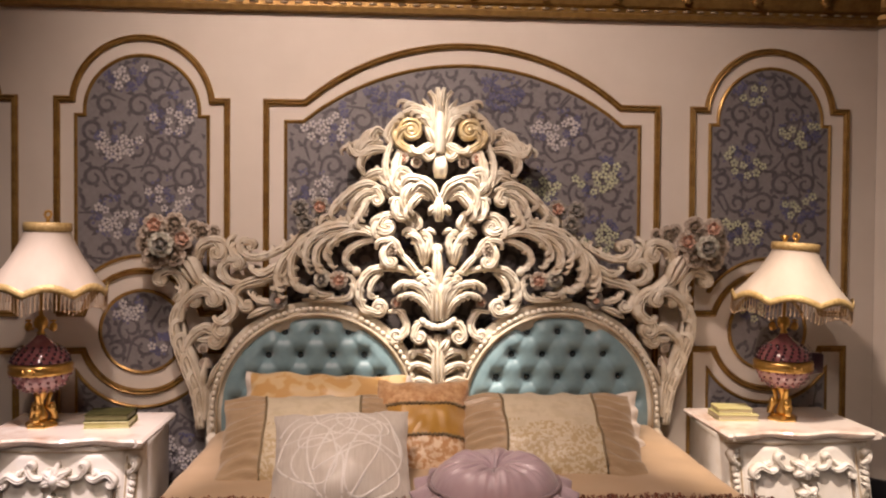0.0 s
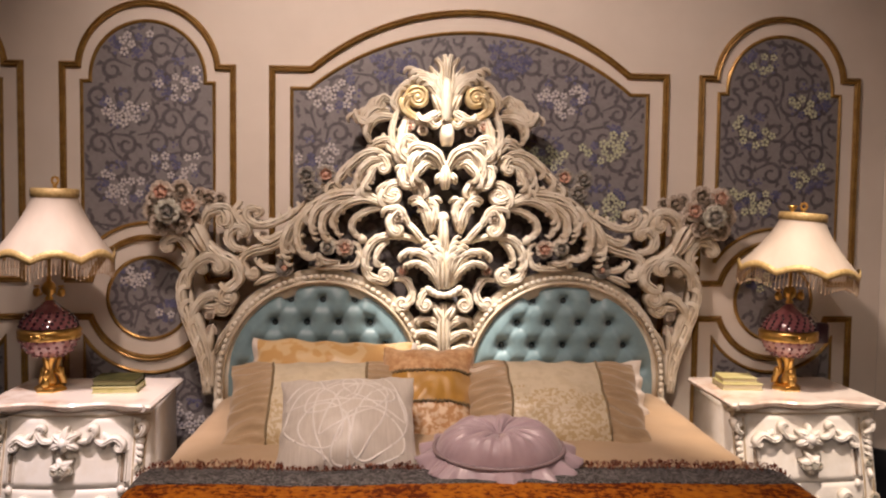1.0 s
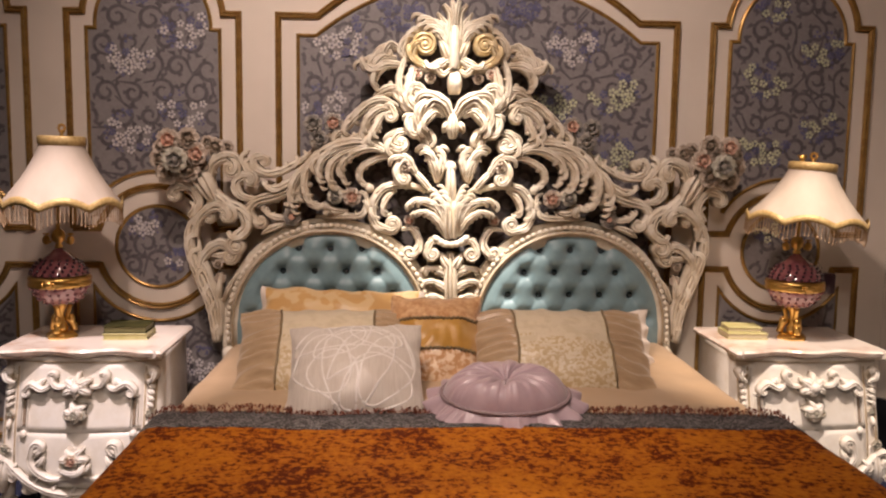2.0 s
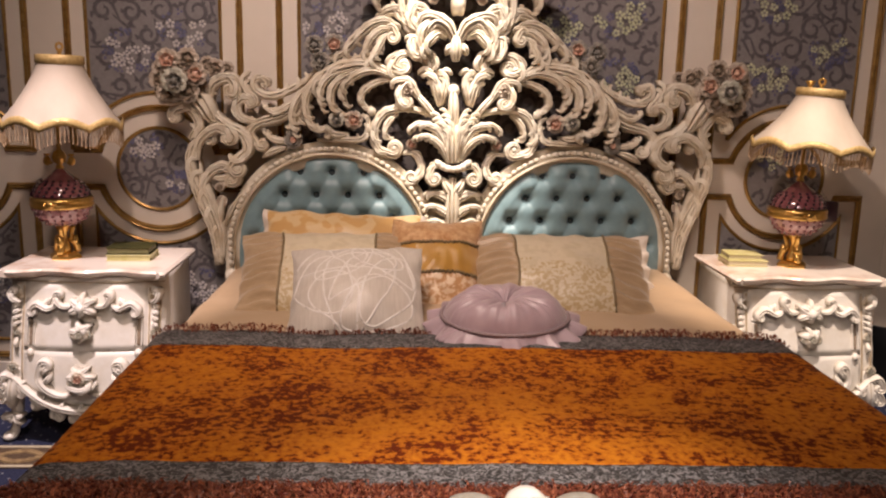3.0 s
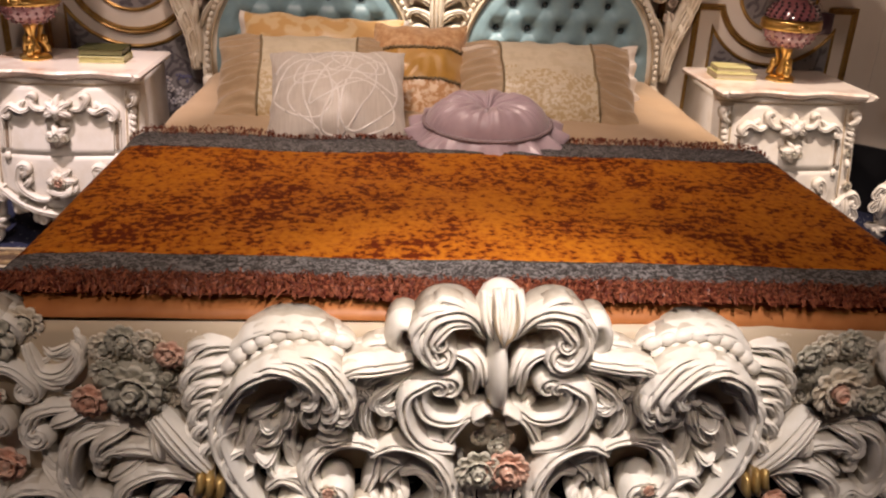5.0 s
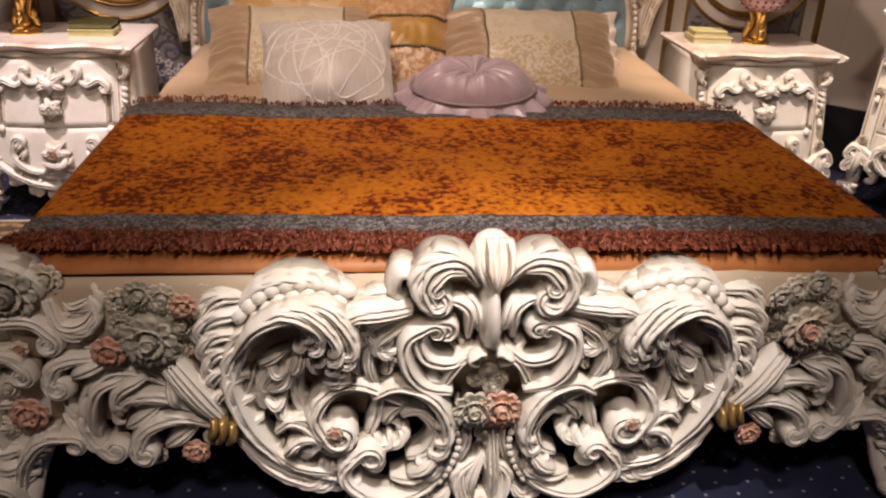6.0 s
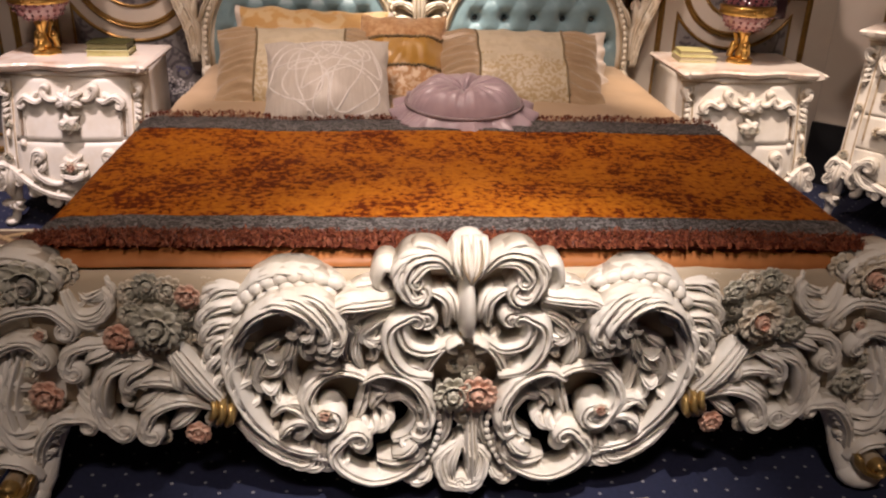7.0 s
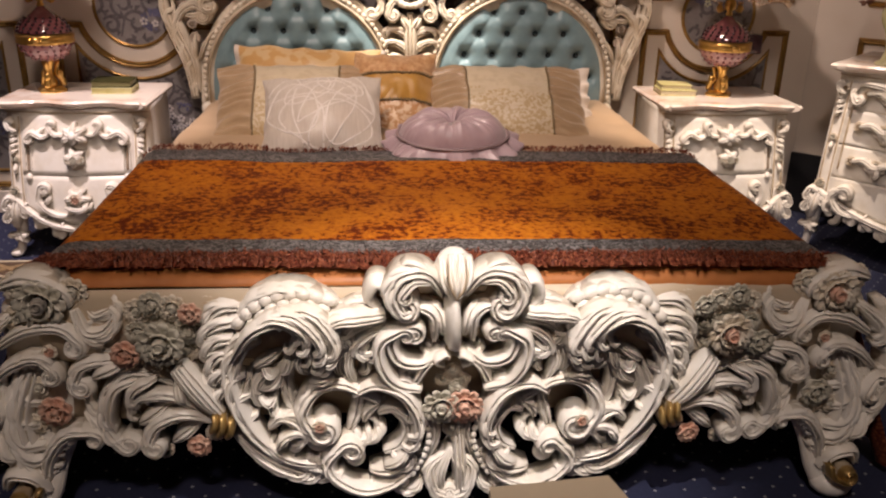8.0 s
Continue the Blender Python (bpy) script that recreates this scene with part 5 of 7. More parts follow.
foot.flower(-0.001, 0.246, r=0.0204, kind="daisy", mats=("sage", "ivory"), lift=0.045)
foot.flower(0.017, 0.221, r=0.018, kind="daisy", mats=("sage", "ivory"), lift=0.045, both=False)
foot.leaf((0.015, 0.269), (0.021, 0.137), (0.026, 0.027), w=0.0336, d=0.035, ribs=3, a=0.6, b=0.5, lift=0.02, both=False)
foot.scroll((-0.011, 0.172), (-0.048, 0.14), (-0.039, 0.08), (-0.007, 0.06), w=0.036, ribs=3, a=0.6, b=0.5, lift=0.03, curl=(1, 0.0132, 1))
foot.leaf((0.001, 0.188), (-0.023, 0.122), (-0.014, 0.052), w=0.0276, ribs=3, lift=0.03)
foot.leaf((-0.053, 0.304), (-0.034, 0.231), (-0.058, 0.141), w=0.024, ribs=2, lift=0.02)
foot.beads([(-0.062, 0.272), (-0.05, 0.224), (-0.065, 0.167), (-0.092, 0.117)], n=9, r=0.0084, lift=0.055)
foot.knob(-0.108, 0.082, r=0.0144, lift=0.03)
foot.leaf((-0.064, 0.107), (-0.077, 0.082), (-0.111, 0.066), w=0.03, ribs=3, lift=0.02)
foot.knob(0.026, 0.032, r=0.0144, lift=0.03, both=False)
# footboard: inner fingers of the C scrolls
foot.leaf((-0.479, 0.321), (-0.483, 0.388), (-0.458, 0.445), (-0.423, 0.459), w=0.0276, ribs=2, a=0.4, b=0.4, lift=0.03)
foot.leaf((-0.461, 0.274), (-0.466, 0.336), (-0.447, 0.387), w=0.024, ribs=2, lift=0.01)
foot.leaf((-0.395, 0.318), (-0.403, 0.287), (-0.38, 0.255), w=0.0264, ribs=3, lift=0.015)
foot.leaf((-0.354, 0.449), (-0.362, 0.413), (-0.382, 0.385), w=0.0276, ribs=3, lift=0.04)
foot.leaf((-0.327, 0.448), (-0.335, 0.412), (-0.317, 0.382), w=0.0276, ribs=3, lift=0.035)
foot.leaf((-0.421, 0.408), (-0.404, 0.386), (-0.379, 0.392), w=0.0216, ribs=2, lift=0.03)
foot.leaf((-0.433, 0.319), (-0.408, 0.31), (-0.388, 0.333), w=0.0216, ribs=2, lift=0.025)
foot.scroll((-0.261, 0.373), (-0.286, 0.381), (-0.318, 0.368), w=0.024, ribs=2, lift=0.045)
foot.leaf((-0.199, 0.247), (-0.186, 0.286), (-0.147, 0.307), w=0.0276, ribs=2, lift=0.01)
foot.leaf((-0.153, 0.146), (-0.119, 0.169), (-0.087, 0.209), w=0.0264, ribs=3, lift=0.045)
foot.leaf((-0.228, 0.082), (-0.173, 0.07), (-0.118, 0.084), w=0.024, ribs=2, lift=0.015)
foot.leaf((-0.141, 0.369), (-0.109, 0.375), (-0.083, 0.351), w=0.0276, ribs=2, lift=0.03)
foot.leaf((-0.173, 0.407), (-0.147, 0.391), (-0.122, 0.398), w=0.024, ribs=2, lift=0.02)
foot.leaf((-0.95, 0.517), (-0.994, 0.481), (-1.023, 0.423), w=0.0384, ribs=3, lift=0.02)
foot.scroll((-1.061, 0.317), (-1.02, 0.331), (-0.999, 0.299), w=0.032, ribs=3, a=0.5, b=0.6, curl=(-1, 0.0179, 1.1), lift=0.03)
foot.leaf((-1.01, 0.236), (-0.998, 0.187), (-0.968, 0.169), w=0.0282, ribs=2, lift=0.035)
foot.leaf((-0.825, 0.278), (-0.796, 0.245), (-0.796, 0.196), w=0.0282, ribs=2, lift=0.01)

# ---------------------------------------------------------------- bedding
def wrinkle(x, y, k=1.0):
    return k * (0.008 * noise.noise((x * 3.1, y * 2.3, 0.3)) + 0.003 * noise.noise((x * 11, y * 7, 4.0)))


def cover(y0, y1, half, top, low, lift, nx=90, ny=40, skew=0.0, k=1.0, round_r=0.07, flare=0.03):
    """Cloth that lies over the bed and hangs down both sides, as a sheet with thickness."""
    prof = []
    run = half - round_r
    total = 2 * (run + round_r * math.pi / 2 + (top - low - round_r))
    for i in range(nx + 1):
        s = -total / 2 + total * i / nx
        a, sg = abs(s), 1 if s >= 0 else -1
        if a < run:
            prof.append((s, top))
        elif a < run + round_r * math.pi / 2:
            t = (a - run) / round_r
            prof.append((sg * (run + round_r * math.sin(t)), top - round_r * (1 - math.cos(t))))
        else:
            d = a - run - round_r * math.pi / 2
            prof.append((sg * (half + flare * d), top - round_r - d))
    vs, fs = [], []
    for j in range(ny + 1):
        y = y0 + (y1 - y0) * j / ny
        for x, z in prof:
            yy = y - skew * x
            w = wrinkle(x, yy, k)
            fold = (0.016 * math.sin(yy * 31 + 3 * x) + 0.010 * math.sin(yy * 53 + 1.3)) * min(1, max(0, top - z - 0.05) / 0.25)
            vs.append((x + BX + (fold if x > 0 else -fold), yy, z + w + lift))
    n = len(prof)
    for j in range(ny):
        for i in range(n - 1):
            a = j * n + i
            fs.append((a, a + 1, a + n + 1, a + n))
    m = len(vs)
    vs += [(x, y, z - 0.006) for x, y, z in vs]
    fs += [tuple(q + m for q in reversed(f)) for f in fs[:]]
    for i in range(n - 1):
        fs.append((i, i + 1, i + 1 + m, i + m))
        b = ny * n + i
        fs.append((b, b + 1, b + 1 + m, b + m))
    return vs, fs


mattress = part("mattress", box(-0.86 + BX, 0.86 + BX, -2.19, -0.14, 0.22, 0.565, 0.06), "sheet")
tagged(mattress, "thick mattress under tan satin bedding", "mattress")
sheet = part("bed_sheet", cover(-0.15, -2.185, 0.915, 0.585, 0.25, 0.0, 140, 110, 0, 2.0), "sheet")
tagged(sheet, "tan satin fitted sheet with soft creases", "sheet")
hem_rings = []
for i in range(121):
    x = -0.86 + 1.72 * i / 120
    wv = 0.008 * noise.noise((x * 7, 0, 2)) + 0.004 * noise.noise((x * 27, 0, 5))
    hem_rings.append([(x + BX, y - 0.012 * x + wv * k, z + wv * (1 - k)) for y, z, k in ((-2.10, 0.588, 0), (-2.15, 0.598, 0), (-2.190, 0.597, 0.3), (-2.212, 0.591, 0.7), (-2.229, 0.582, 0.6), (-2.233, 0.566, 0.5), (-2.226, 0.50, 0.6), (-2.196, 0.50, 1), (-2.19, 0.57, 0.6), (-2.15, 0.582, 0))])
hem = part("satin_hem", loft(hem_rings), "orange_cloth")
tagged(hem, "orange satin hem at the foot of the mattress", "bed linen")

throw = thing("velvet_throw", (0, 0, 0), "crushed orange velvet throw with grey border and russet fringe", "blanket")
SK = 0.022
part("velvet_field", cover(-1.335, -2.055, 0.940, 0.600, 0.03, 0.010, 110, 60, SK, flare=0.44), "velvet", throw)
part("grey_border", cover(-1.215, -1.335, 0.940, 0.600, 0.03, 0.012, 110, 10, SK, flare=0.44), "border", throw, "grey chenille border")
part("grey_border", cover(-2.055, -2.150, 0.940, 0.600, 0.03, 0.012, 110, 10, SK, flare=0.44), "border", throw, "grey chenille border")
part("fringe_band", cover(-2.150, -2.200, 0.940, 0.598, 0.03, 0.008, 110, 6, SK, flare=0.44), "fringe", throw)
part("border_edge", cover(-1.185, -1.215, 0.940, 0.598, 0.03, 0.008, 110, 6, SK, flare=0.44), "border", throw)


def strands(y, out, n, length, seed):
    """Many short curled threads along an edge of the throw."""
    rnd = random.Random(seed)
    vs, fs = [], []
    for i in range(n):
        x = rnd.uniform(-0.93, 0.93)
        yy = y - SK * x + rnd.uniform(-0.03, 0.03)
        z = 0.612 + wrinkle(x, yy)
        if abs(x) > 0.87:
            z -= 0.07 * (1 - math.sqrt(max(0, 1 - ((abs(x) - 0.87) / 0.07) ** 2)))
        a = rnd.gauss(-math.pi / 2 if out < 0 else math.pi / 2, 1.1)
        L = length * rnd.uniform(0.6, 1.2)
        dx, dy = L * math.cos(a), L * math.sin(a)
        px, py, w = -dy / L, dx / L, 0.0016
        h = rnd.uniform(0.004, 0.012)
        k = len(vs)
        for t, zz in ((0, 0.0), (0.5, h), (1, h * 0.2)):
            for sg in (-1, 1):
                vs.append((x + BX + dx * t + sg * px * w, yy + dy * t + sg * py * w, z + zz))
        fs += [(k, k + 1, k + 3, k + 2), (k + 2, k + 3, k + 5, k + 4)]
    return vs, fs


tagged(part("fringe_threads", strands(-2.172, -1, 8000, 0.033, 3), "fringe", throw, "russet thread fringe", False), kind="stuff")
tagged(part("fringe_threads", strands(-1.195, 1, 1500, 0.016, 4), "fringe", throw, "russet thread fringe", False), kind="stuff")


def puffed(u, v, seed, side=-1):
    """How full a cushion stands at (u, v), with slack folds that run in from its corners and seams."""
    puff = max(0, 1 - abs(u) ** 2.1) ** 0.6 * max(0, 1 - abs(v) ** 2.1) ** 0.6
    rim = max(abs(u), abs(v))
    fold = 0.10 * noise.noise((u * 2.2 + seed, v * 2.2, side)) + 0.05 * noise.noise((u * 5 + seed, v * 5 + 3, side))
    a = math.atan2(v, u)
    fold += 0.07 * rim ** 3 * noise.noise((6 * math.cos(a) + seed, 6 * math.sin(a), rim * 0.8))
    return puff * (1 + fold)


def outline_of(w, h, u, v, crimp, seed):
    """Where a point of the cushion lies in its own plane: waisted sides, soft corners."""
    corner = 0.012 * (abs(u) * abs(v)) ** 6
    wob = 0.006 * noise.noise((u * 3 + 9 * seed, v * 3, 7.7))
    return (0.5 * w * u * (1 - crimp * (1 - v * v) - corner) + wob, 0.5 * h * v * (1 - crimp * (1 - u * u) - corner) + wob)


def cushion(w, h, t, n=64, crimp=0.06, rib=0, seed=0, bands=None, sag=0.16, frill=0.006):
    """A filled cushion in its own x (width) and z (height), puffed to both sides in y, fuller low down."""
    vs, fs, ms = [], [], []
    for side in (1, -1):
        for j in range(n + 1):
            for i in range(n + 1):
                u, v = 2 * i / n - 1, 2 * j / n - 1
                puff = puffed(u, v, seed, side)
                x, z = outline_of(w, h, u, v, crimp, seed)
                y = side * 0.5 * t * puff * (1 - sag * v)
                y += frill * max(0, max(abs(u), abs(v)) - 0.86) / 0.14 * math.sin(16 * math.atan2(v, u) + seed)
                if rib:
                    g = max(0, abs(u) - 0.53) / 0.47
                    y += side * rib * min(1, g * 6) * puff ** 0.5 * math.sin(30 * v + 2.5 * u + 4 * noise.noise((u * 3, v * 2, seed)))
                vs.append((x, y, z))
    m = (n + 1) ** 2
    for side in (0, 1):
        for j in range(n):
            for i in range(n):
                a = side * m + j * (n + 1) + i
                fs.append((a, a + 1, a + n + 2, a + n + 1) if side else (a, a + n + 1, a + n + 2, a + 1))
                ms.append(bands((i + 0.5) / n * 2 - 1, (j + 0.5) / n * 2 - 1) if bands else 0)
    return vs, fs, ms


M["taupe"] = material("taupe_satin", (0.38, 0.265, 0.155), 0.36, second=(0.45, 0.325, 0.20), scale=16, stretch=(1, 1, 6), bump=0.1, sheen=0.3)
M["cream_brocade"] = material("cream_brocade", (0.62, 0.53, 0.38), 0.42, second=(0.55, 0.46, 0.31), scale=26, detail=2, low=0.45, high=0.62, bump=0.15, bump_scale=120, sheen=0.2)
M["silver_silk"] = material("silver_beige_silk", (0.58, 0.52, 0.46), 0.42, second=(0.49, 0.43, 0.37), scale=14, stretch=(14, 1, 1), sheen=0.3, bump=0.06, bump_scale=160)
M["swirl"] = material("white_couched_cord", (0.72, 0.68, 0.64), 0.32, second=(0.66, 0.61, 0.57), scale=40)
M["damask"] = material("gold_damask", (0.56, 0.33, 0.12), 0.4, second=(0.64, 0.46, 0.24), scale=17, detail=1, low=0.47, high=0.53, sheen=0.2, bump=0.08)
M["gold_velvet"] = material("old_gold_velvet", (0.40, 0.20, 0.025), 0.4, second=(0.50, 0.27, 0.05), scale=12, bump=0.2, bump_scale=30, sheen=0.6)
M["peach"] = material("peach_brocade", (0.55, 0.30, 0.14), 0.42, second=(0.78, 0.60, 0.42), scale=55, detail=3, low=0.45, high=0.55, bump=0.2)
M["rust"] = material("rust_velvet", (0.42, 0.19, 0.06), 0.45, second=(0.66, 0.42, 0.22), scale=44, sheen=0.5, bump=0.2)
M["lilac"] = material("lilac_satin", (0.38, 0.275, 0.305), 0.33, second=(0.47, 0.355, 0.39), scale=8, bump=0.55, bump_scale=16, sheen=0.3)
M["lilac_trim"] = material("lilac_cord", (0.26, 0.19, 0.20), 0.5)
M["white_satin"] = material("white_satin", (0.74, 0.66, 0.58), 0.35, second=(0.68, 0.6, 0.52), scale=10, bump=0.2, bump_scale=15)
M["piping"] = material("olive_piping", (0.20, 0.14, 0.07), 0.5)


def pillow(name, label, at, tilt, turn, lean, w, h, t, mats, **k):
    """A cushion that lies back by tilt degrees from upright."""
    root = new(name)
    root.matrix_basis = pose(*at, -tilt, lean, turn)
    tagged(root, label, "pillow", k.pop("group", "pillows on the bed"))
    part("pillow_body", cushion(w, h, t, **k), mats, root)
    return root


def cord(root, name, path, r, mat, label=""):
    """A round cord along a path of 3D points."""
    p = np.array(path)
    d = np.gradient(p, axis=0)
    rings = []
    for i in range(len(p)):
        z = Vector(d[i]).normalized()
        x = z.orthogonal().normalized()
        y = z.cross(x)
        rings.append([tuple(Vector(p[i]) + r * (x * math.cos(a) + y * math.sin(a))) for a in [2 * math.pi * q / 6 for q in range(6)]])
    return part(name, loft(rings), mat, root, label)


def front_of(w, h, t, u, v, crimp=0.06, seed=0, proud=0.0, sag=0.16):
    x, z = outline_of(w, h, u, v, crimp, seed)
    return (x, -0.5 * t * puffed(u, v, seed) * (1 - sag * v) - proud, z)


def sham_bands(u, v):
    return 0 if abs(u) > 0.53 else (2 if v < -0.05 + 0.25 * noise.noise((u * 6, v * 6, 1)) else 1)


M["lace"] = material("gold_lace_brocade", (0.62, 0.53, 0.38), 0.42, second=(0.47, 0.35, 0.19), scale=75, detail=3, low=0.46, high=0.54, bump=0.15, sheen=0.2)
pillow("damask_pillow", "gold damask pillow leaning on the headboard", (-0.425, -0.385, 0.690), 30, 0, 2, 0.64, 0.32, 0.19, ["damask", "white_satin"], seed=3, frill=0.014, bands=lambda u, v: 1 if abs(u) > 0.93 else 0)
pillow("white_pillow", "white satin pillow behind the sham", (0.44, -0.45, 0.620), 38, 0, -2, 0.68, 0.31, 0.17, ["white_satin"], seed=4, frill=0.016)
for at, turn, seed in (((-0.448, -0.70, 0.660), 3, 1), ((0.365, -0.70, 0.664), -2, 2)):
    root = pillow("sham_pillow", "taupe pillow sham with a cream brocade middle", at, 52, turn, 0, 0.635, 0.41, 0.21, ["taupe", "cream_brocade", "lace"], rib=0.0100, bands=sham_bands, seed=seed, frill=0.012)
    for sgn in (-1, 1):
        cord(root, "piping", [front_of(0.635, 0.41, 0.21, sgn * 0.53, v, 0.06, seed, 0.002) for v in np.linspace(-0.97, 0.97, 24)], 0.0045, "piping")
bol = pillow("banded_cushion", "rust, gold and peach banded velvet cushion", (-0.068, -0.63, 0.672), 34, 0, 0, 0.33, 0.40, 0.20, ["rust", "gold_velvet", "peach"], bands=lambda u, v: 0 if v > 0.42 else (1 if v > -0.22 else 2), seed=6)
for v0 in (0.42, -0.22):
    cord(bol, "tassel_trim", [front_of(0.33, 0.40, 0.20, u, v0 + 0.020 * math.sin(70 * u), 0.06, 6, 0.002) for u in np.linspace(-0.95, 0.95, 120)], 0.005, "piping")
sq = pillow("square_cushion", "silver beige cushion with white couched swirls", (-0.335, -1.01, 0.676), 58, 2, -1, 0.435, 0.435, 0.20, ["silver_silk"], seed=8, crimp=0.08, sag=0.32)
rnd = random.Random(12)
for cx, cz, ra, rb, ph in ((-0.45, 0.45, 0.62, 0.34, 0.4), (0.10, 0.50, 0.34, 0.60, 1.0), (0.46, 0.40, 0.66, 0.30, 2.2), (-0.50, -0.10, 0.42, 0.62, 0.2), (0.05, 0.05, 0.70, 0.28, 0.9), (0.50, -0.20, 0.36, 0.70, 2.8),
                           (-0.25, -0.50, 0.60, 0.30, 2.0), (0.25, -0.55, 0.55, 0.40, 0.6), (-0.15, 0.35, 0.30, 0.55, 2.4), (0.0, -0.2, 0.85, 0.50, 1.4)):
    run = []
    for i in range(91):
        a = 2 * math.pi * i / 90
        e, f = ra * math.cos(a), rb * math.sin(a) + 0.10 * math.sin(2 * a)
        u, v = cx + e * math.cos(ph) - f * math.sin(ph), cz + e * math.sin(ph) + f * math.cos(ph)
        if max(abs(u), abs(v)) < 0.94:
            run.append(front_of(0.435, 0.435, 0.20, u, v, 0.08, 8, -0.0034, 0.32))
        if (max(abs(u), abs(v)) >= 0.94 or i == 90) and run:
            if len(run) > 5:
                cord(sq, "couched_swirl", run, 0.0050, "swirl")
            run = []

# round gathered cushion
rc = new("round_cushion")
OV = 0.70
rc.matrix_basis = pose(0.108, -1.175, 0.622, 11, 0, -2)
tagged(rc, "lilac satin round cushion with gathered frill", "pillow", "pillows on the bed")
rings = []
R, DISC = 0.184, 180
gather = [2 * math.pi * (j + 0.35 * random.Random(j).uniform(-1, 1)) / 15 for j in range(15)]
for i in range(34):
    q = i / 33
    # from the sunk middle over the full shoulder and down to the seam
    t = min(1.0, q / 0.80)
    ring = []
    for j in range(DISC):
        a = 2 * math.pi * j / DISC
        near = min(abs((a - g + math.pi) % (2 * math.pi) - math.pi) for g in gather)
        pleat = math.exp(-(near / (0.05 + 0.05 * t)) ** 2) * math.exp(-(t / 0.62) ** 2) + 0.35 * math.exp(-(near / 0.05) ** 2) * max(0, q - 0.55)
        full = 1 - 0.62 * math.exp(-(t / 0.22) ** 1.3)
        if q <= 0.80:
            r, z = R * 0.97 * t, 0.052 + 0.066 * full * (1 - t ** 4.5) ** 0.8
            z += 0.016 * noise.noise((3.2 * t * math.cos(a), 2.2 * t * math.sin(a), 3)) * t * (1 - t) * 3
        else:
            e = (q - 0.80) / 0.20
            r, z = R * (0.97 + 0.03 * math.sin(math.pi * e)), 0.052 - 0.040 * e
        z -= 0.020 * pleat - 0.0028 * t * t * math.cos(46 * a + 3 * math.sin(3 * a)) * (0.5 + noise.noise((3 * math.cos(a), 3 * math.sin(a), 2 * t)))
        ring.append((r * math.cos(a) + 1e-4 * math.cos(a), OV * (r * math.sin(a) + 1e-4 * math.sin(a)), z))
    rings.append(ring)
rings.append([(0.12 * math.cos(2 * math.pi * j / DISC), OV * 0.12 * math.sin(2 * math.pi * j / DISC), 0.004) for j in range(DISC)])
part("cushion_top", loft(rings), "lilac", rc)
part("centre_button", ball((0, 0, 0.078), 0.014, 1, 1, 0.6), "lilac_trim", rc)
cord(rc, "cord_edge", [(0.187 * math.cos(2 * math.pi * j / 144), OV * 0.187 * math.sin(2 * math.pi * j / 144), 0.044 + 0.002 * math.sin(9 * j)) for j in range(145)], 0.006, "lilac_trim")
rings = []
for i in range(9):
    t = i / 8
    ring = []
    for j in range(260):
        a = 2 * math.pi * j / 260
        wav = math.cos(11 * a + 2.6 * math.sin(2 * a + 1))
        fine = math.cos(37 * a + 3 * math.sin(5 * a))
        ring.append(((0.178 + (0.056 + 0.010 * wav) * t) * math.cos(a), (OV * 0.178 + (0.056 + 0.010 * wav) * t) * math.sin(a), 0.042 - 0.036 * t ** 1.2 + 0.014 * t * wav + 0.005 * t * (1 - 0.4 * t) * fine))
    rings.append(ring)
for i in range(9):
    rings.append([(x, y, z - 0.004) for x, y, z in rings[8 - i]])
part("frill", loft(rings, True, False), "lilac", rc)

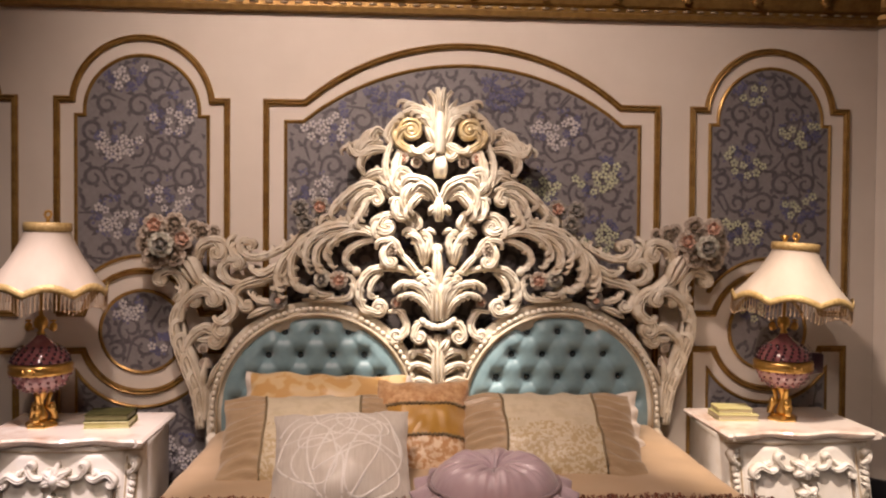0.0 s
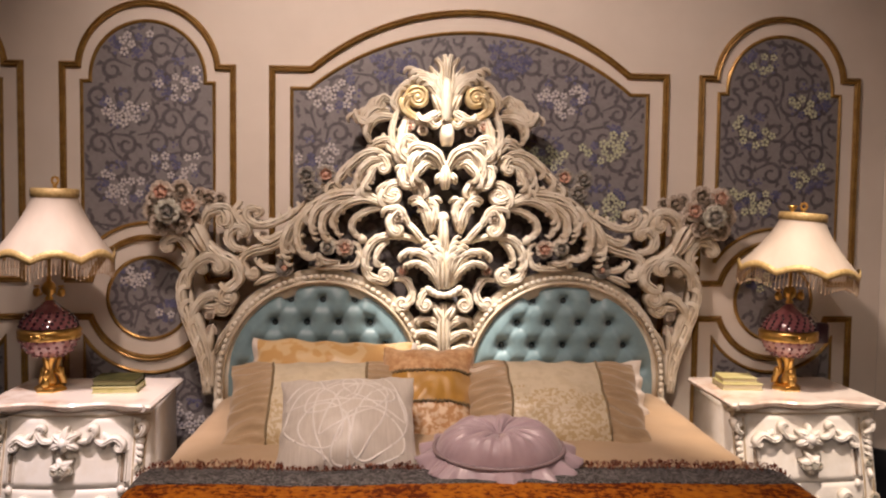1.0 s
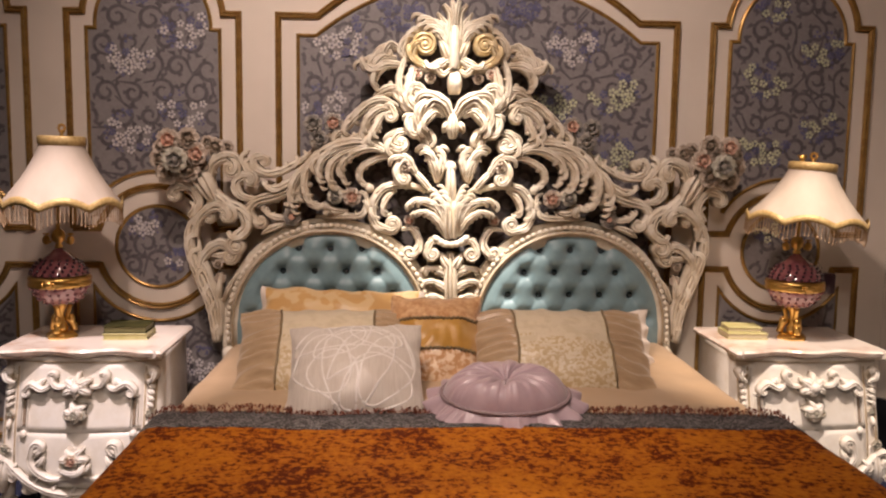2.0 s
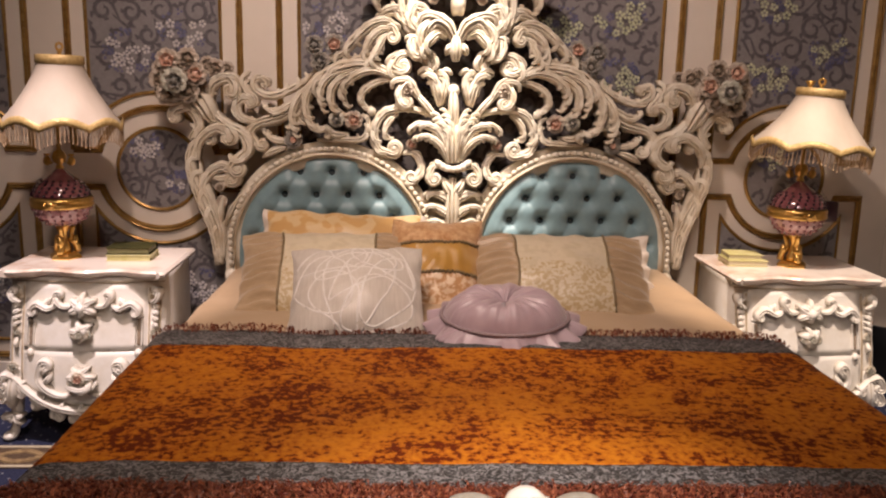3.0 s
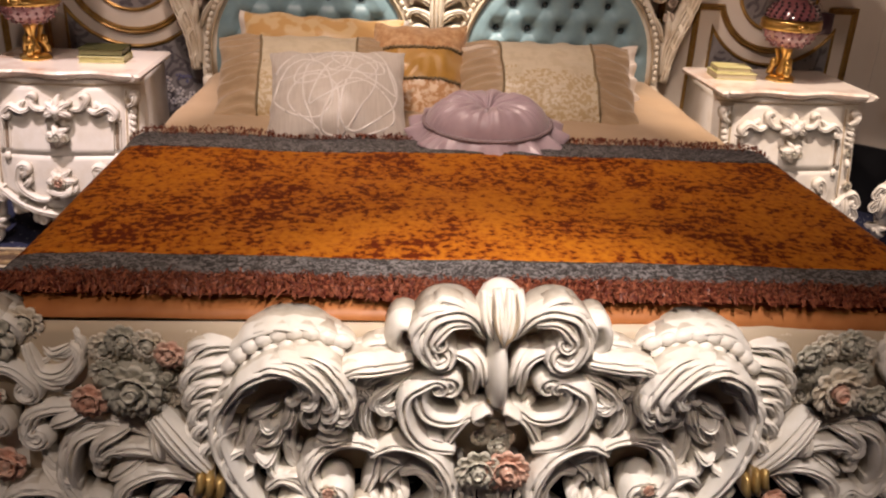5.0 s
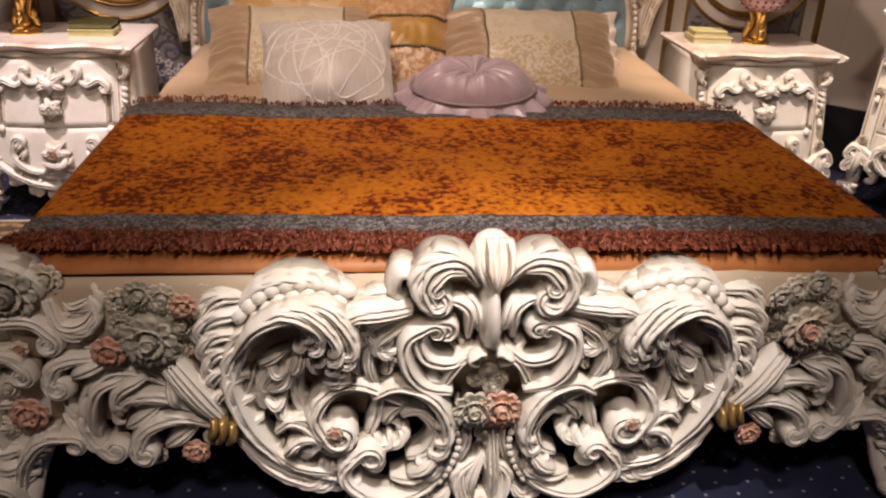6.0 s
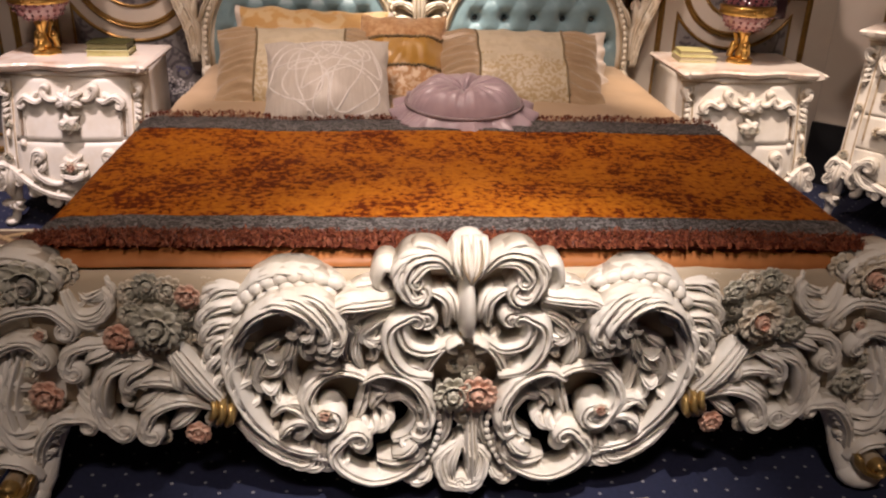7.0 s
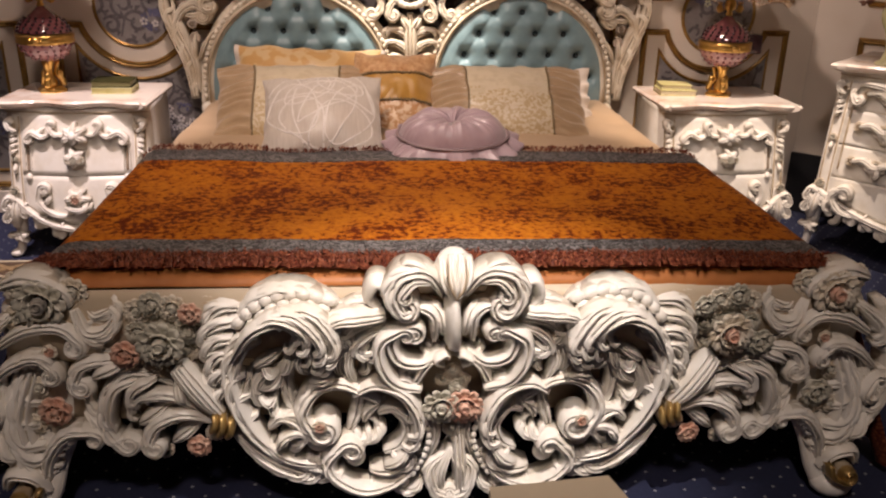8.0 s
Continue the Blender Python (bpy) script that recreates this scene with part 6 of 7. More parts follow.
# ---------------------------------------------------------------- bedside furniture
class Cabinet:
    """A bombe cabinet on cabriole legs; its own x runs along the front, its back is at y = 0, its front faces -y."""

    def __init__(self, root, w, depth, top, rows, low, belly=0.085):
        self.root, self.w, self.depth, self.top, self.rows, self.low, self.belly = root, w, depth, top, rows, low, belly
        self.build()

    def front(self, x, z):
        t = min(1, max(0, (self.top - z) / (self.top - self.low)))
        return self.depth - 0.045 + 0.030 * math.cos(math.pi * x / self.w) + self.belly * math.sin(math.pi * 0.56 * t) ** 1.6

    def foot_line(self, x):
        return self.low + 0.13 * (abs(x) / (self.w / 2)) ** 2.2

    def face(self, x0, x1, za, zb, proud, nx=24, nz=12, solid=0.02):
        """A piece of the swelling front, with thickness."""
        grids = []
        for off in (proud, proud - solid):
            g = []
            for j in range(nz + 1):
                for i in range(nx + 1):
                    x = x0 + (x1 - x0) * i / nx
                    a, b = za(x), zb(x)
                    z = a + (b - a) * j / nz
                    g.append((x, -self.front(x, z) - off, z))
            grids.append(g)
        vs, fs, m = grids[0] + grids[1], [], (nx + 1) * (nz + 1)
        for j in range(nz):
            for i in range(nx):
                a = j * (nx + 1) + i
                fs.append((a, a + 1, a + nx + 2, a + nx + 1))
                fs.append((m + a, m + a + nx + 1, m + a + nx + 2, m + a + 1))
        ring = [i for i in range(nx + 1)] + [j * (nx + 1) + nx for j in range(1, nz + 1)] + [nz * (nx + 1) + i for i in range(nx - 1, -1, -1)] + [j * (nx + 1) for j in range(nz - 1, 0, -1)]
        fs += [(ring[i], ring[(i + 1) % len(ring)], ring[(i + 1) % len(ring)] + m, ring[i] + m) for i in range(len(ring))]
        return vs, fs

    def build(self):
        root, w, top, hw = self.root, self.w, self.top, self.w / 2
        nx, nz = 24, 14
        vs = []
        for back in (0, 1):
            for j in range(nz + 1):
                for i in range(nx + 1):
                    x = -hw + w * i / nx
                    a = self.foot_line(x)
                    z = a + (top - 0.03 - a) * j / nz
                    vs.append((x, -0.012 if back else -self.front(x, z), z))
        m, fs = (nx + 1) * (nz + 1), []
        for j in range(nz):
            for i in range(nx):
                a = j * (nx + 1) + i
                fs.append((a, a + 1, a + nx + 2, a + nx + 1))
                fs.append((m + a, m + a + nx + 1, m + a + nx + 2, m + a + 1))
        ring = [i for i in range(nx + 1)] + [j * (nx + 1) + nx for j in range(1, nz + 1)] + [nz * (nx + 1) + i for i in range(nx - 1, -1, -1)] + [j * (nx + 1) for j in range(nz - 1, 0, -1)]
        fs += [(ring[i], ring[(i + 1) % len(ring)], ring[(i + 1) % len(ring)] + m, ring[i] + m) for i in range(len(ring))]
        part("body", (vs, fs), "white", root)
        # marble top with a serpentine front
        rings = []
        for z, grow in ((top - 0.034, -0.030), (top - 0.028, -0.012), (top - 0.020, 0.004), (top - 0.008, 0.008), (top, 0.0), (top, -0.01)):
            line = [(-hw - 0.018 - grow, 0.0, z)]
            for i in range(41):
                x = -hw + w * i / 40
                q = abs(x) / hw
                y = self.depth + 0.012 + 0.016 * math.cos(2.4 * math.pi * q) + (0.02 if q > 0.93 else 0) + grow
                line.append((x * (hw + 0.018 + grow) / hw, -y, z))
            line.append((hw + 0.018 + grow, 0.0, z))
            rings.append(line)
        part("marble_top", loft(rings), "marble", root, "cream veined marble top", False)
        part("cornice_band", self.face(-hw - 0.004, hw + 0.004, lambda x: top - 0.048, lambda x: top - 0.034, 0.008, 24, 3), "white", root)
        part("gilt_line", self.face(-hw - 0.003, hw + 0.003, lambda x: top - 0.051, lambda x: top - 0.048, 0.009, 24, 1), "glaze", root)
        inner = hw - 0.055
        for k in range(len(self.rows)):
            hi = self.rows[k]
            lo = self.rows[k + 1] if k + 1 < len(self.rows) else None
            part("drawer", self.face(-inner, inner, (lambda x, q=lo: q + 0.0012) if lo else (lambda x: self.foot_line(x) + 0.028), lambda x, q=hi: q - 0.0012, 0.004, 24, 10), "white", root)
        for sgn in (-1, 1):
            for a, b in ((hw - 0.050, hw - 0.045), (hw - 0.012, hw - 0.007)):
                x0, x1 = sorted((sgn * a, sgn * b))
                part("gilt_line", self.face(x0, x1, lambda x: self.low + 0.12, lambda x: top - 0.07, 0.004, 1, 12), "glaze", root)
        # bowl moulding and apron
        c = self.carver = Carver(root, ["white", "groove_grey"], y=0.0, swell=self.front)
        f = self.foot_line
        xs = [-hw + 0.01, -hw * 0.66, -hw * 0.33, 0, hw * 0.33, hw * 0.66, hw - 0.01]
        c.leaf(*[(x, f(x) + 0.012) for x in xs], w=0.034, d=0.020, ribs=2, a=0.7, b=0.7, lift=0.004, both=False, name="bowl_moulding")
        n = max(3, int(hw / 0.06))
        for i in range(n):
            x = hw * (i + 0.5) / n
            z = f(x) - 0.012
            c.scroll((x + 0.030, z + 0.012), (x, z + 0.005), (x - 0.018, z - 0.008), w=0.024, d=0.016, ribs=2, curl=(1 if i % 2 else -1, 0.011, 1.1), b=0.6, lift=-0.004, back=0.02)
            c.leaf((x + 0.02, z + 0.006), (x + 0.012, z - 0.016), (x - 0.004, z - 0.030), w=0.020, d=0.012, lift=-0.002, back=0.02)
        c.fan(0, f(0) - 0.004, 0.045, 230, 310, 5, 0.022, lift=0.002, both=False)
        # legs
        for sgn in (-1, 1):
            for back in (0, 1):
                yb = -0.05 if back else -(self.front(hw, 0.2) - 0.03)
                path = spline([(sgn * (hw - 0.022), yb, self.low + 0.16), (sgn * (hw - 0.002), yb - (0 if back else 0.012), self.low + 0.08), (sgn * (hw - 0.006), yb, self.low - 0.02),
                               (sgn * (hw + 0.008), yb - (0 if back else 0.008), 0.03), (sgn * (hw + 0.020), yb - (0 if back else 0.02), 0.012)], 16)
                rad = np.interp(np.linspace(0, 1, 16), [0, 0.3, 0.65, 0.85, 1], [0.034, 0.040, 0.020, 0.016, 0.024])
                rings = [[(p[0] + r * math.cos(a), p[1] + r * math.sin(a), p[2]) for a in [2 * math.pi * q / 12 for q in range(12)]] for p, r in zip(path, rad)]
                leg = part("leg", joined([loft(rings), ball((path[-1][0], path[-1][1], 0.017), 0.026, 1, 1.1, 0.65)]), "white", root)
                if not back:
                    lc = Carver(leg, ["white", "groove_grey"], y=yb - 0.03)
                    xk = sgn * (hw - 0.006)
                    lc.leaf((xk, self.low + 0.01), (xk - sgn * 0.004, self.low + 0.07), (xk - sgn * 0.01, self.low + 0.13), w=0.05, ribs=3, a=0.4, b=0.6, lift=0.006, both=False)
                    lc.scroll((xk - sgn * 0.02, self.low + 0.12), (xk + sgn * 0.012, self.low + 0.14), (xk + sgn * 0.03, self.low + 0.11), w=0.03, curl=(-sgn, 0.014, 1.1), b=0.7, lift=0.008, both=False)
                    lc.scroll((xk - sgn * 0.02, self.low + 0.06), (xk + sgn * 0.012, self.low + 0.085), (xk + sgn * 0.032, self.low + 0.06), w=0.028, curl=(-sgn, 0.013, 1.1), b=0.7, lift=0.008, both=False)
                    lc.flower(xk - sgn * 0.012, self.low + 0.165, 0.022, mats=("sage", "ivory"), lift=0.004, both=False)
                    lc.fan(xk, self.low - 0.02, 0.05, 200, 340, 4, 0.02, lift=0.0, both=False)
        # carved drops on the corner stiles
        x = hw - 0.028
        c.flower(x, top - 0.10, 0.024, mats=("glaze", "ivory"), lift=0.012)
        c.scroll((x - 0.012, top - 0.125), (x + 0.012, top - 0.11), (x + 0.02, top - 0.09), w=0.024, curl=(1, 0.010, 1), b=0.6, lift=0.008, back=0.01)
        for k in range(4):
            z = top - 0.13 - 0.022 * k
            c.leaf((x - 0.010, z), (x + 0.008, z - 0.008), (x + 0.010 - 0.002 * k, z - 0.026), w=0.020 - 0.002 * k, d=0.010, lift=0.004, back=0.008)
        c.flower(x, (top + self.low) / 2 + 0.03, 0.018, mats=("sage", "ivory"), lift=0.006)
        c.leaf((x, (top + self.low) / 2 + 0.01), (x, (top + self.low) / 2 - 0.03), w=0.018, d=0.010, lift=0.004, back=0.008)


def nightstand(at):
    root = thing("nightstand", at, "white bombe nightstand with carved drops and marble top", "nightstand", "nightstands beside the bed")
    cab = Cabinet(root, 0.545, 0.415, 0.645, [0.592, 0.350], 0.125)
    c = cab.carver
    # shell and festoons
    c.fan(0, 0.512, 0.052, -20, 200, 9, 0.024, lift=0.030, both=False, bend=10)
    c.fan(0, 0.512, 0.034, 200, 340, 5, 0.022, lift=0.032, both=False)
    c.knob(0, 0.514, 0.018, lift=0.050, both=False)
    c.scroll((-0.030, 0.512), (-0.075, 0.515), (-0.098, 0.542), w=0.020, d=0.016, ribs=2, curl=(-1, 0.014, 1.1), b=0.7, lift=0.010, back=0.012)
    c.scroll((-0.085, 0.525), (-0.125, 0.503), (-0.165, 0.520), (-0.190, 0.503), w=0.023, d=0.016, ribs=2, curl=(1, 0.014, 1.0), a=0.4, b=0.7, lift=0.010, back=0.012)
    c.fan(-0.135, 0.512, 0.03, 70, 150, 3, 0.014, lift=0.008)
    c.knob(-0.192, 0.476, 0.012, lift=0.006, sx=1.5, sz=0.7)
    for dx in (-0.012, 0.012):
        c.leaf((-0.192 + dx, 0.466), (-0.192 + dx, 0.37), w=0.006, d=0.006, ribs=1, a=1, b=1, arch=0, lift=0.007, back=0.006, mats=["white"])
    c.leaf((-0.192, 0.464), (-0.192, 0.372), w=0.012, d=0.003, ribs=1, a=1, b=1, arch=0, lift=0.006, back=0.004, mats=["patina"])
    c.knob(-0.192, 0.345, 0.014, lift=0.008)
    # posies down the middle
    c.fan(0, 0.425, 0.042, 160, 20, 6, 0.020, lift=0.034, both=False)
    c.flower(0, 0.425, 0.024, mats=("sage", "ivory"), lift=0.044, both=False)
    c.flower(0.022, 0.420, 0.018, mats=("ivory", "sage"), lift=0.038)
    c.fan(0, 0.425, 0.036, 215, 325, 5, 0.020, lift=0.030, both=False)
    c.fan(0, 0.262, 0.052, 165, 15, 7, 0.022, lift=0.030, both=False)
    c.flower(0, 0.270, 0.026, mats=("pink", "ivory"), lift=0.048, both=False)
    c.flower(-0.026, 0.252, 0.020, mats=("sage", "ivory"), lift=0.038)
    c.leaf((-0.05, 0.236), (0, 0.226), (0.05, 0.236), w=0.030, d=0.018, ribs=3, lift=0.030, both=False)
    # low C scrolls
    c.scroll((-0.020, 0.196), (-0.095, 0.200), (-0.152, 0.250), (-0.148, 0.305), w=0.026, d=0.018, ribs=2, curl=(-1, 0.020, 1.2), a=0.3, b=0.7, lift=0.008, back=0.012)
    c.leaf((-0.150, 0.270), (-0.125, 0.295), (-0.118, 0.320), w=0.026, d=0.014, lift=0.010, back=0.012)
    c.leaf((-0.140, 0.235), (-0.115, 0.262), (-0.110, 0.285), w=0.022, d=0.014, lift=0.010, back=0.012)
    return root


nightstand((-1.342, -0.135, 0))
nightstand((1.342, -0.135, 0))

# ---------------------------------------------------------------- table lamps


def table_lamp(at, label, tag=False, shift=(0, 0), wide=1.0, tall=1.0, lean=0.0):
    def raised(shape):
        """Lengthens the foot a little and carries what stands on it."""
        return ([(x, y, z * 1.24 if z < 0.104 else z + 0.025) for x, y, z in shape[0]], *shape[1:])

    def hung(shape):
        """Sets the shade a little crooked on its carrier."""
        c, q = math.cos(radians(lean)), math.sin(radians(lean))
        pts = [(x * wide, y * wide, (z - 0.60) * tall) for x, y, z in shape[0]]
        return ([(x * c + z * q + shift[0], y, 0.60 + shift[1] - x * q + z * c) for x, y, z in pts], *shape[1:])

    root = thing("table_lamp", at, label, "lamp", "lamps on the nightstands")
    part("plinth", raised(turned([(0.058, 0), (0.060, 0.004), (0.058, 0.010), (0.050, 0.014), (0.040, 0.018)], 6)), "gold_metal", root, "", False)
    stem = part("stem", raised(turned([(0.020, 0.015), (0.024, 0.03), (0.013, 0.05), (0.010, 0.075), (0.020, 0.095), (0.030, 0.104)], 20)), "gold_metal", root)
    for k in range(3):
        a = 2 * math.pi * k / 3 - math.pi / 2
        p = spline([(0.045, 0.018), (0.040, 0.040), (0.022, 0.055), (0.026, 0.078), (0.034, 0.098)], 14)
        rad = np.interp(np.linspace(0, 1, 14), [0, 0.3, 0.6, 1], [0.013, 0.014, 0.008, 0.009])
        rings = [[((q[0] + r * math.cos(b)) * math.cos(a) - r * math.sin(b) * math.sin(a), (q[0] + r * math.cos(b)) * math.sin(a) + r * math.sin(b) * math.cos(a), q[1]) for b in [2 * math.pi * i / 8 for i in range(8)]] for q, r in zip(p, rad)]
        part("foot_figure", raised(joined([loft(rings), ball((0.036 * math.cos(a), 0.036 * math.sin(a), 0.052), 0.014, 1, 1, 1.3)])), "gold_metal", root)
    low = [(0.024, 0.100)] + [(0.1065 * math.sin(t) ** 0.9, 0.195 - 0.095 * math.cos(t)) for t in np.linspace(0.35, 1.40, 12)]
    high = [(0.1065 * math.sin(t) ** 0.9, 0.195 - 0.098 * math.cos(t)) for t in np.linspace(1.78, 2.55, 10)] + [(0.040, 0.292), (0.024, 0.306), (0.012, 0.318)]
    bowl = part("bowl", raised(turned(low, 40)), "rose_glass", root, "pink cut glass lower bowl")
    lid = part("lid", raised(turned(high, 40)), "ruby", root, "plum glass lid with dark dots")
    part("band", raised(turned([(0.104, 0.172), (0.110, 0.176), (0.112, 0.186), (0.107, 0.192), (0.112, 0.198), (0.110, 0.208), (0.104, 0.212)], 40, 20, 0.01)), "gold_metal", root)
    part("clasp", raised(joined([ball((0, -0.112, 0.192), 0.011, 1.5, 0.7, 1), ball((0.02, -0.110, 0.192), 0.006), ball((-0.02, -0.110, 0.192), 0.006)])), "gold_metal", root)
    for body, t0, t1, rows, mat in ((bowl, 0.55, 1.3, 4, "ruby"), (lid, 1.86, 2.5, 5, "ruby_dark")):
        for j in range(rows):
            t = t0 + (t1 - t0) * j / (rows - 1)
            n = int(8 + 14 * math.sin(t))
            for i in range(n):
                a = 2 * math.pi * (i + 0.5 * (j % 2)) / n
                if math.sin(a) > 0.25:
                    continue
                q = 0.1065 * math.sin(t) ** 0.9
                part("glass_dot", raised(ball((q * math.cos(a), q * math.sin(a), 0.195 - 0.096 * math.cos(t)), 0.0068, 1, 1, 1, 6, 4)), mat, body)
    part("neck", raised(turned([(0.012, 0.316), (0.016, 0.322), (0.009, 0.332), (0.022, 0.345), (0.026, 0.36), (0.020, 0.378), (0.008, 0.388), (0.006, 0.68), (0.02, 0.703)], 20)), "gold_metal", root)
    for sgn in (-1, 1):
        part("lamp_arm", raised(joined([ball((sgn * 0.045, 0, 0.345), 0.014, 1, 1, 1.3), ball((sgn * 0.045, 0, 0.368), 0.008, 1.6, 1.6, 0.5), loft([[(sgn * x, 0.004 * math.cos(a), z + 0.004 * math.sin(a)) for a in (0, 1.57, 3.14, 4.71)] for x, z in ((0.01, 0.36), (0.03, 0.335), (0.045, 0.34))])])), "gold_metal", root)
    # bell shade: eight gores, scalloped hem
    seg, prof = 96, []
    hem = lambda a: 0.030 * abs(math.cos(4 * a + math.pi / 2)) ** 1.0
    rings, inner = [], []
    for i in range(15):
        t = i / 14
        ring = []
        for j in range(seg):
            a = 2 * math.pi * j / seg
            r = 0.086 + 0.149 * (t ** 1.35) * (0.965 + 0.035 * abs(math.cos(4 * a)))
            z = 0.703 - (0.232 - 0.0) * t + (hem(a) * 0.9 - 0.022) * max(0, (t - 0.75) / 0.25)
            ring.append((r * math.cos(a), r * math.sin(a), z))
        rings.append(ring)
    back = [[(x * 0.985, y * 0.985, z) for x, y, z in r] for r in reversed(rings)]
    part("shade", hung(loft(rings + back + [rings[0]], True, False)), "shade", root, "cream silk bell shade with scalloped hem")
    last, prev = rings[-1], rings[-2]
    band_rings = []
    for off, out in ((0.026, 1.004), (0.026, 1.014), (0.010, 1.018), (-0.004, 1.016), (-0.004, 1.0)):
        band_rings.append([(x * out * (1 - 0.55 * max(0, off - 0.002)), y * out * (1 - 0.55 * max(0, off - 0.002)), z + off) for x, y, z in last])
    part("hem_braid", hung(loft(band_rings, True, False)), "gilt_braid", root, "gold braid hem")
    part("top_ring", hung(loft([[(r * math.cos(2 * math.pi * j / 48), r * math.sin(2 * math.pi * j / 48), z) for j in range(48)] for r, z in ((0.088, 0.690), (0.094, 0.694), (0.094, 0.722), (0.088, 0.726), (0.080, 0.722))])), "gilt_braid", root)
    part("finial", hung(joined([turned([(0.004, 0.718), (0.012, 0.724), (0.006, 0.732), (0.010, 0.738), (0.004, 0.744)], 14)] + [ball((0.013 * math.cos(q), 0, 0.756 + 0.013 * math.sin(q)), 0.006, 1, 1, 1, 8, 5) for q in [0.785 * i for i in range(8)]])), "gold_metal", root)
    drops = []
    for j in range(130):
        a = 2 * math.pi * j / 130
        k = int(j * seg / 130)
        x, y, z = last[k]
        L = 0.058
        w = 0.0017
        drops.append(loft([[(x + w * math.cos(b), y + w * math.sin(b), z - 0.002 - q) for b in (0, 2.09, 4.19)] for q in (0, L)]))
        drops.append(ball((x, y, z - L - 0.004), 0.0034, 1, 1, 1.4, 5, 4))
    tagged(part("bead_fringe", hung(joined(drops)), "bead", root, "beige beaded fringe", False), kind="stuff")
    if tag:
        part("hanging_tag", raised(joined([box(0.105, 0.168, 0.00, 0.05, 0.155, 0.235, 0.004), loft([[(x, 0.02 + 0.001 * math.cos(a), z + 0.001 * math.sin(a)) for a in (0, 2.1, 4.2)] for x, z in ((0.02, 0.36), (0.09, 0.29), (0.135, 0.235))])])), "dark", root, "dark burgundy hanging tag")
    return root


M["gilt_braid"] = material("gold_braid", (0.60, 0.44, 0.20), 0.4, 0.2, second=(0.42, 0.28, 0.10), scale=80, bump=0.6, bump_scale=160)
table_lamp((-1.482, -0.352, 0.645), "cream bell shade lamp on a plum glass egg", False, (0.024, 0.036), 0.90, 0.97, 1.0)
table_lamp((1.366, -0.352, 0.645), "cream bell shade lamp on a plum glass egg with tag", True, (0.036, -0.012), 0.96, 0.88, 4.3)


def book(at, turn, size, mat, label, leaves="paper"):
    root = thing("book", at, label, "book", "books on the nightstands", turn)
    w, d, h = size
    part("cover", joined([box(-w / 2, w / 2, -d / 2, d / 2, 0, 0.003, 0.001), box(-w / 2, w / 2, -d / 2, d / 2, h - 0.003, h, 0.001), box(-w / 2, w / 2, d / 2 - 0.003, d / 2, 0.003, h - 0.003, 0.001)]), mat, root, "", False)
    part("page_block", box(-w / 2 + 0.004, w / 2 - 0.004, -d / 2 + 0.004, d / 2 - 0.003, 0.003, h - 0.003, 0.001), leaves, root, "page block", False)


M["olive_edge"] = material("olive_page_edge", (0.10, 0.095, 0.035), 0.6, second=(0.20, 0.18, 0.075), scale=30, stretch=(1, 1, 40))
M["paper"] = material("cream_paper", (0.62, 0.55, 0.38), 0.7, second=(0.5, 0.43, 0.28), scale=30, stretch=(1, 1, 40))
book((-1.232, -0.345, 0.6455), 3, (0.165, 0.13, 0.024), "book_b", "yellow green book under the dark one", "book_b")
book((-1.233, -0.342, 0.670), 2, (0.160, 0.125, 0.026), "book_a", "dark olive book on a green one", "olive_edge")
book((1.182, -0.315, 0.6455), -4, (0.160, 0.13, 0.024), "book_b", "yellow green book lying flat")
book((1.178, -0.308, 0.670), -6, (0.135, 0.105, 0.020), "book_b", "small yellow green book on a larger one")

# ---------------------------------------------------------------- tall chest along the bay wall
chest = thing("chest_of_drawers", (2.482, -0.640, 0), "ivory bombe chest of drawers with carved pulls", "chest", "", -46)
cab = Cabinet(chest, 1.05, 0.50, 0.830, [0.765, 0.645, 0.500, 0.365], 0.165, 0.075)
c = cab.carver
for z in (0.705, 0.575, 0.435):
    for x in (-0.30,):
        c.scroll((x - 0.10, z + 0.01), (x - 0.05, z + 0.02), (x, z), (x + 0.05, z + 0.02), (x + 0.10, z + 0.01), w=0.036, d=0.024, ribs=3, a=0.6, b=0.6, lift=0.012, back=0.012)
        c.fan(x, z, 0.045, 200, 340, 5, 0.022, lift=0.016)
        c.flower(x - 0.10, z + 0.01, 0.024, mats=("glaze", "ivory"), lift=0.018)
        c.flower(x + 0.10, z + 0.01, 0.024, mats=("glaze", "ivory"), lift=0.018)
        c.flower(x, z + 0.008, 0.028, mats=("sage", "ivory"), lift=0.024)
c.scroll((-0.32, 0.215), (-0.40, 0.230), (-0.44, 0.285), (-0.41, 0.325), w=0.040, d=0.024, ribs=3, curl=(-1, 0.024, 1.2), a=0.3, b=0.7, lift=0.01, back=0.012)
c.leaf((-0.42, 0.30), (-0.45, 0.27), (-0.45, 0.22), w=0.04, ribs=3, lift=0.012, back=0.012)
c.scroll((-0.44, 0.745), (-0.40, 0.755), (-0.34, 0.75), w=0.026, ribs=2, curl=(-1, 0.018, 1.1), b=0.6, lift=0.012, back=0.012)
c.scroll((-0.44, 0.745), (-0.455, 0.715), (-0.44, 0.685), w=0.030, ribs=2, curl=(1, 0.016, 1.1), b=0.6, lift=0.012, back=0.012)
c.leaf((-0.45, 0.66), (-0.45, 0.40), w=0.008, d=0.004, ribs=1, a=1, b=1, arch=0, lift=0.006, back=0.005, mats=["glaze"])

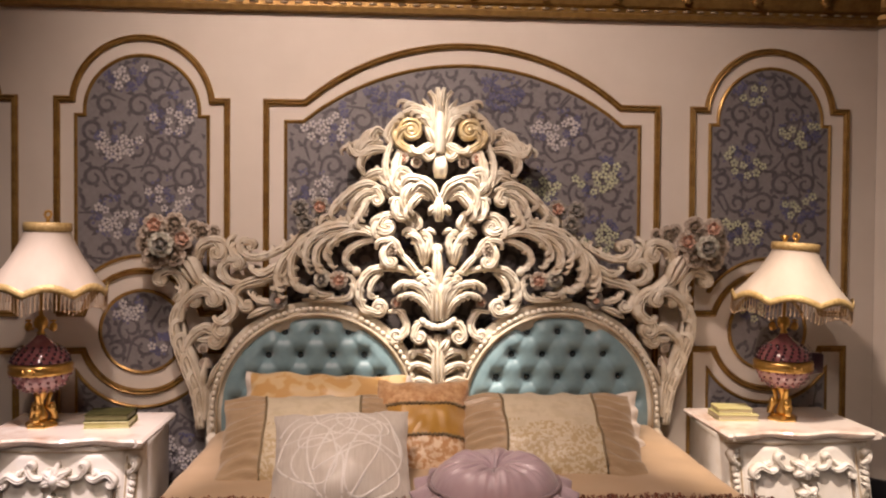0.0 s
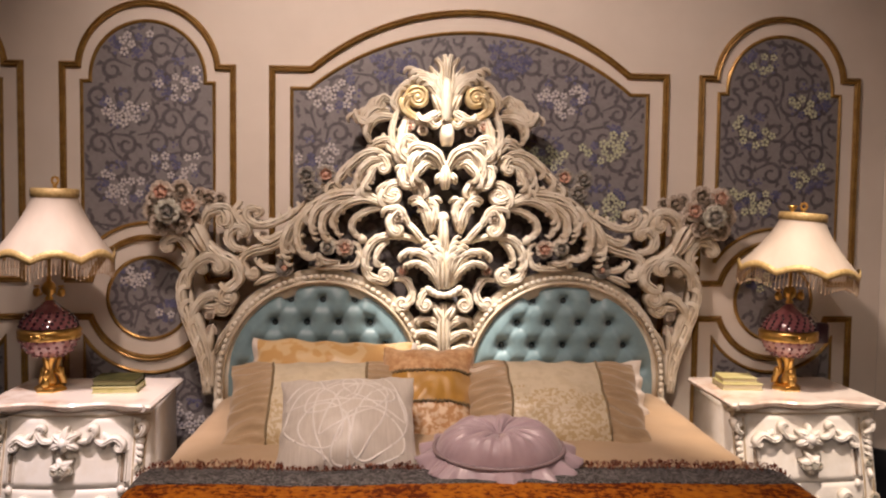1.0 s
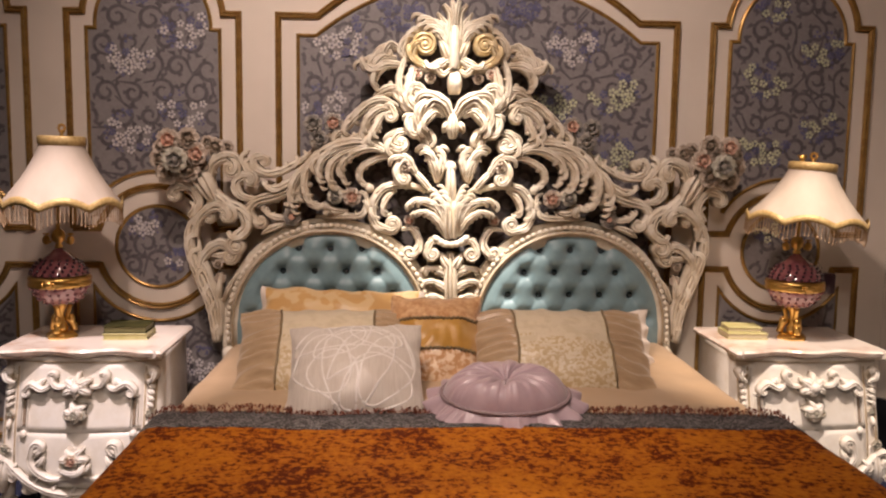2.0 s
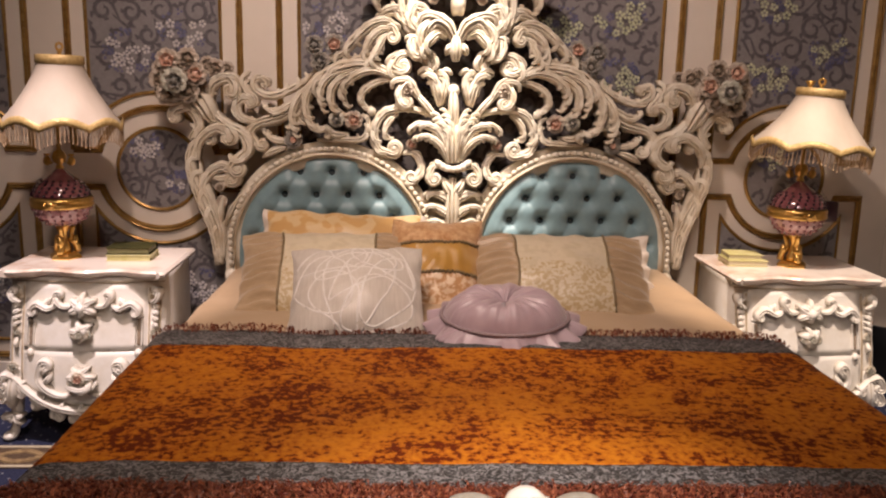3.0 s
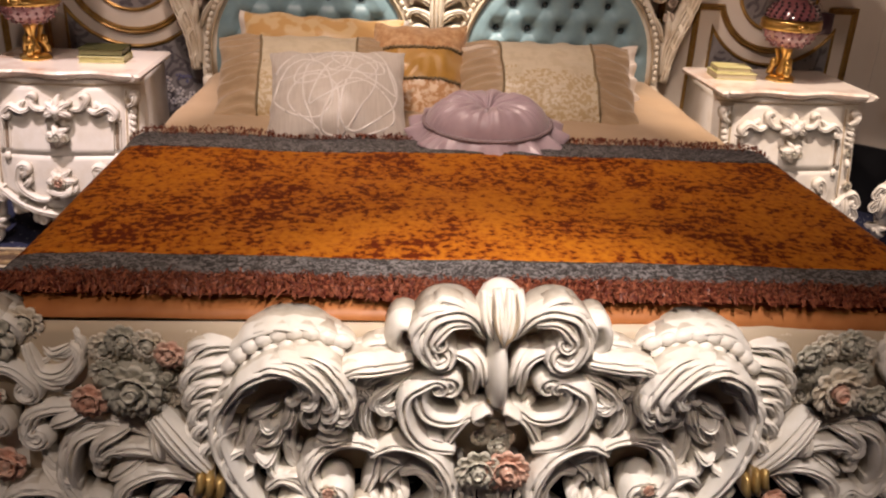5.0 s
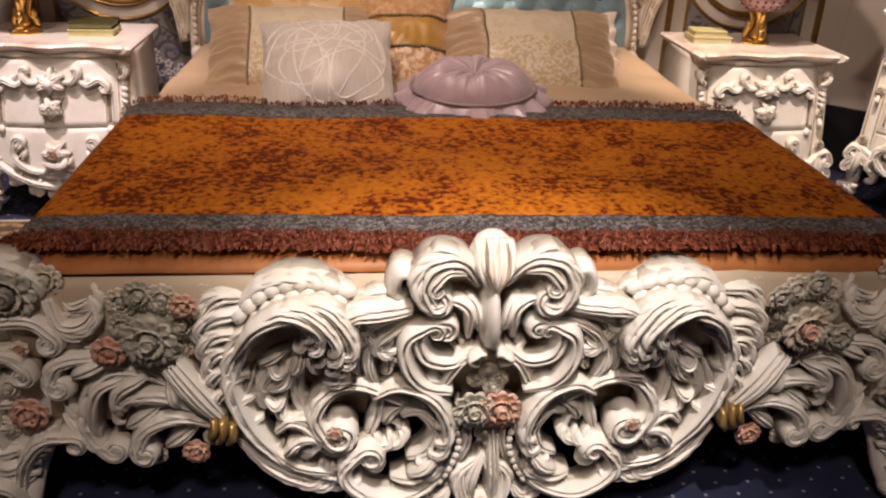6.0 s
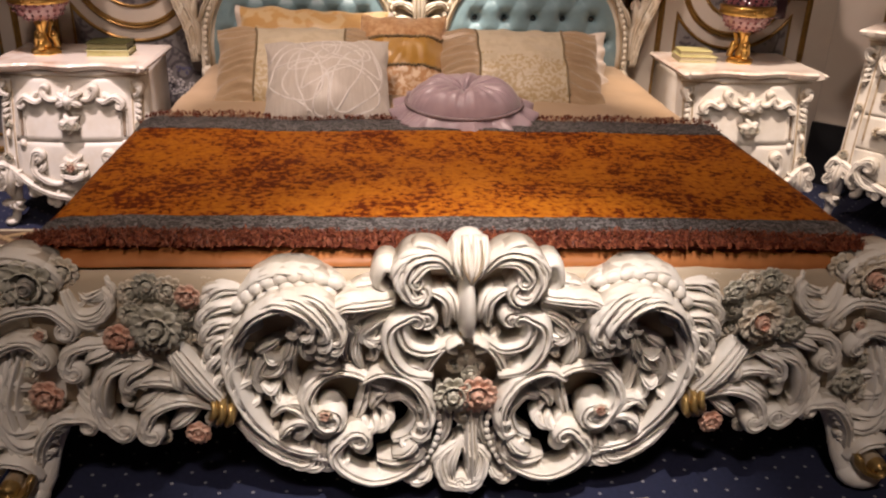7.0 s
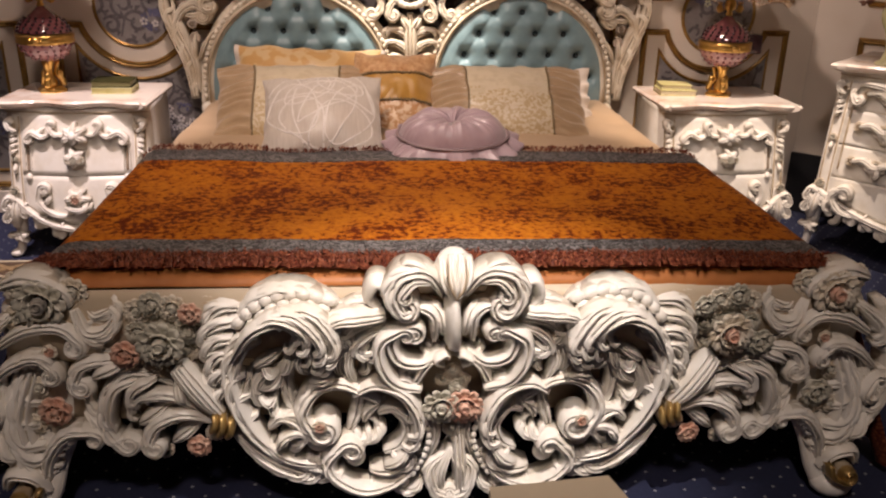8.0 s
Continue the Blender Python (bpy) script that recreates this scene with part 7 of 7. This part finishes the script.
vase = thing("flower_vase", (1.925, -0.665, 0.8305), "pale green footed vase with dried russet flowers", "vase")
M["vase"] = material("pale_green_glaze", (0.52, 0.50, 0.28), 0.25, second=(0.6, 0.57, 0.36), scale=8, coat=0.5)
M["dried"] = material("dried_russet_leaf", (0.13, 0.045, 0.03), 0.6, second=(0.20, 0.10, 0.06), scale=30)
part("vase_body", turned([(0.050, 0), (0.052, 0.008), (0.030, 0.020), (0.020, 0.06), (0.030, 0.12), (0.055, 0.17), (0.060, 0.20), (0.050, 0.225), (0.055, 0.235), (0.045, 0.23)], 28), "vase", vase)

rnd = random.Random(31)
for k in range(26):
    a, r, z = rnd.uniform(0, 6.28), rnd.uniform(0.05, 0.19), rnd.uniform(0.22, 0.42)
    end = (r * math.cos(a), r * math.sin(a), z)
    stem = cord(vase, "flower_stem", spline([(0, 0, 0.21), (0.4 * end[0], 0.4 * end[1], 0.26 + 0.4 * (z - 0.22)), end], 8), 0.002, "dried")
    leaves = []
    for q in range(9):
        b, e, L = rnd.uniform(0, 6.28), rnd.uniform(-0.8, 0.9), rnd.uniform(0.02, 0.04)
        d = Vector((math.cos(b) * math.cos(e), math.sin(b) * math.cos(e), math.sin(e)))
        s2 = d.orthogonal().normalized() * L * 0.28
        o = Vector(end)
        leaves.append(([tuple(o), tuple(o + d * L * 0.5 + s2), tuple(o + d * L), tuple(o + d * L * 0.5 - s2)], [(0, 1, 2), (0, 2, 3)]))
    part("flower_head", joined(leaves), "dried", stem, "", False)

# bay wall panel, carpet border, sign
fr = [(0.22, 0.14), (0.22, 0.865), (1.30, 0.865), (1.30, 0.14), (0.22, 0.14)]
rot = Matrix.Translation((1.95, 0, 0)) @ Matrix.Rotation(radians(-45), 4, "Z")
v, f = bar(fr, GOLD)
part("trim", ([tuple(rot @ Vector((x, y - 0.002, z))) for x, y, z in v], f), "gold_trim", wall_bay, "", False)
fr = [(0.22, 1.03), (0.22, 2.10), (1.30, 2.10), (1.30, 1.03), (0.22, 1.03)]
v, f = bar(fr, GOLD)
part("trim", ([tuple(rot @ Vector((x, y - 0.002, z))) for x, y, z in v], f), "gold_trim", wall_bay, "", False)
M["carpet_gold"] = material("carpet_gold_weave", (0.30, 0.21, 0.10), 0.9, second=(0.16, 0.10, 0.05), scale=50, bump=0.5, bump_scale=250)
M["carpet_cream"] = material("carpet_cream_weave", (0.46, 0.40, 0.29), 0.9, second=(0.36, 0.30, 0.2), scale=60, bump=0.5, bump_scale=250)
M["carpet_brown"] = material("carpet_brown_weave", (0.06, 0.035, 0.02), 0.95, second=(0.09, 0.055, 0.03), scale=60, bump=0.5, bump_scale=250)
part("border_ground", box(-2.98, -0.30, -0.815, -0.640, 0.0, 0.004, 0.001), "carpet_brown", floor, "", False)
for y in (-0.650, -0.805):
    part("border_line", box(-2.98, -0.30, y - 0.008, y + 0.008, 0.002, 0.007, 0.001), "carpet_cream", floor, "", False)
for ph in (0, math.pi):
    pts = [(-2.98 + 0.02 * i, -0.7275 + 0.042 * math.sin(ph + 0.02 * i * 2 * math.pi / 0.34)) for i in range(134)]
    rings = [[(x, y + o, z) for o, z in ((-0.014, 0.003), (-0.012, 0.008 + 0.001 * (ph > 0)), (0.012, 0.008 + 0.001 * (ph > 0)), (0.014, 0.003))] for x, y in pts]
    part("border_twist", loft(rings), "carpet_gold", floor, "", False)
M["card"] = material("pale_sign_board", (0.55, 0.48, 0.36), 0.45, second=(0.50, 0.42, 0.30), scale=4, bump=0.05)
sign = thing("sign_stand", (0.075, -3.10, 0), "pale sign board on a slim stand before the bed", "sign stand")
part("board", loft([[(x, y, z) for x, y in ((-0.105, -0.16), (0.085, -0.15), (0.042, 0.0), (-0.104, -0.015))] for z in (0.690, 0.703)]), "card", sign, "", False)
part("pole", turned([(0.010, 0.012), (0.010, 0.690)], 12, centre=(-0.02, -0.08, 0)), "black", sign)
part("base_plate", turned([(0.11, 0), (0.11, 0.008), (0.02, 0.014)], 24, centre=(-0.02, -0.08, 0)), "black", sign)
